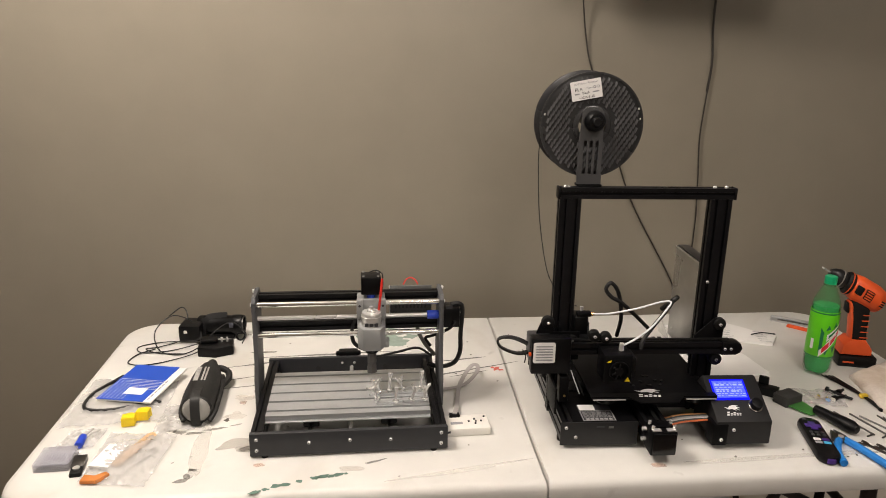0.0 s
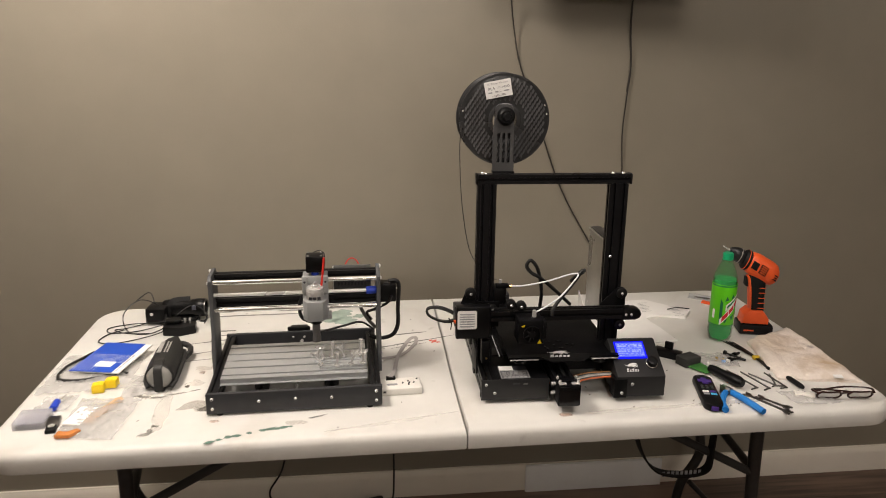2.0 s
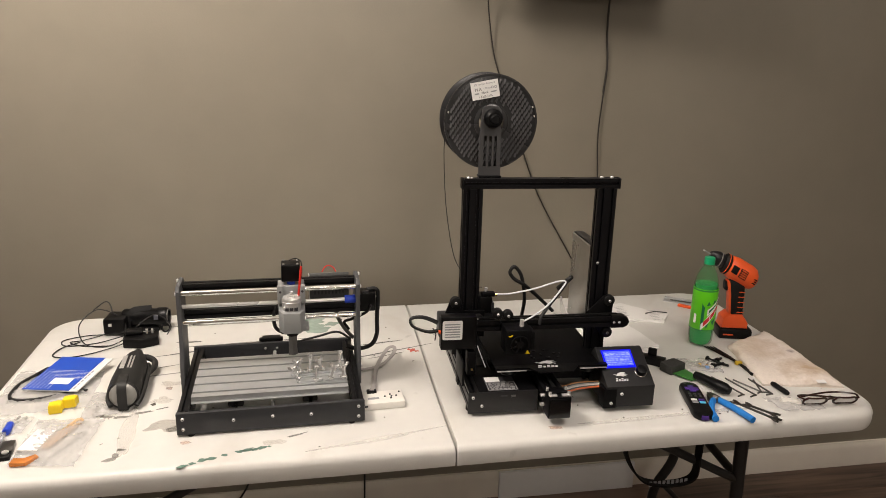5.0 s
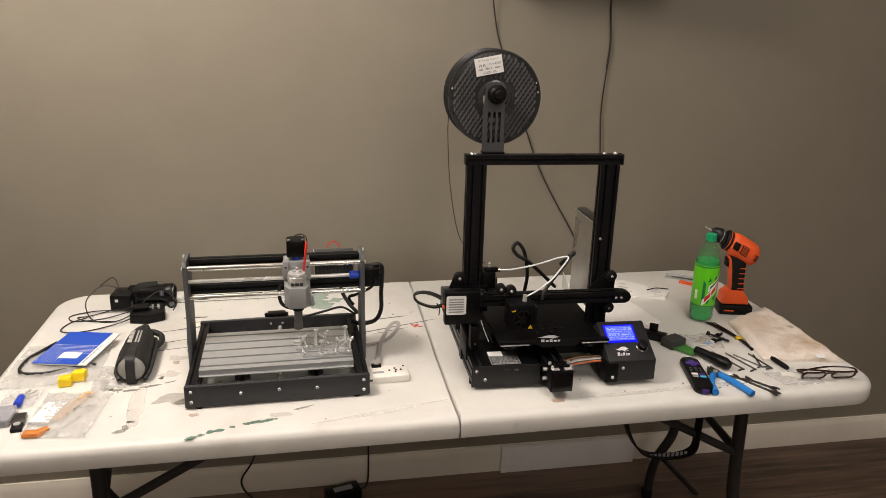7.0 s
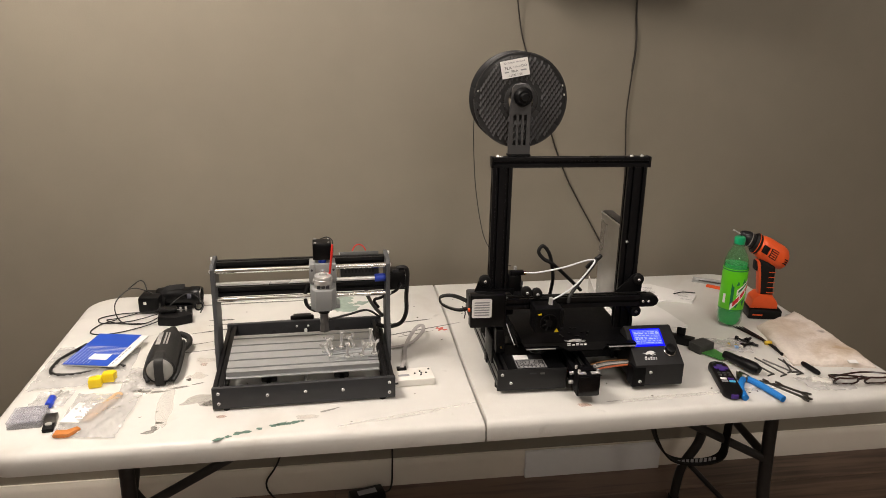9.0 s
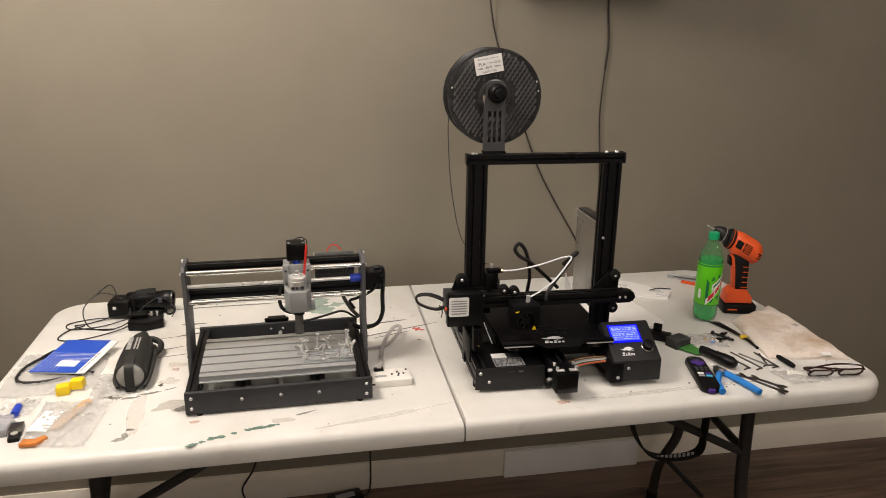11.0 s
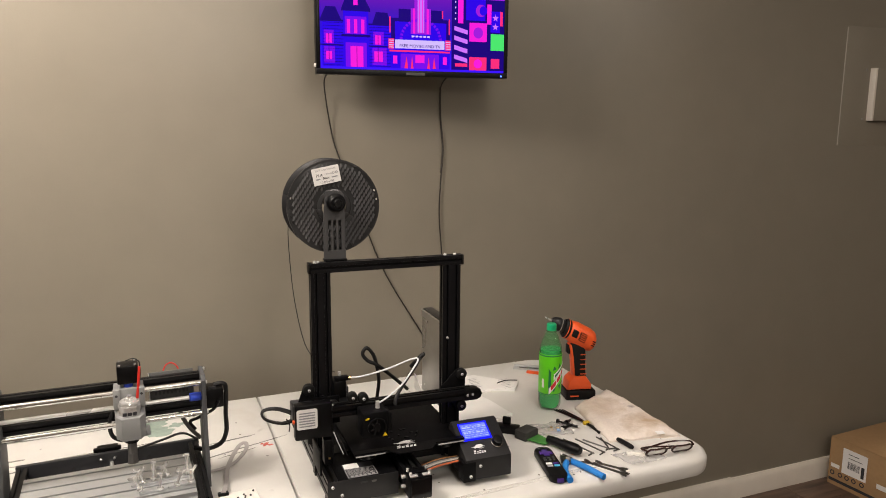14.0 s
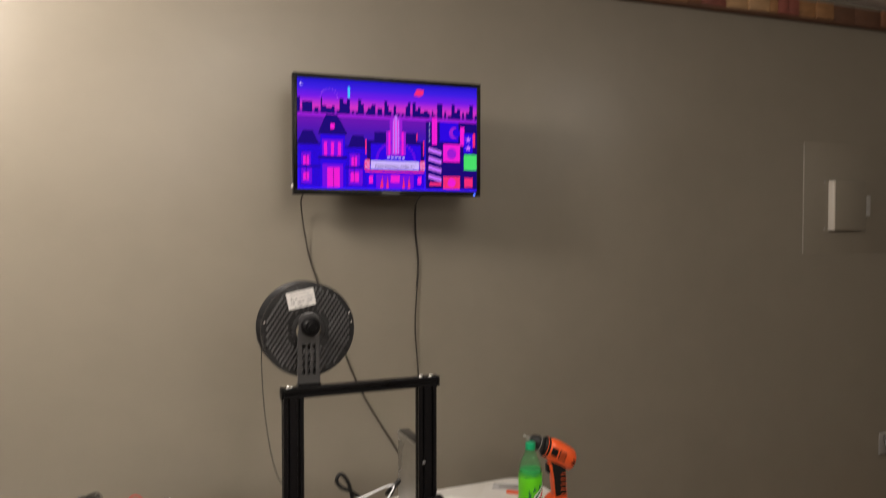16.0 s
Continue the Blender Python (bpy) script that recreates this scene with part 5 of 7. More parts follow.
# rustic wooden board strip high on the wall
STRIP = [mat("strip_wood", c, 0.6, var=0.35, scale=30, blotch=9, bump=0.3, bump_scale=60, grain=(1, 1, 5)) for c in ((0.30, 0.15, 0.06), (0.20, 0.08, 0.035), (0.42, 0.26, 0.13), (0.24, 0.07, 0.05), (0.12, 0.055, 0.03))]
valance = thing("wood_valance", pose(1.55, WALL_Y, 2.302, 0, -1.7, 0), "rustic strip of mixed reclaimed wood blocks along the wall top", "wood trim")
# thin dark strip along the lower edge of the blocks
part("lower_strip", box(0.0, 2.1, -0.035, -0.001, -0.004, 0.006, 0.001), STRIP[4], valance)
rng, x = random.Random(21), 0.0
while x < 2.05:
    w = rng.uniform(0.04, 0.16)
    part("wood_block", box(x, min(x + w, 2.1) - 0.002, -0.03 - rng.uniform(0, 0.012), -0.001, 0.007, 0.07, 0.002), rng.choice(STRIP), valance)
    x += w

# cardboard box by the wall
cb = thing("cardboard_box", pose(2.745, 2.005, 0, 0, 0, 3), "brown cardboard shipping box with white labels", "box")
part("carton", box(0, 0.42, -0.62, 0, 0, 0.203, 0.003), CARD, cb)
part("top_flap", box(0.002, 0.418, -0.308, -0.002, 0.2035, 0.207, 0.001), CARD, cb)
part("top_flap", box(0.002, 0.418, -0.618, -0.312, 0.2035, 0.208, 0.001), CARD, cb)
l1 = part("label", box(-0.0012, -0.0002, -0.165, -0.06, 0.070, 0.178), PAPER, cb, "white shipping label with dark bars")
bm = bmesh.new()
rng = random.Random(2)
for k in range(16):
    y = -0.085 - k * 0.0032
    box(-0.0018, -0.0013, y - rng.uniform(0.0006, 0.002), y, 0.098, 0.128, bm=bm)
box(-0.0018, -0.0013, -0.156, -0.143, 0.080, 0.128, bm=bm)
box(-0.0018, -0.0013, -0.130, -0.085, 0.158, 0.161, bm=bm)
box(-0.0018, -0.0013, -0.145, -0.085, 0.142, 0.1445, bm=bm)
part("label_bars", bm, INK, l1)
part("label", box(-0.0012, -0.0002, -0.05, -0.012, 0.078, 0.094), PAPER, cb, "small white label strip")
part("label", box(-0.0012, -0.0002, -0.30, -0.21, 0.07, 0.090), PAPER, cb, "small white label strip")
part("printed_stripe", box(-0.0012, -0.0002, -0.61, -0.006, 0.018, 0.030), INK, cb, "dark printed stripe")
bm = bmesh.new()
for k, y in enumerate((-0.02, -0.055, -0.085, -0.115, -0.15)):
    lathe([(0.006, 0), (0.010, 0), (0.010, 0.0005), (0.006, 0.0005)], 14, bm, m=pose(-0.0004, y, 0.054, 0, -90, 0))
part("printed_marks", bm, INK, cb)

# floor clutter under the table
fa = thing("power_adapter", pose(0.20, 1.965, 0, 0, 0, 14), "black power adapter lying on the floor by the baseboard", "power adapter")
part("case", box(-0.055, 0.055, -0.028, 0.028, 0, 0.034, 0.006), PLASTIC, fa)
part("rating_label", box(-0.03, 0.03, -0.012, 0.012, 0.0341, 0.0345), GREYINK, fa, "grey rating label")
part("output_cord", tube([(-0.055, 0, 0.015), (-0.12, 0.0, 0.006), (-0.17, 0.04, 0.006), (-0.25, 0.05, 0.02), (-0.30, 0.07, 0.09), (-0.25, 0.065, 0.2), (-0.22, 0.06, 0.5), (-0.2, 0.0, 0.68)], 0.003), CABLE, fa)
part("mains_cord", tube([(0.055, 0, 0.015), (0.09, 0.03, 0.01), (0.10, 0.045, 0.10), (0.10, 0.05, 0.4), (0.1, 0.03, 0.68)], 0.003), CABLE, fa)
solo("floor_case", box(-0.34, 0.0, -0.16, 0.0, 0, 0.035, 0.004), PLASTIC, pose(-0.80, 2.028, 0), "flat black plastic case on the floor", "case")
solo("white_board", box(-0.24, 0.235, -0.012, 0, 0.004, 0.102, 0.001), mat("white_laminate", (0.80, 0.80, 0.80), 0.35, var=0.03), pose(0.97, WALL_Y - 0.018, -0.004), "strip of white laminate board against the baseboard", "board")
# white discs added out of view, one above each lamp of the room
for x, y, r in ((-0.50, 1.26, 0.15), (0.85, 0.40, 0.42), (0.5, -1.8, 0.15), (2.9, -0.2, 0.15)):
    cl = thing("unseen_ceiling_disc", pose(x, y, CEIL), "round white disc added on the ceiling above a lamp, out of view", "ceiling light", "ceiling lights")
    part("base", cyl((0, 0, -0.02), (0, 0, 0), r, seg=32), WHITE, cl)


# ---- small things on the table ----
T = TABLE
CLEAR = mat("clear_film", (0.66, 0.65, 0.64), 0.09, var=0.0, alpha=0.42, bump=0.7, bump_scale=38, spec=0.9)
CLEARBOX = mat("clear_case", (0.50, 0.50, 0.57), 0.15, var=0.04, alpha=0.34, spec=0.6)
CLOTH = mat("towel_cloth", (0.72, 0.645, 0.58), 0.95, var=0.10, scale=180, blotch=14, bump=0.9, bump_scale=260)


def stained(m, colour, scale, low, high, top):
    nt = m.node_tree
    b = nt.nodes["Principled BSDF"]
    src = b.inputs["Base Color"].links[0].from_socket
    tc, n, r, mx = nt.nodes.new("ShaderNodeTexCoord"), nt.nodes.new("ShaderNodeTexNoise"), nt.nodes.new("ShaderNodeMapRange"), nt.nodes.new("ShaderNodeMix")
    n.inputs["Scale"].default_value, n.inputs["Detail"].default_value = scale, 6
    nt.links.new(tc.outputs["Object"], n.inputs["Vector"])
    r.inputs["From Min"].default_value, r.inputs["From Max"].default_value, r.inputs["To Max"].default_value = low, high, top
    nt.links.new(n.outputs["Fac"], r.inputs["Value"])
    mx.data_type = "RGBA"
    mx.inputs[7].default_value = (*colour, 1)
    nt.links.new(r.outputs[0], mx.inputs[0])
    nt.links.new(src, mx.inputs[6])
    nt.links.new(mx.outputs[2], b.inputs["Base Color"])
    return m


stained(CLOTH, (0.36, 0.25, 0.15), 13, 0.54, 0.70, 0.5)


def soiled(m, centre, radius, colour):
    """One brown soiled patch round a point of the cloth."""
    nt = m.node_tree
    b = nt.nodes["Principled BSDF"]
    src = b.inputs["Base Color"].links[0].from_socket
    tc, dist, n, add = nt.nodes.new("ShaderNodeTexCoord"), nt.nodes.new("ShaderNodeVectorMath"), nt.nodes.new("ShaderNodeTexNoise"), nt.nodes.new("ShaderNodeMath")
    dist.operation = "DISTANCE"
    dist.inputs[1].default_value = centre
    nt.links.new(tc.outputs["Object"], dist.inputs[0])
    n.inputs["Scale"].default_value, n.inputs["Detail"].default_value = 22, 6
    nt.links.new(tc.outputs["Object"], n.inputs["Vector"])
    add.operation = "MULTIPLY_ADD"
    add.inputs[1].default_value = radius * 2.2
    nt.links.new(n.outputs["Fac"], add.inputs[0])
    nt.links.new(dist.outputs["Value"], add.inputs[2])
    r, mx = nt.nodes.new("ShaderNodeMapRange"), nt.nodes.new("ShaderNodeMix")
    r.inputs["From Min"].default_value, r.inputs["From Max"].default_value = radius * 1.2, radius * 2.1
    r.inputs["To Min"].default_value, r.inputs["To Max"].default_value = 0.75, 0.0
    nt.links.new(add.outputs[0], r.inputs["Value"])
    mx.data_type = "RGBA"
    mx.inputs[7].default_value = (*colour, 1)
    nt.links.new(r.outputs[0], mx.inputs[0])
    nt.links.new(src, mx.inputs[6])
    nt.links.new(mx.outputs[2], b.inputs["Base Color"])


soiled(CLOTH, (0.045, -0.075, 0.014), 0.075, (0.40, 0.27, 0.14))
soiled(CLOTH, (-0.01, 0.05, 0.014), 0.070, (0.56, 0.44, 0.32))
soiled(CLOTH, (0.058, 0.015, 0.016), 0.013, (0.08, 0.05, 0.04))


def sheet(corners, n, height, rough, seed, thick=0.0):
    """A crumpled sheet between four corners; height(u, v) lifts it, rough adds folds."""
    bm = bmesh.new()
    a, b, c, d = [Vector((x, y, 0)) for x, y in corners]
    tops = []
    for i in range(n + 1):
        row = []
        for j in range(n + 1):
            u, v = i / n, j / n
            p = (a * (1 - u) + b * u) * (1 - v) + (d * (1 - u) + c * u) * v
            q = noise.noise(Vector((p.x * 22 + seed, p.y * 22, seed)))
            q2 = noise.noise(Vector((p.x * 85 + seed, p.y * 85, seed)))
            e = noise.noise(Vector((p.x * 30, p.y * 30, seed + 5)))
            z = height(u, v) + rough * (abs(q) + (0.35 if thick else 0.8) * abs(q2))
            edge = 0.004 * e if thick else 0.0015 * e
            row.append(bm.verts.new((p.x + edge, p.y + edge, z + thick)))
        tops.append(row)
    for i in range(n):
        for j in range(n):
            bm.faces.new((tops[i][j], tops[i + 1][j], tops[i + 1][j + 1], tops[i][j + 1]))
    if thick:
        rim = [tops[i][0] for i in range(n + 1)] + [tops[n][j] for j in range(1, n + 1)] + [tops[i][n] for i in range(n - 1, -1, -1)] + [tops[0][j] for j in range(n - 1, 0, -1)]
        low = [bm.verts.new((v.co.x, v.co.y, 0.0)) for v in rim]
        for k in range(len(rim)):
            m = (k + 1) % len(rim)
            bm.faces.new((rim[k], low[k], low[m], rim[m]))
        bm.faces.new(low[::-1])
    bmesh.ops.recalc_face_normals(bm, faces=bm.faces[:])
    return bm


def bag(corners, lift, seed, label):
    cx, cy = sum(p[0] for p in corners) / 4, sum(p[1] for p in corners) / 4
    return solo("plastic_bag", sheet([(x - cx, y - cy) for x, y in corners], 30, lambda u, v: 0.0008 + lift * 16 * u * (1 - u) * v * (1 - v), 0.007, seed), CLEAR, pose(cx, cy, T), label, "plastic bag")


# paint marks left on the table
def marks(name, spots, material, label):
    bm = bmesh.new()
    rng = random.Random(len(spots))
    for x, y, rx, ry, turn in spots:
        pts = []
        for k in range(30):
            a = 2 * math.pi * k / 30
            q = 0.95 + 0.55 * noise.noise(Vector((1.3 * math.cos(a) + x * 90, 1.3 * math.sin(a) + y * 90, 0))) + rng.uniform(-0.06, 0.06)
            pts.append((rx * q * math.cos(a), ry * q * math.sin(a)))
        tmp = prism(pts, 0.0003, "z", 0.0002)
        merge(bm, tmp, pose(x, y, T, 0, 0, turn))
    return tagged(new(name, mesh_of(name, bm, material)), label=label, category="paint marks", kind="stuff")


GREENP = mat("green_paint", (0.11, 0.19, 0.15), 0.7, var=0.3, scale=200)
PALEGREEN = mat("thin_green_paint", (0.42, 0.52, 0.45), 0.7, var=0.2, scale=90, alpha=0.6)
REDP = mat("red_paint", (0.75, 0.16, 0.12), 0.7, var=0.2, scale=200, alpha=0.75)
GREYP = mat("grey_smear", (0.34, 0.33, 0.30), 0.7, var=0.3, scale=120, alpha=0.4)
TANP = mat("tan_smear", (0.60, 0.45, 0.32), 0.7, var=0.3, scale=60, alpha=0.09)
PALEP = mat("pale_smear", (0.83, 0.81, 0.76), 0.6, var=0.05, alpha=0.25)
marks("green_paint_spots", [(-0.095, 1.166, 0.010, 0.004, 20), (-0.078, 1.173, 0.006, 0.004, 0), (-0.062, 1.181, 0.009, 0.005, 15), (-0.048, 1.184, 0.011, 0.005, 10), (-0.025, 1.193, 0.006, 0.004, 0), (0.0, 1.201, 0.008, 0.005, 0), (0.014, 1.205, 0.010, 0.006, 20), (0.026, 1.205, 0.006, 0.005, 0), (0.038, 1.208, 0.011, 0.005, 10), (0.052, 1.211, 0.004, 0.003, 0)], GREENP, "row of dried dark green paint spots on the table")
marks("green_paint_smear", [(0.10, 1.80, 0.045, 0.035, 0), (0.15, 1.77, 0.035, 0.03, 30), (0.14, 1.83, 0.03, 0.025, 0), (0.185, 1.80, 0.02, 0.014, 0)], PALEGREEN, "pale green dried paint smear on the table")
marks("red_paint_spots", [(0.371, 1.606, 0.011, 0.006, 60), (0.382, 1.600, 0.006, 0.004, 0), (0.364, 1.612, 0.004, 0.005, 0)], REDP, "small red paint spots beside the seam")
marks("grey_smears", [(-0.215, 1.217, 0.006, 0.008, 10), (-0.222, 1.205, 0.012, 0.006, 20), (-0.206, 1.235, 0.004, 0.004, 0), (0.10, 1.245, 0.02, 0.003, 20), (-0.02, 1.70, 0.16, 0.003, 4), (-0.15, 1.66, 0.09, 0.003, 14), (0.30, 1.60, 0.12, 0.0025, 18), (-0.10, 1.83, 0.14, 0.004, 2), (-0.175, 1.545, 0.09, 0.0018, 10), (-0.28, 1.45, 0.025, 0.012, 40), (-0.135, 1.50, 0.010, 0.006, 0)], GREYP, "grey scuffs and smears on the table")
marks("tan_smears", [(-0.165, 1.495, 0.022, 0.012, 0), (0.06, 1.225, 0.02, 0.008, 0), (-0.17, 1.42, 0.02, 0.015, 0)], TANP, "tan stains on the table")
marks("pale_smears", [(-0.21, 1.29, 0.016, 0.09, 4), (0.25, 1.21, 0.12, 0.006, 12), (0.85, 1.22, 0.18, 0.008, 3)], PALEP, "pale dried smears on the table")
FLAKE = mat("grey_flakes", (0.30, 0.28, 0.24), 0.7, var=0.3, scale=150, alpha=0.42)
SPECK = mat("dark_specks", (0.10, 0.09, 0.075), 0.7, var=0.3, scale=200, alpha=0.8)
RUST = mat("rust_spot", (0.72, 0.40, 0.25), 0.7, var=0.2, scale=80, alpha=0.22)
marks("grey_flakes", [(-0.292, 1.395, 0.010, 0.016, 20), (-0.286, 1.372, 0.014, 0.007, -20), (-0.262, 1.362, 0.016, 0.005, 0), (-0.236, 1.358, 0.022, 0.004, 8), (-0.200, 1.372, 0.020, 0.0035, 14), (-0.166, 1.384, 0.012, 0.002, 20), (-0.128, 1.30, 0.014, 0.010, 30), (0.17, 1.62, 0.05, 0.003, 12), (0.30, 1.66, 0.06, 0.003, 10), (0.22, 1.70, 0.018, 0.004, 60), (0.02, 1.86, 0.05, 0.005, 0), (-0.16, 1.72, 0.03, 0.004, 0)], FLAKE, "grey flaking paint traces on the table")
rng = random.Random(31)
marks("dark_specks", [(rng.uniform(-0.45, 1.25), rng.uniform(1.19, 1.90), rng.uniform(0.0012, 0.0032), rng.uniform(0.001, 0.0025), rng.uniform(0, 180)) for k in range(70)] + [(-0.186, 1.404, 0.005, 0.006, 0), (-0.223, 1.623, 0.004, 0.003, 0), (-0.212, 1.236, 0.005, 0.004, 0), (-0.192, 1.584, 0.030, 0.0012, 16), (0.31, 1.585, 0.045, 0.0012, 18)], SPECK, "small dark dirt specks and scratches on the table")
marks("rust_spots", [(-0.167, 1.474, 0.008, 0.007, 0), (0.60, 1.205, 0.015, 0.006, 0), (-0.10, 1.245, 0.010, 0.006, 0)], RUST, "pale rusty orange spots on the table")
SHEEN = mat("dried_spill", (0.42, 0.38, 0.32), 0.4, var=0.25, scale=60, alpha=0.18)
marks("dried_spill", [(-0.150, 1.318, 0.034, 0.016, 25), (-0.128, 1.300, 0.02, 0.012, 10)], SHEEN, "dried greyish spill on the table")

# charger and cord
ch = thing("camcorder", pose(-0.292, 1.800, T, 0, 0, -4) @ Matrix.Scale(0.90, 4), "small black plastic camcorder beside a tangled cord", "camcorder")
barrel = part("barrel", lathe([(0, -0.062), (0.020, -0.062), (0.0235, -0.057), (0.0245, -0.04), (0.0245, 0.030), (0.0268, 0.034), (0.0268, 0.056), (0.025, 0.061), (0.021, 0.061), (0.019, 0.052), (0, 0.052)], 36, m=pose(0.012, 0.026, 0.035, 0, 90, 0)), PLASTIC, ch, "rounded black lens barrel")
part("lens_ring", lathe([(0.0205, 0.0612), (0.0240, 0.0612), (0.0240, 0.0632), (0.0205, 0.0632)], 36, m=pose(0.012, 0.026, 0.035, 0, 90, 0)), DARKSTEEL, barrel)
part("grip_band", tube([(-0.03, 0.0, 0.012), (-0.03, 0.002, 0.035), (-0.02, 0.012, 0.058), (0.0, 0.02, 0.0615), (0.03, 0.024, 0.0625)], 0.004, flat=(0.016, 0.003)), RUBBER, ch)
part("body", box(-0.088, -0.030, -0.030, 0.040, 0.004, 0.050, 0.007), PLASTIC, ch)
part("foot_pad", box(-0.080, 0.050, 0.006, 0.045, 0.0, 0.013, 0.003), PLASTIC, ch)
part("icon", box(-0.072, -0.064, -0.0308, -0.0300, 0.030, 0.038), WHITE, ch, "small white printed square")
part("end_window", box(0.040, 0.052, -0.0022, 0.004, 0.036, 0.050, 0.001), mat("grey_window", (0.10, 0.105, 0.13), 0.2), ch)
part("wrist_ring", lathe([(0.008, 0), (0.0105, 0.002), (0.013, 0), (0.0105, -0.002), (0.008, 0)], 20, m=pose(0.070, 0.0, 0.012, 70, 0, 20)), RUBBER, ch)

wa = thing("wall_adapter", pose(-0.272, 1.722, T, 0, 0, 8) @ Matrix.Diagonal((0.88, 0.88, 0.75, 1)), "black plug-in power adapter with metal prongs", "power adapter")
part("case", prism([(-0.045, -0.02), (0.0, -0.035), (0.045, -0.02), (0.045, 0.025), (-0.045, 0.025)], 0.032, "z", 0, bev=0.004), PLASTIC, wa)
for x in (0.012, 0.026):
    part("prong", box(x, x + 0.006, 0.004, 0.006, 0.032, 0.049, 0.0005), STEEL, wa)
part("upper_step", box(-0.04, 0.005, -0.002, 0.03, 0.032, 0.046, 0.005), PLASTIC, wa)
part("cord", tube([(-0.02, 0.02, 0.035), (-0.06, 0.04, 0.012), (-0.12, 0.03, 0.003), (-0.19, 0.03, 0.003), (-0.205, 0.07, 0.003), (-0.15, 0.09, 0.004), (-0.05, 0.06, 0.02), (-0.06, 0.10, 0.055), (-0.12, 0.13, 0.075), (-0.165, 0.10, 0.04), (-0.15, 0.04, 0.004), (-0.10, 0.0, 0.003), (-0.05, 0.02, 0.010), (0.0, 0.06, 0.05), (0.04, 0.07, 0.066), (0.075, 0.05, 0.035), (0.065, 0.03, 0.01)], 0.0017, 8, 12), CABLE, wa)
part("cord", tube([(-0.16, 0.05, 0.003), (-0.20, 0.02, 0.003), (-0.215, -0.03, 0.003), (-0.17, -0.05, 0.003), (-0.10, -0.03, 0.004), (-0.04, 0.0, 0.012), (-0.02, 0.03, 0.036)], 0.0017, 8, 12), CABLE, wa)
part("cord", tube([(-0.13, 0.13, 0.075), (-0.10, 0.17, 0.085), (-0.085, 0.15, 0.06), (-0.09, 0.10, 0.01), (-0.15, 0.06, 0.004), (-0.185, 0.055, 0.003), (-0.15, 0.02, 0.003), (-0.08, 0.0, 0.004)], 0.0017, 8, 12), CABLE, wa)

# black hand vacuum body lying on its side
vac = thing("hand_tool", pose(-0.238, 1.390, T + 0.030, 0, 0, 4) @ Matrix.Diagonal((0.80, 0.82, 0.78, 1)), "black cylindrical hand tool with a pale round end cap", "hand tool")
VACB = mat("tool_black", (0.013, 0.013, 0.0125), 0.6, var=0.15, bump=0.15, bump_scale=500)
shell = part("shell", lathe([(0, 0.0), (0.034, 0.0), (0.0375, 0.004), (0.038, 0.03), (0.038, 0.14), (0.034, 0.18), (0.026, 0.215), (0.016, 0.24), (0.012, 0.258), (0.0, 0.26)], 36, m=pose(0, 0, 0, -90, 0, 0)), VACB, vac)
part("end_cap", lathe([(0, 0.012), (0.022, 0.010), (0.030, 0.004), (0.033, -0.001), (0, -0.001)], 36, m=pose(0, 0, 0.002, 90, 0, 0)), mat("pale_cap", (0.27, 0.265, 0.25), 0.22, var=0.15), vac, "pale translucent end cap")
part("strap", tube([(0.0, 0.03, -0.036), (0.0, -0.010, -0.034), (0.0, -0.016, 0.0), (0.0, -0.008, 0.032), (0.0, 0.02, 0.0395), (0.0, 0.04, 0.0395)], 0.01, flat=(0.022, 0.003)), VACB, vac)
part("spine", box(0.024, 0.040, 0.03, 0.20, -0.034, -0.004, 0.005), VACB, vac)
part("loop_handle", tube([(0.010, 0.226, 0.000), (0.028, 0.230, -0.004), (0.045, 0.220, -0.010), (0.050, 0.198, -0.014), (0.044, 0.176, -0.018), (0.032, 0.155, -0.020)], 0.0085, 10), VACB, vac, "black webbing carry loop")
part("sleeve_hem", tube([(-0.030, -0.004, -0.024), (-0.039, 0.02, -0.012), (-0.041, 0.10, -0.006), (-0.037, 0.17, -0.004)], 0.006, 8), VACB, vac)
part("sleeve_hem", tube([(0.030, -0.006, -0.026), (0.041, 0.02, -0.012), (0.043, 0.10, -0.006), (0.040, 0.16, -0.006)], 0.006, 8), VACB, vac)
bm = bmesh.new()
rng = random.Random(8)
for row, (x, h) in enumerate(((-0.014, 0.011), (0.001, 0.004), (0.008, 0.004))):
    y = 0.085
    while y < 0.155:
        w = rng.uniform(0.004, 0.009) if row == 0 else rng.uniform(0.002, 0.005)
        z = math.sqrt(0.0384 ** 2 - (x + h / 2) ** 2)
        box(x - h / 2, x + h / 2, y, y + w, z - 0.001, z + 0.0008, bm=bm)
        y += w + 0.0022
part("print_bars", bm, mat("pale_print", (0.42, 0.41, 0.39), 0.6), shell, "pale unreadable print")

# booklet on a bag
bk = thing("instruction_booklet", pose(-0.386, 1.545, T + 0.0155, 2.0, -1.5, -14), "blue and white printed instruction booklet on a plastic bag", "booklet")
BLUEP = mat("blue_print", (0.015, 0.075, 0.50), 0.42, var=0.04)
part("page_block", box(-0.054, 0.063, -0.076, 0.072, -0.003, 0.0, 0.0005), PAPER, bk)
cvr = part("cover", box(-0.0545, 0.046, -0.0765, 0.0725, 0.0003, 0.0008), BLUEP, bk, "blue cover with white lines")
bm = bmesh.new()
for k in range(7):
    box(-0.050 + k * 0.008, 0.046, 0.008 - k * 0.006, 0.0088 - k * 0.006, 0.0009, 0.0011, bm=bm)
    tmp = box(-0.0004, 0.0004, -0.072 + 0.0, 0.0085 - k * 0.006, 0.0009, 0.0011)
    merge(bm, tmp, pose(-0.050 + k * 0.008, 0, 0))
part("cover_lines", bm, PAPER, cvr)
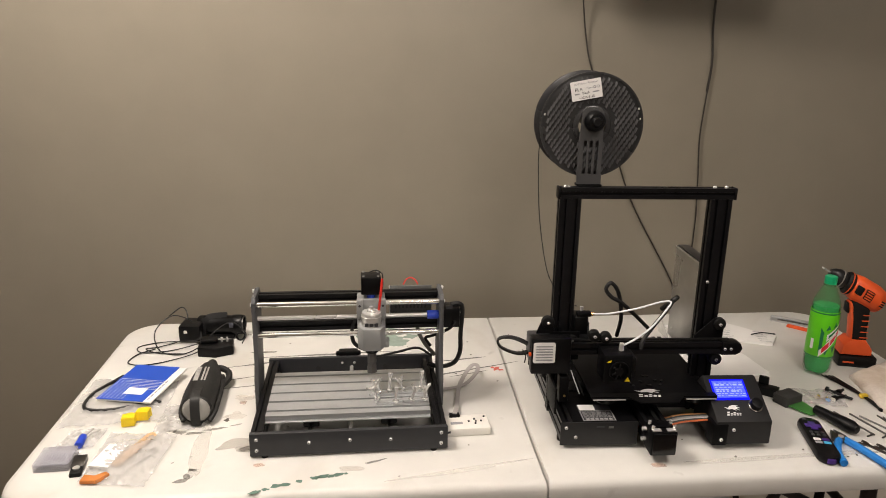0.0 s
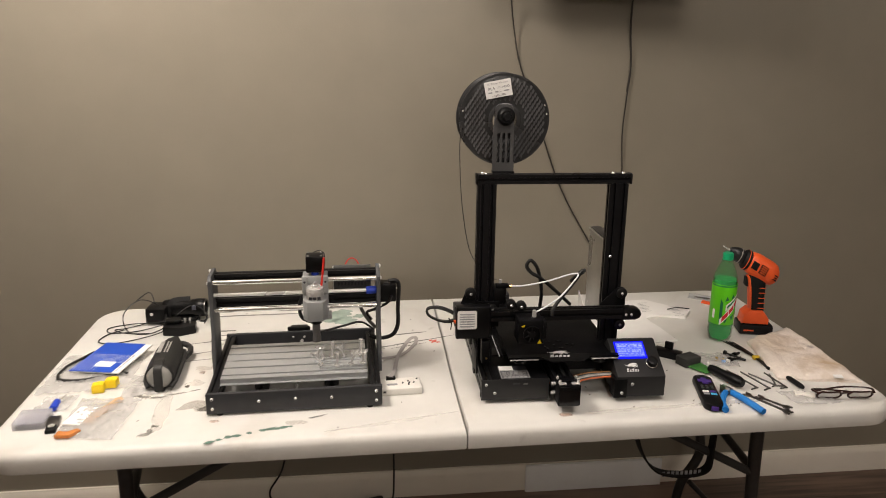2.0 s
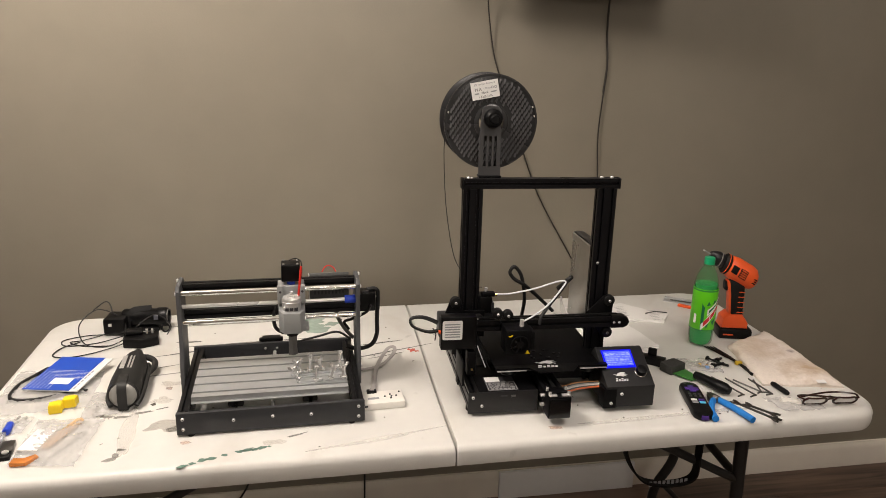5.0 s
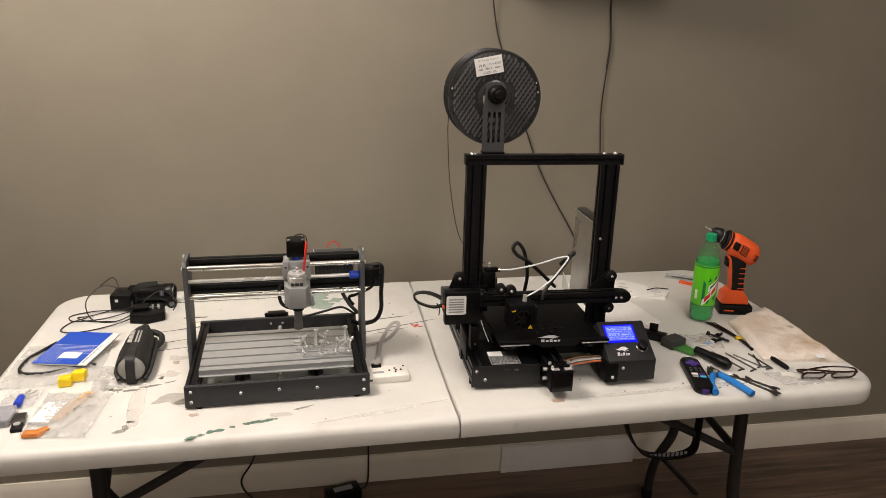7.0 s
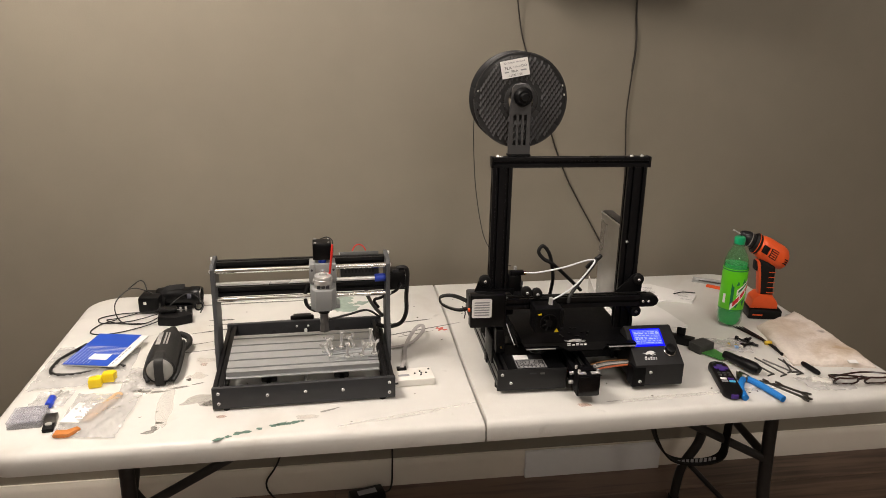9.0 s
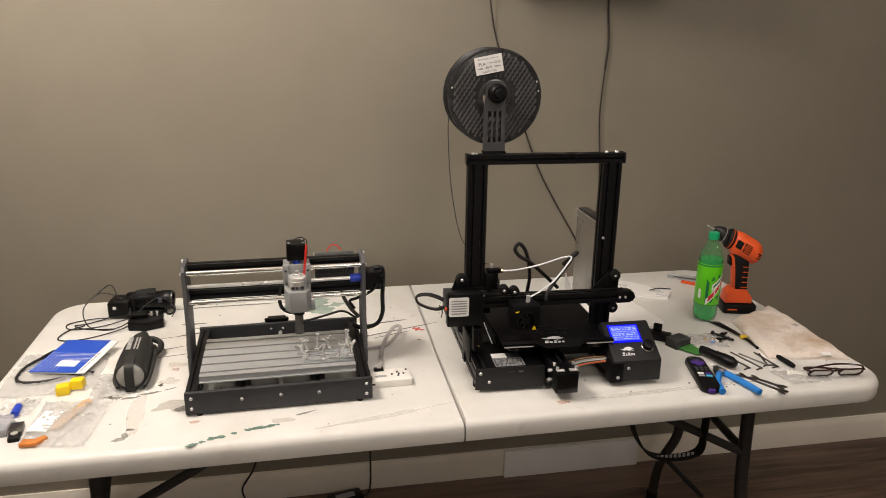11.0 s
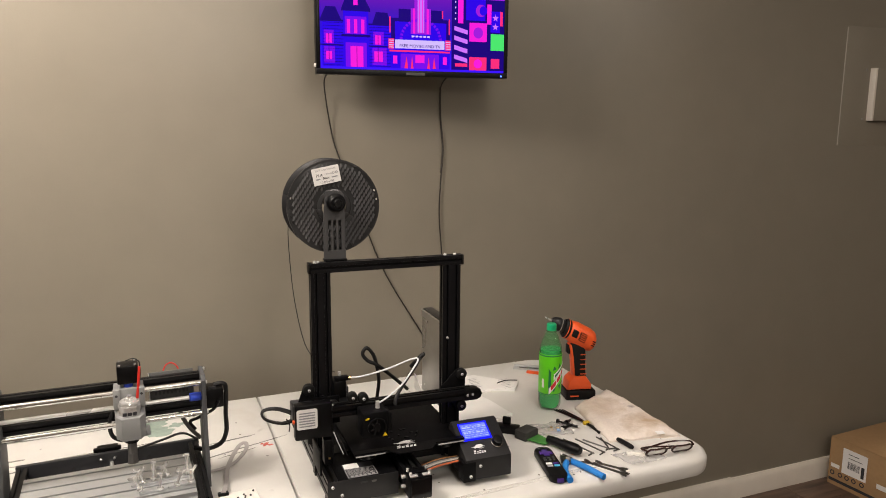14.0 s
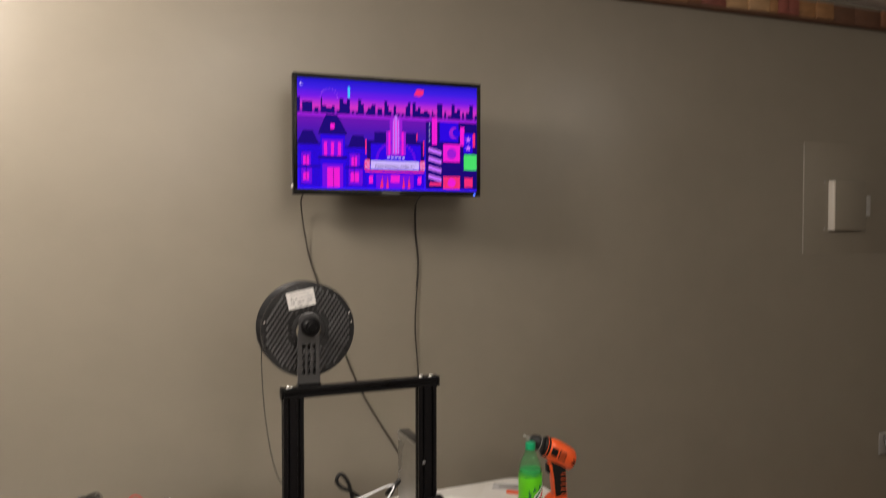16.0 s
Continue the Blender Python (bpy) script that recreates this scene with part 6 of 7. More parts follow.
part("title_label", box(-0.012, 0.030, -0.052, -0.026, 0.0012, 0.0016), PAPER, cvr, "white title label")
bm = bmesh.new()
for k in range(6):
    box(0.050, 0.053, -0.068 + k * 0.014, -0.058 + k * 0.014, 0.0003, 0.0005, bm=bm)
part("spine_print", bm, GREYINK, bk)
bag([(-0.497, 1.590), (-0.318, 1.575), (-0.312, 1.405), (-0.495, 1.388)], 0.005, 1.0, "clear plastic bag holding a coiled black cable")
solo("usb_cable", tube([(-0.440, 1.592, T + 0.007), (-0.452, 1.57, T + 0.006), (-0.476, 1.52, T + 0.004), (-0.472, 1.46, T + 0.004), (-0.43, 1.447, T + 0.004), (-0.38, 1.462, T + 0.004), (-0.35, 1.48, T + 0.004), (-0.33, 1.475, T + 0.004)], 0.0042, 8), CABLE, Matrix(), "black USB cable coiled inside a bag", "cable")
solo("cable_plug", box(-0.022, 0.022, -0.007, 0.007, 0, 0.010, 0.002), PLASTIC, pose(-0.435, 1.582, T + 0.001, 0, 0, 55), "black cable plug inside a bag", "plug")
for x, y, z, turn in ((-0.366, 1.398, 0.0, 15), (-0.344, 1.416, 0.002, 5)):
    yb = thing("yellow_connector", pose(x, y, T + z, 0, 0, turn) @ Matrix.Scale(0.84, 4), "bright yellow moulded plastic connector", "connector", "yellow connectors")
    part("body", prism([(-0.016, -0.012), (0.012, -0.014), (0.016, 0.008), (0.006, 0.014), (-0.014, 0.010)], 0.024, "z", 0.0, bev=0.004), YELLOW, yb)
# small parts at the front corner
cc = thing("clear_parts_case", pose(-0.446, 1.272, T, 0, 0, 4) @ Matrix.Scale(0.82, 4), "small clear plastic parts case with a hinged lid", "parts case")
part("tray", box(-0.037, 0.033, -0.036, 0.034, 0.0, 0.014, 0.002), CLEARBOX, cc)
part("lid", box(-0.037, 0.033, -0.036, 0.034, 0.0142, 0.019, 0.0015), CLEARBOX, cc)
part("hinge", box(-0.028, 0.028, 0.034, 0.038, 0.008, 0.017, 0.001), CLEARBOX, cc)
for k in range(9):
    part("cutter_bit", cyl((-0.026 + k * 0.0065, 0.02, 0.008), (-0.026 + k * 0.0065, -0.015, 0.008), 0.0014, seg=8), STEEL, cc)
us = thing("usb_stick", pose(-0.404, 1.252, T, 0, 0, 10), "black USB stick with a swivel metal cap", "USB stick")
part("body", box(-0.0095, 0.0095, -0.028, 0.028, 0, 0.008, 0.002), PLASTIC, us)
part("swivel_cap", box(-0.0105, 0.0105, -0.008, 0.029, -0.0002, 0.0095, 0.001), DARKSTEEL, us)
part("pivot", cyl((0, -0.012, 0.008), (0, -0.012, 0.0100), 0.006, seg=20), STEEL, us)
bag([(-0.462, 1.372), (-0.398, 1.378), (-0.402, 1.318), (-0.468, 1.312)], 0.005, 2.0, "small clear plastic bag with a blue bit inside")
bb = thing("blue_bit", pose(-0.428, 1.330, T + 0.001, 0, 0, 4), "short blue plastic bit with a steel shank", "tool bit")
part("sleeve", cyl((0, -0.018, 0.007), (0, 0.014, 0.007), 0.007, seg=18, bev=0.002), BLUE, bb)
part("shank", cyl((0, 0.014, 0.007), (0.008, 0.042, 0.006), 0.0025, seg=10), STEEL, bb)
part("shank", cyl((0.004, 0.014, 0.007), (0.022, 0.038, 0.006), 0.0022, seg=10), STEEL, bb)
bag([(-0.388, 1.365), (-0.264, 1.352), (-0.276, 1.188), (-0.388, 1.205)], 0.008, 3.0, "clear plastic bag with small tools inside")
solo("folded_note", box(-0.018, 0.018, -0.036, 0.036, 0, 0.005, 0.001), PAPER, pose(-0.362, 1.278, T + 0.004, 0, 0, -10), "folded white paper inside a clear bag", "paper")
solo("wooden_stick", prism(rounded(-0.009, 0.009, -0.055, 0.055, 0.008), 0.004, "z", 0), mat("pale_wood", (0.55, 0.36, 0.19), 0.6, var=0.12, scale=60, grain=(6, 1, 1)), pose(-0.325, 1.302, T + 0.003, 0, 0, -20), "flat pale wooden stick inside a clear bag", "stick")
solo("orange_clip", prism([(-0.022, -0.008), (0.004, -0.013), (0.022, 0.004), (0.016, 0.012), (0.0, 0.004), (-0.018, 0.010)], 0.008, "z", 0, bev=0.002), mat("amber_plastic", (0.70, 0.22, 0.02), 0.2, var=0.2, alpha=0.7), pose(-0.362, 1.212, T + 0.002, 0, 0, 10), "small orange plastic clip inside a clear bag", "clip")
sp = thing("small_spanner", pose(-0.312, 1.262, T + 0.002, 0, 0, -28), "thin grey steel spanner inside a clear bag", "spanner")
part("shaft", box(-0.006, 0.006, -0.045, 0.045, 0, 0.003, 0.001), STEEL, sp)
part("jaw", prism([(-0.012, -0.06), (-0.004, -0.06), (-0.004, -0.05), (0.004, -0.05), (0.004, -0.06), (0.012, -0.06), (0.012, -0.044), (-0.012, -0.044)], 0.003, "z", 0), STEEL, sp)
bag([(-0.315, 1.47), (-0.262, 1.46), (-0.236, 1.372), (-0.312, 1.352)], 0.003, 4.0, "empty crumpled clear plastic bag under the hand tool")

# offline controller with grey ribbon cable
oc = thing("offline_controller", pose(0.274, 1.348, T, 0, 0, 3), "white plastic hand controller with small black buttons", "controller")
part("case", box(-0.043, 0.043, -0.027, 0.027, 0, 0.016, 0.003), WHITE, oc)
part("socket", box(-0.030, -0.010, 0.016, 0.028, 0.012, 0.021, 0.001), PLASTIC, oc, "black ribbon socket")
part("display_window", box(-0.031, -0.008, -0.010, -0.002, 0.0162, 0.0166), GREYINK, oc)
for x, y in ((0.004, -0.002), (0.016, -0.010), (0.016, 0.006), (0.028, -0.002), (0.018, -0.002), (0.036, 0.014)):
    part("button", cyl((x, y, 0.016), (x, y, 0.0182), 0.0019, seg=10), INK, oc)
part("port", box(-0.040, -0.034, -0.0278, -0.0265, 0.008, 0.012), INK, oc)
RIB = mat("grey_ribbon", (0.33, 0.31, 0.30), 0.5, var=0.1, scale=300)
part("ribbon_cable", tube([(-0.020, 0.020, 0.022), (-0.012, 0.05, 0.016), (-0.004, 0.09, 0.006), (0.012, 0.16, 0.010), (0.045, 0.225, 0.020), (0.062, 0.23, 0.022), (0.055, 0.20, 0.018), (0.02, 0.165, 0.008), (-0.03, 0.155, 0.006), (-0.06, 0.155, 0.012)], 0.006, flat=(0.009, 0.0014)), RIB, oc, "grey ribbon cable folded in a loop")

# ---- right half: bottle, drill, towel, hand tools ----
bt = thing("soda_bottle", pose(1.099, 1.556, T) @ Matrix.Diagonal((0.83, 0.83, 0.985, 1)), "clear green soda bottle with a bright green label", "bottle")
GREENPET = mat("green_pet", (0.02, 0.32, 0.08), 0.05, var=0.0, alpha=0.27, spec=1.0)
LIME = mat("lime_label", (0.12, 0.60, 0.012), 0.34, var=0.05)
R = 0.0365
body_prof = [(0.0, 0.008), (0.018, 0.002), (0.030, 0.004), (0.0355, 0.014), (R, 0.03), (R - 0.001, 0.042), (R - 0.002, 0.046), (R - 0.002, 0.157), (R - 0.0005, 0.162), (0.0335, 0.174), (0.027, 0.191), (0.019, 0.205), (0.0145, 0.211), (0.0135, 0.216)]
bm = lathe(body_prof, 40)
for v in bm.verts:
    if v.co.z < 0.03:
        a = math.atan2(v.co.y, v.co.x)
        k = (0.03 - v.co.z) / 0.03
        v.co.xy *= 1 - 0.10 * k * (0.5 + 0.5 * math.cos(5 * a))
        v.co.z += 0.006 * k * (0.5 + 0.5 * math.cos(5 * a)) if v.co.z < 0.012 else 0
shell = part("bottle_shell", bm, GREENPET, bt)
part("drink", lathe([(0.0, 0.010), (0.026, 0.008), (0.0325, 0.020), (R - 0.003, 0.045), (R - 0.004, 0.160), (0.0318, 0.166), (0.0, 0.166)], 36), mat("green_drink", (0.09, 0.66, 0.19), 0.12, var=0.10, alpha=0.62), bt, "pale green drink inside")
lb = part("label", lathe([(R - 0.0012, 0.046), (R - 0.0004, 0.048), (R - 0.0004, 0.154), (R - 0.0012, 0.156)], 40), LIME, bt, "bright green wrap label with an angular emblem")


def wrap(pts, dr=0.0006):
    """A flat shape (arc metres, height) bent round the label, facing the room at angle -100 degrees."""
    bm = bmesh.new()
    vs = []
    for s, z in pts:
        a = radians(-100) + s / R
        vs.append(bm.verts.new(((R + dr) * math.cos(a), (R + dr) * math.sin(a), z)))
    bm.faces.new(vs)
    bmesh.ops.triangulate(bm, faces=bm.faces[:])
    return bm


def wrap_grid(s0, s1, fz0, fz1, dr, n=8):
    bm = bmesh.new()
    prev = None
    for k in range(n + 1):
        s = s0 + (s1 - s0) * k / n
        a = radians(-100) + s / R
        cur = [bm.verts.new(((R + dr) * math.cos(a), (R + dr) * math.sin(a), f(s))) for f in (fz0, fz1)]
        if prev:
            bm.faces.new((prev[0], cur[0], cur[1], prev[1]))
        prev = cur
    return bm


DKGREEN = mat("dark_green_print", (0.005, 0.16, 0.06), 0.4, var=0.1)
REDPRINT = mat("red_print", (0.62, 0.02, 0.03), 0.4, var=0.05)
part("emblem_field", wrap_grid(-0.018, 0.040, lambda s: 0.054 + 0.30 * s + 0.016 * abs(math.sin(150 * s)), lambda s: 0.128 + 0.30 * s - 0.014 * abs(math.sin(170 * s)), 0.0004, 30), DKGREEN, lb, "dark green angular field")
part("emblem_green", wrap_grid(-0.010, 0.036, lambda s: 0.066 + 0.5 * s, lambda s: 0.116 + 0.30 * s, 0.0007), LIME, lb)
part("emblem_white", wrap_grid(-0.016, 0.040, lambda s: 0.066 + 1.05 * s, lambda s: 0.086 + 1.0 * s + 0.004 * math.sin(120 * s), 0.0010, 14), PAPER, lb, "white slanted emblem block")
part("emblem_white", wrap_grid(-0.002, 0.040, lambda s: 0.090 + 0.9 * s, lambda s: 0.106 + 0.72 * s, 0.0010), PAPER, lb)
part("emblem_shadow", wrap_grid(0.002, 0.040, lambda s: 0.0935 + 0.88 * s, lambda s: 0.1015 + 0.74 * s, 0.0013), DKGREEN, lb)
part("emblem_red", wrap_grid(-0.010, 0.038, lambda s: 0.0695 + 1.05 * s, lambda s: 0.083 + 1.0 * s, 0.0013), REDPRINT, lb, "red emblem block")
for s0 in (0.006, 0.022):
    part("emblem_gap", wrap_grid(s0, s0 + 0.0022, lambda s: 0.0695 + 1.05 * s, lambda s: 0.083 + 1.0 * s, 0.0016), PAPER, lb)
part("fact_panel", wrap_grid(-0.040, -0.032, lambda s: 0.066, lambda s: 0.090, 0.0006), PAPER, lb, "small white text panel")
part("label_rim", lathe([(R - 0.0002, 0.047), (R + 0.0001, 0.0485), (R - 0.0002, 0.050)], 40), DKGREEN, lb)
part("label_rim", lathe([(R - 0.0002, 0.151), (R + 0.0001, 0.1525), (R - 0.0002, 0.154)], 40), DKGREEN, lb)
CAPG = mat("green_cap", (0.01, 0.36, 0.15), 0.4, var=0.05)
bm = bmesh.new()
n = 48
rows = []
for r, z in ((0.0, 0.234), (0.0130, 0.234), (0.0148, 0.2325), (0.0150, 0.219), (0.0150, 0.2165), (0.0140, 0.2165)):
    rows.append([bm.verts.new(((r + (0.0005 if 0.2175 < z < 0.233 and k % 2 else 0)) * math.cos(2 * math.pi * k / n), (r + (0.0005 if 0.2175 < z < 0.233 and k % 2 else 0)) * math.sin(2 * math.pi * k / n), z)) for k in range(n)])
for a, b in zip(rows, rows[1:]):
    for k in range(n):
        bm.faces.new((a[k], a[(k + 1) % n], b[(k + 1) % n], b[k]))
bmesh.ops.remove_doubles(bm, verts=bm.verts, dist=1e-5)
part("cap", bm, CAPG, bt, "green ribbed screw cap")
part("neck_ring", lathe([(0.0135, 0.212), (0.0165, 0.2125), (0.0165, 0.2145), (0.0135, 0.215)], 28), GREENPET, bt)

dr = thing("cordless_drill", pose(1.212, 1.600, T, 0, 0, -14) @ Matrix.Diagonal((0.84, 0.86, 1.05, 1)), "orange and black cordless drill standing on its battery", "drill")
part("battery", box(-0.046, 0.054, -0.034, 0.040, 0, 0.026, 0.006), PLASTIC, dr, "black slide battery")
part("battery_trim", box(-0.034, -0.004, -0.0348, -0.030, 0.010, 0.014, 0.001), ORANGE, dr)
part("foot", prism([(-0.040, 0.0265), (0.040, 0.0265), (0.040, 0.040), (0.032, 0.050), (0.020, 0.062), (-0.020, 0.062), (-0.036, 0.050)], 0.060, "y", -0.028, bev=0.006), ORANGE, dr, "orange foot of the drill")
grip = part("grip", prism([(-0.018, 0.050), (0.024, 0.050), (0.020, 0.085), (0.020, 0.110), (0.012, 0.146), (-0.036, 0.146), (-0.026, 0.110), (-0.022, 0.080)], 0.034, "y", -0.017, bev=0.008), ORANGE, dr)
part("rubber_grip", prism([(-0.014, 0.052), (0.025, 0.054), (0.021, 0.085), (0.021, 0.112), (0.018, 0.150), (-0.030, 0.150), (-0.021, 0.110), (-0.017, 0.08)], 0.038, "y", -0.019, bev=0.006), RUBBER, dr, "black ribbed rubber grip")
for k in range(5):
    part("grip_rib", box(0.002, 0.024 - k * 0.001, -0.0205, -0.018, 0.066 + k * 0.013, 0.0682 + k * 0.013, 0.0006), ORANGE, grip)
part("trigger", prism([(-0.040, 0.122), (-0.030, 0.118), (-0.026, 0.142), (-0.040, 0.144)], 0.020, "y", -0.010, bev=0.002), RUBBER, dr)
tilt = pose(0.002, 0, 0.166, 0, 24, 0) @ Matrix.Scale(0.91, 4)
hd = lathe([(0, 0.060), (0.020, 0.058), (0.030, 0.048), (0.0335, 0.03), (0.0335, -0.02), (0.030, -0.040), (0.026, -0.044), (0, -0.044)], 32, m=tilt @ pose(0, 0, 0, 0, 90, 0))
head = part("motor_housing", hd, ORANGE, dr, "rounded orange motor housing")
bm = box(-0.012, 0.014, -0.0345, -0.030, -0.012, 0.014, 0.002, m=tilt)
part("vent", bm, RUBBER, head)
bm = bmesh.new()
for k in range(4):
    box(-0.009, 0.011, -0.0352, -0.034, -0.009 + k * 0.006, -0.006 + k * 0.006, bm=bm, m=tilt)
part("vent_slot", bm, ORANGE, head)
bm = bmesh.new()
for k in range(3):
    box(0.034, 0.052, -0.031 + k * 0.0, -0.020, -0.008 + k * 0.006, -0.005 + k * 0.006, bm=bm, m=tilt)
part("rear_slot", bm, RUBBER, head)
part("maker_plate", box(-0.040, -0.018, -0.0345, -0.031, -0.010, 0.012, 0.002, m=tilt), RUBBER, head)
part("clutch_collar", lathe([(0.025, -0.044), (0.0285, -0.047), (0.0285, -0.058), (0.024, -0.064), (0, -0.064)], 32, m=tilt @ pose(0, 0, 0, 0, 90, 0)), RUBBER, dr)
part("collar_ring", lathe([(0.0265, -0.0525), (0.0292, -0.053), (0.0292, -0.0555), (0.0265, -0.056)], 32, m=tilt @ pose(0, 0, 0, 0, 90, 0)), ORANGE, dr)
part("chuck_ring", lathe([(0.0200, -0.0765), (0.0216, -0.077), (0.0216, -0.080), (0.0200, -0.0805)], 28, m=tilt @ pose(0, 0, 0, 0, 90, 0)), mat("chuck_grey", (0.30, 0.28, 0.26), 0.4, 0.4), dr)
part("chuck", lathe([(0.019, -0.064), (0.0208, -0.067), (0.0208, -0.088), (0.0150, -0.104), (0.0085, -0.114), (0, -0.114)], 24, m=tilt @ pose(0, 0, 0, 0, 90, 0)), mat("chuck_black", (0.02, 0.02, 0.021), 0.35, 0.3, var=0.2), dr, "dark keyless chuck")
bm = bmesh.new()
for v0, v1, r in ((-0.113, -0.140, 0.0026),):
    cyl((v0, 0, 0), (v1, 0, 0), r, 0.0018, 8, bm)
bmesh.ops.transform(bm, matrix=tilt, verts=bm.verts)
part("driver_bit", bm, STEEL, dr)

tw = [(1.158, 1.522), (1.312, 1.603), (1.302, 1.285), (1.122, 1.318)]
solo("hand_towel", sheet([(x - 1.222, y - 1.432) for x, y in tw], 60, lambda u, v: 0.012 * (1 - (2 * u - 1) ** 10) * (1 - (2 * v - 1) ** 14) + 0.002 * math.sin(7 * u + 3 * v), 0.0045, 7.0, 0.004), CLOTH, pose(1.222, 1.432, T), "stained off-white terry towel folded flat", "towel")
solo("care_tag", box(-0.010, 0.010, -0.006, 0.006, 0.0, 0.0012), PAPER, pose(1.250, 1.296, T + 0.013, 10, 0, -8), "small white sewn tag at the towel edge", "tag")

# papers at the back
for name, corners, z, lab in (("instruction_sheet", [(0.842, 1.845), (1.02, 1.86), (1.105, 1.75), (0.93, 1.70)], 0.0006, "white printed instruction sheet"),
                              ("instruction_sheet", [(0.80, 1.74), (0.965, 1.73), (0.985, 1.545), (0.84, 1.53)], 0.0022, "white blank folded paper sheet"),
                              ("instruction_sheet", [(1.02, 1.79), (1.115, 1.755), (1.075, 1.70), (0.99, 1.73)], 0.0035, "small white printed slip")):
    cx, cy = sum(p[0] for p in corners) / 4, sum(p[1] for p in corners) / 4
    s = tagged(new(name), lab, "paper", "papers on the table")
    s.matrix_basis = pose(cx, cy, T)
    part("page", sheet([(x - cx, y - cy) for x, y in corners], 8, lambda u, v: 0.0008 + 0.004 * v * v * u, 0.0005, z * 900, z), PAPER, s)
    if "printed" in lab:
        bm = bmesh.new()
        for k in range(7):
            tmp = box(-0.012, 0.018 - 0.004 * (k % 3), -0.0005, 0.0005, 0, 0.0003)
            merge(bm, tmp, pose(0.02 - 0.006 * k * 0.3, 0.03 - 0.011 * k, z + 0.0052, 0, 0, 6))
        part("print_bars", bm, GREYINK, s)
solo("pencil_lead", tube([(1.045, 1.752, T + 0.010), (1.075, 1.757, T + 0.012), (1.11, 1.754, T + 0.009)], 0.0016, 6), CABLE, Matrix(), "thin black wire offcut on the papers", "wire")
# ruler and orange handle
rl = thing("steel_square", pose(1.205, 1.852, T, 0, 0, -34), "bright aluminium square lying at the table edge", "ruler")
part("blade", box(-0.048, 0.078, -0.016, 0.016, 0, 0.003, 0.0006), ALU, rl)
part("rim", box(-0.048, 0.078, 0.012, 0.017, 0.003, 0.007, 0.0006), SHEET, rl)
part("slot", box(-0.03, 0.06, -0.007, 0.004, 0.0031, 0.0034), DARKSTEEL, rl)
solo("orange_pencil", box(-0.045, 0.045, -0.006, 0.006, 0, 0.007, 0.0015), ORANGE, pose(1.213, 1.792, T, 0, 0, -44), "flat orange carpenter's pencil", "pencil")
# card reader plug by the display
pl = thing("plug_adapter", pose(0.925, 1.462, T, 0, 0, -40), "small black plug adapter with a wire ring", "adapter")
part("body", box(-0.034, 0.030, -0.013, 0.013, 0, 0.018, 0.002), PLASTIC, pl)
part("tab", box(-0.012, 0.008, 0.002, 0.011, 0.018, 0.036, 0.002), PLASTIC, pl)
part("ring", lathe([(0.008, 0), (0.0088, 0.0008), (0.0096, 0), (0.0088, -0.0008), (0.008, 0)], 20, m=pose(0.036, 0, 0.004)), STEEL, pl)
bag([(0.985, 1.478), (1.085, 1.452), (1.070, 1.388), (0.975, 1.408)], 0.003, 6.0, "small clear bag with brass nozzles")
for k, (x, y, c) in enumerate(((1.032, 1.432, BRASS), (1.044, 1.424, BRASS), (1.040, 1.413, mat("pale_blue_part", (0.25, 0.42, 0.72), 0.4)), (1.054, 1.416, WHITE))):
    solo("brass_nozzle" if k < 2 else "tube_clip", cyl((0, 0, 0), (0, 0, 0.007), 0.0055, 0.003 if k < 2 else 0.005, 6), c, pose(x, y, T + 0.001), "small brass nozzle in a bag" if k < 2 else "tiny plastic tube clip in a bag", "nozzle" if k < 2 else "clip", "spare parts in the bag")
# scraper
sc = thing("paint_scraper", pose(0.968, 1.394, T, 0, 0, 0), "black-handled scraper with a green blade", "scraper")
d = math.degrees(math.atan2(1.267 - 1.40, 1.012 - 0.958))
sc.matrix_basis = pose(0.968, 1.392, T, 0, 0, d) @ Matrix.Scale(0.92, 4)
part("blade", prism([(-0.030, -0.026), (0.038, -0.014), (0.038, 0.014), (-0.030, 0.026)], 0.0025, "z", 0.004), mat("green_blade", (0.06, 0.22, 0.05), 0.4, 0.2, var=0.1), sc, "green painted blade")
part("sponge_edge", box(-0.050, -0.012, -0.030, 0.022, 0.0, 0.024, 0.003), mat("grey_foam", (0.04, 0.04, 0.037), 0.9, var=0.35, scale=300, bump=0.8, bump_scale=400), sc, "dark grey abrasive sponge")
part("handle", lathe([(0, 0.034), (0.009, 0.036), (0.0105, 0.05), (0.011, 0.075), (0.0138, 0.10), (0.0138, 0.122), (0.009, 0.134), (0, 0.136)], 24, m=pose(0, 0, 0.0165, 0, 90, 0)), PLASTIC, sc, "rounded black handle")
# remote control
rc = thing("remote_control", pose(0.925, 1.258, T, 0, 0, -14), "slim black remote control with a purple direction pad", "remote control")
part("case", prism(rounded(-0.0205, 0.0205, -0.074, 0.074, 0.0195, 9), 0.017, "z", 0, bev=0.005), PLASTIC, rc)
PURPLE = mat("purple_button", (0.06, 0.025, 0.20), 0.4, var=0.05)
part("direction_pad", prism([(-0.006, 0.022), (0.006, 0.022), (0.006, 0.030), (0.014, 0.030), (0.014, 0.042), (0.006, 0.042), (0.006, 0.050), (-0.006, 0.050), (-0.006, 0.042), (-0.014, 0.042), (-0.014, 0.030), (-0.006, 0.030)], 0.0025, "z", 0.0172, bev=0.0006), PURPLE, rc, "purple direction pad")
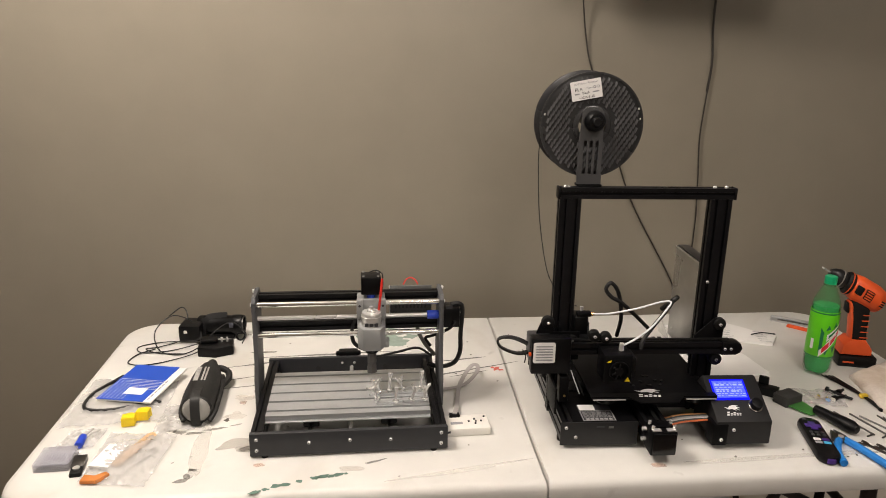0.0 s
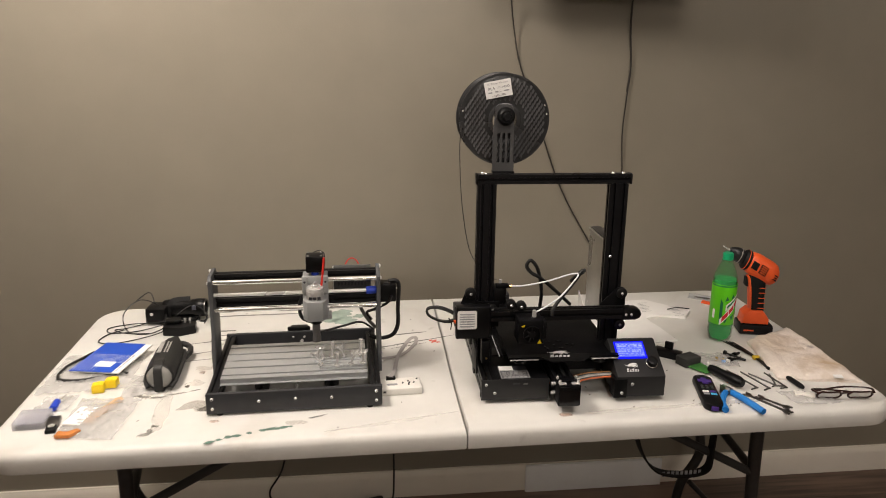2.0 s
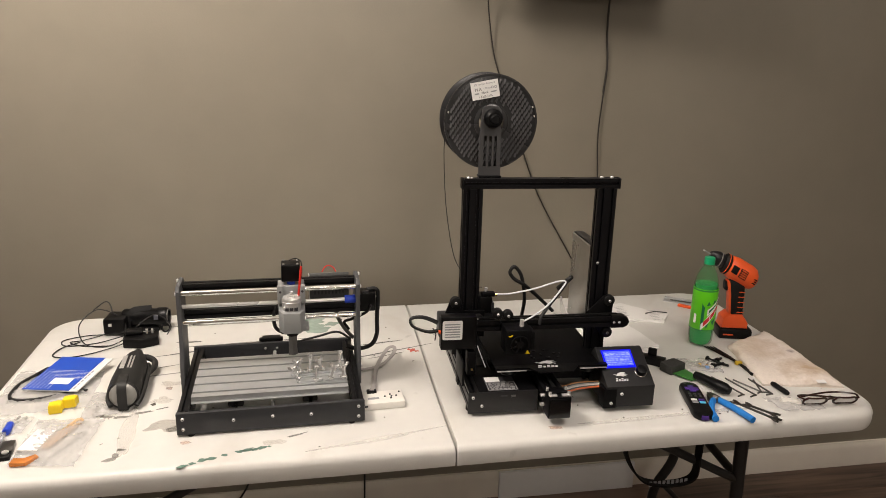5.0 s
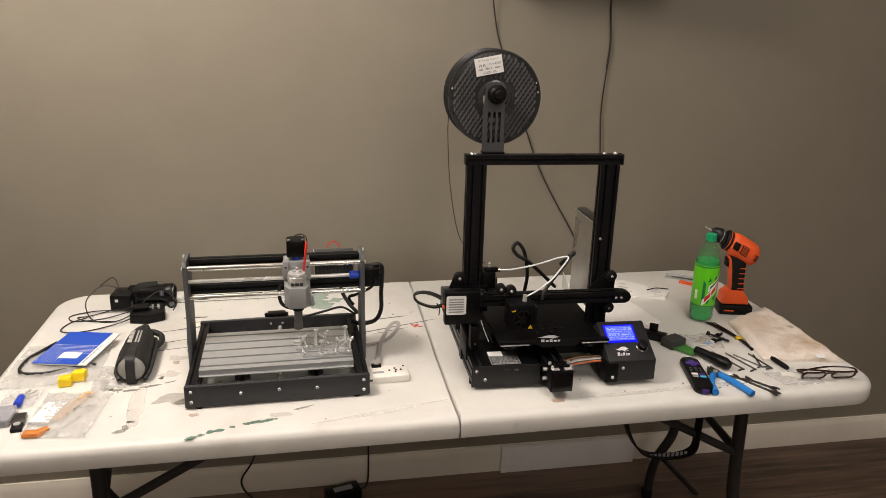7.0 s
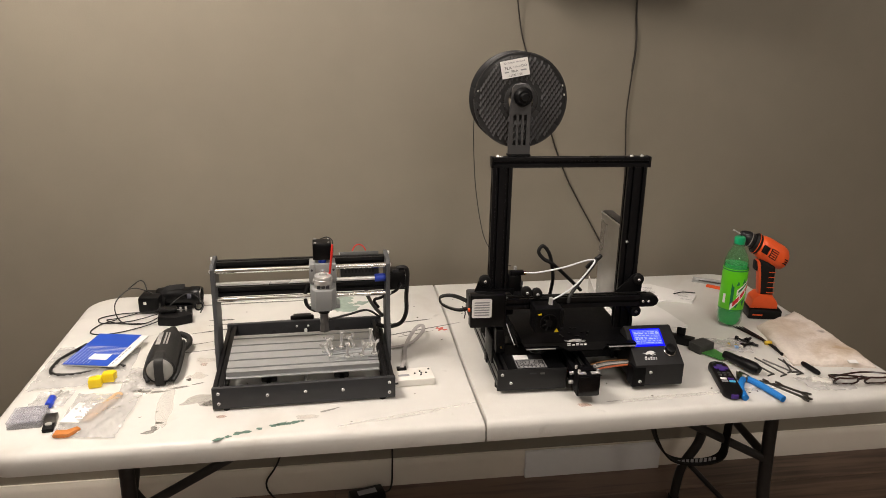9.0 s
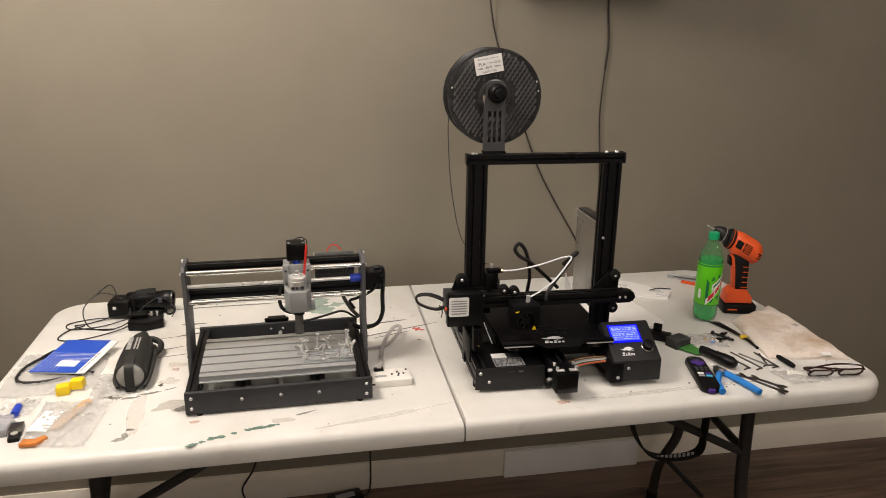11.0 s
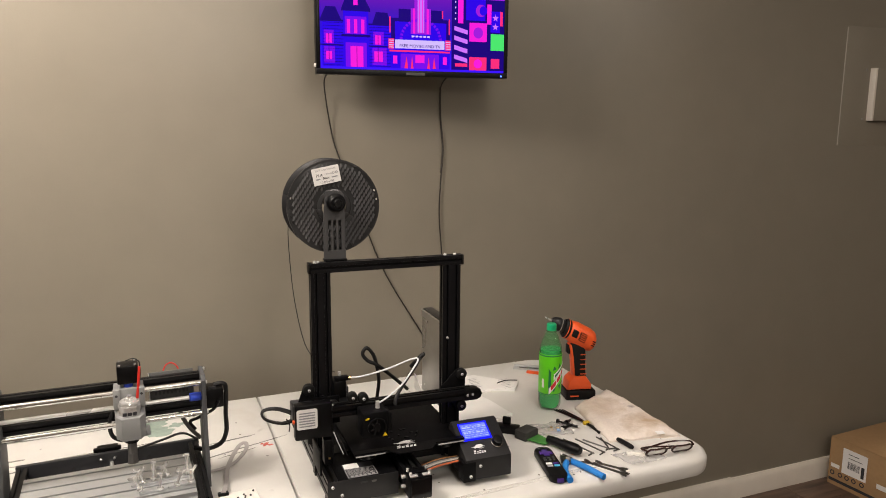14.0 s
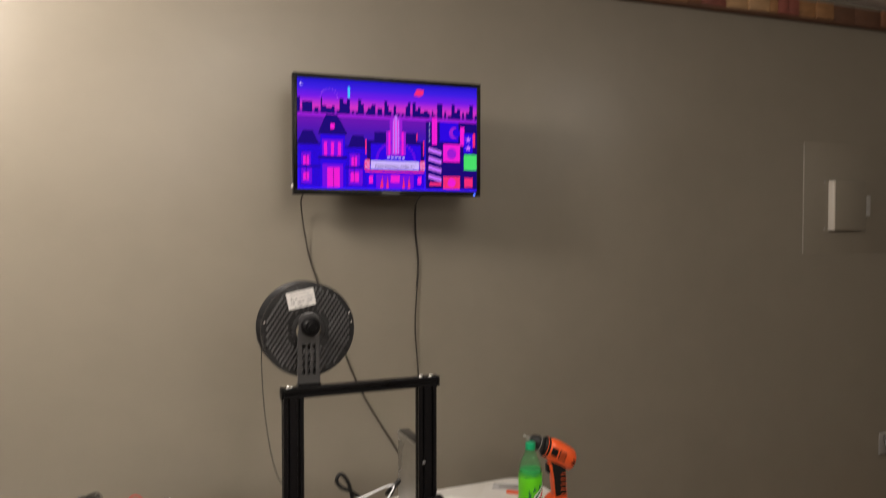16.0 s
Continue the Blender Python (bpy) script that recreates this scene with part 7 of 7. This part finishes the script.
for x, y in ((-0.009, 0.060), (0.009, 0.060), (-0.010, 0.012), (0.0, 0.012), (0.010, 0.012), (-0.010, 0.002), (0.0, 0.002), (0.010, 0.002)):
    part("button", cyl((x, y, 0.017), (x, y, 0.019), 0.0032, seg=12), mat("grey_button", (0.05, 0.05, 0.055), 0.4), rc)
for x, y, c in ((-0.0075, -0.014, PAPER), (0.0075, -0.014, PURPLE), (-0.0075, -0.025, GREYINK), (0.0075, -0.025, mat("cyan_button", (0.08, 0.45, 0.75), 0.4))):
    part("channel_button", box(x - 0.0062, x + 0.0062, y - 0.0035, y + 0.0035, 0.017, 0.019, 0.0006), c, rc)
part("cloth_tag", box(-0.007, 0.007, -0.0765, -0.071, 0.004, 0.013, 0.001), PURPLE, rc, "purple fabric tag")
# cutters
pc = thing("side_cutters", pose(0.972, 1.262, T), "side cutters with blue plastic handles", "pliers")
for pts in ([(-0.006, -0.004, 0.006), (-0.02, -0.022, 0.008), (-0.036, -0.05, 0.008), (-0.044, -0.08, 0.007)], [(0.008, -0.004, 0.006), (0.014, -0.03, 0.008), (0.022, -0.062, 0.008), (0.030, -0.094, 0.007)]):
    part("handle", tube(pts, 0.0068, 10), mat("blue_grip", (0.015, 0.19, 0.58), 0.45, var=0.06), pc, "blue grip")
part("jaw", prism([(-0.012, -0.008), (0.012, -0.008), (0.014, 0.006), (0.004, 0.030), (0.001, 0.012), (-0.002, 0.030), (-0.014, 0.006)], 0.010, "z", 0.001, bev=0.002), DARKSTEEL, pc)
part("pivot", cyl((0, 0.0, 0.011), (0, 0, 0.0135), 0.005, seg=14), STEEL, pc)
# hex keys
for a, b, c in (((1.028, 1.372), (1.052, 1.283), (1.036, 1.276)), ((1.056, 1.362), (1.078, 1.278), (1.062, 1.270)), ((1.070, 1.352), (1.100, 1.287), (1.114, 1.284)), ((1.108, 1.352), (1.118, 1.278), (1.102, 1.274)), ((1.116, 1.345), (1.100, 1.29), (1.088, 1.284))):
    k = solo("hex_key", tube([(a[0], a[1], T + 0.0018), (b[0] * 0.94 + a[0] * 0.06, b[1] * 0.94 + a[1] * 0.06, T + 0.0018), (b[0], b[1], T + 0.0018), (b[0] * 0.8 + c[0] * 0.2, b[1] * 0.8 + c[1] * 0.2, T + 0.0018), (c[0], c[1], T + 0.0018)], 0.0018, 6, 6), DARKSTEEL, Matrix(), "bent steel hex key lying on the table", "hex key", "hex keys")
# two open-ended spanners
for (x0, y0), (x1, y1) in (((1.013, 1.254), (1.058, 1.172)), ((1.034, 1.240), (1.068, 1.190))):
    L = math.hypot(x1 - x0, y1 - y0)
    w = thing("open_spanner", pose((x0 + x1) / 2, (y0 + y1) / 2, T, 0, 0, math.degrees(math.atan2(y1 - y0, x1 - x0))), "thin dark steel open-ended spanner", "spanner", "spanners")
    part("shaft", box(-L / 2 + 0.006, L / 2 - 0.006, -0.0032, 0.0032, 0, 0.0025, 0.0006), DARKSTEEL, w)
    for s in (-1, 1):
        part("jaw", prism([(s * (L / 2 - 0.010), -0.004), (s * (L / 2 - 0.002), -0.0085), (s * (L / 2 + 0.007), -0.0085), (s * (L / 2 + 0.006), -0.0035), (s * L / 2, -0.003), (s * L / 2, 0.003), (s * (L / 2 + 0.006), 0.0035), (s * (L / 2 + 0.007), 0.0085), (s * (L / 2 - 0.002), 0.0085), (s * (L / 2 - 0.010), 0.004)], 0.0026, "z", 0), DARKSTEEL, w)
# small screwdriver
a, b = (1.139, 1.362), (1.148, 1.266)
sd = thing("small_screwdriver", pose(a[0], a[1], T + 0.006, 0, 0, math.degrees(math.atan2(b[1] - a[1], b[0] - a[0]))), "small black-handled screwdriver lying beside the towel", "screwdriver")
part("blade", cyl((-0.010, 0, -0.003), (0.048, 0, 0), 0.0016, seg=8), STEEL, sd)
part("handle", lathe([(0, 0.045), (0.004, 0.045), (0.0058, 0.052), (0.0058, 0.090), (0.004, 0.097), (0, 0.098)], 16, m=pose(0, 0, 0, 0, 90, 0)), PLASTIC, sd)
# cable ties and clips
ct = thing("cable_ties", Matrix(), "bundle of black cable ties tied in yellow", "cable ties")
for k, o in enumerate((-0.006, -0.002, 0.002, 0.006)):
    part("tie", tube([(1.112 + o * 1.8, 1.532 - 0.5 * o, T + 0.003), (1.124 + o, 1.47, T + 0.004), (1.130 + o * 0.4, 1.43, T + 0.004), (1.134 + o * 1.2, 1.372, T + 0.003)], 0.0022, flat=(0.003, 0.0014)), PLASTIC, ct)
part("wrap", box(1.122, 1.138, 1.424, 1.434, T, T + 0.009, 0.002), mat("yellow_band", (0.62, 0.42, 0.03), 0.5), ct, "yellow band")
for x, y in ((1.129, 1.372), (1.135, 1.374), (1.141, 1.37)):
    part("tie_head", box(x - 0.003, x + 0.003, y - 0.004, y + 0.004, T, T + 0.006, 0.0008), PLASTIC, ct)
for x, y, turn, L in ((1.082, 1.436, -55, 0.05), (1.076, 1.425, 20, 0.034), (1.094, 1.452, 35, 0.02)):
    sc2 = thing("black_pin", pose(x, y, T, 0, 0, turn), "small black plastic pin on the table", "pin", "black pins")
    part("shaft", cyl((-L / 2, 0, 0.005), (L / 2, 0, 0.005), 0.004, 0.003, 10), PLASTIC, sc2)
    part("head", cyl((-L / 2 - 0.005, 0, 0.0065), (-L / 2, 0, 0.0065), 0.0062, seg=12), PLASTIC, sc2)
# eyeglasses, eraser, empty bag
gl = thing("eyeglasses", pose(1.208, 1.218, T, 0, 0, -4) @ Matrix.Diagonal((1, 1, 0.62, 1)), "dark brown folded plastic eyeglasses", "eyeglasses")
TORT = mat("brown_frame", (0.028, 0.010, 0.008), 0.22, var=0.3, scale=80)
for s in (-1, 1):
    pts = [(s * 0.034 + 0.026 * math.cos(2 * math.pi * k / 16), -0.006 - 0.010 * math.sin(2 * math.pi * k / 16) * 0.6, 0.021 + 0.017 * max(-0.85, min(0.85, 1.2 * math.sin(2 * math.pi * k / 16)))) for k in range(17)]
    part("rim", tube(pts, 0.0026, 8, 3), TORT, gl)
    bm = bmesh.new()
    bm.faces.new([bm.verts.new(p) for p in pts[:16]])
    part("lens", bm, CLEAR, gl)
part("bridge", tube([(-0.009, -0.006, 0.026), (0.0, -0.008, 0.030), (0.009, -0.006, 0.026)], 0.0026), TORT, gl)
part("temple", tube([(-0.061, -0.010, 0.032), (-0.062, 0.010, 0.030), (-0.02, 0.022, 0.018), (0.045, 0.016, 0.010)], 0.0028), TORT, gl)
part("temple", tube([(0.061, -0.010, 0.032), (0.064, 0.012, 0.030), (0.02, 0.030, 0.022), (-0.05, 0.026, 0.010)], 0.0028), TORT, gl)
solo("white_eraser", box(-0.020, 0.020, -0.008, 0.008, 0, 0.010, 0.002), WHITE, pose(1.132, 1.234, T, 0, 0, -22), "small white plastic block", "eraser")
bag([(1.082, 1.262), (1.19, 1.248), (1.195, 1.20), (1.10, 1.195)], 0.003, 9.0, "small empty clear plastic bag")

# ---- floor planks ----
planks = []
mesh_cache = {}
rng = random.Random(5)
LEN, WID = 1.22, 0.15
row = 0
y = WALL_Y
while y > -0.6:
    x = X0 - rng.uniform(0, LEN)
    while x < X1:
        x0, x1 = max(x, X0), min(x + LEN, X1)
        y0 = max(y - WID, -0.75)
        if x1 - x0 > 0.05:
            key = (round(x1 - x0, 3), round(y - y0, 3))
            if key not in mesh_cache:
                mesh_cache[key] = mesh_of("plank", box(0, x1 - x0 - 0.0015, 0, y - y0 - 0.0015, -0.006, 0.0, 0.0012, seg=1), FLOOR)
            ob = new("plank", mesh_cache[key])
            ob.location = (x0, y0, 0)
            ob.parent = floor_slab
        x += LEN
    y -= WID
bm = box(X0, X1, Y0, y, -0.006, 0.0)
part("plank_field", bm, FLOOR, floor_slab, kind="stuff")
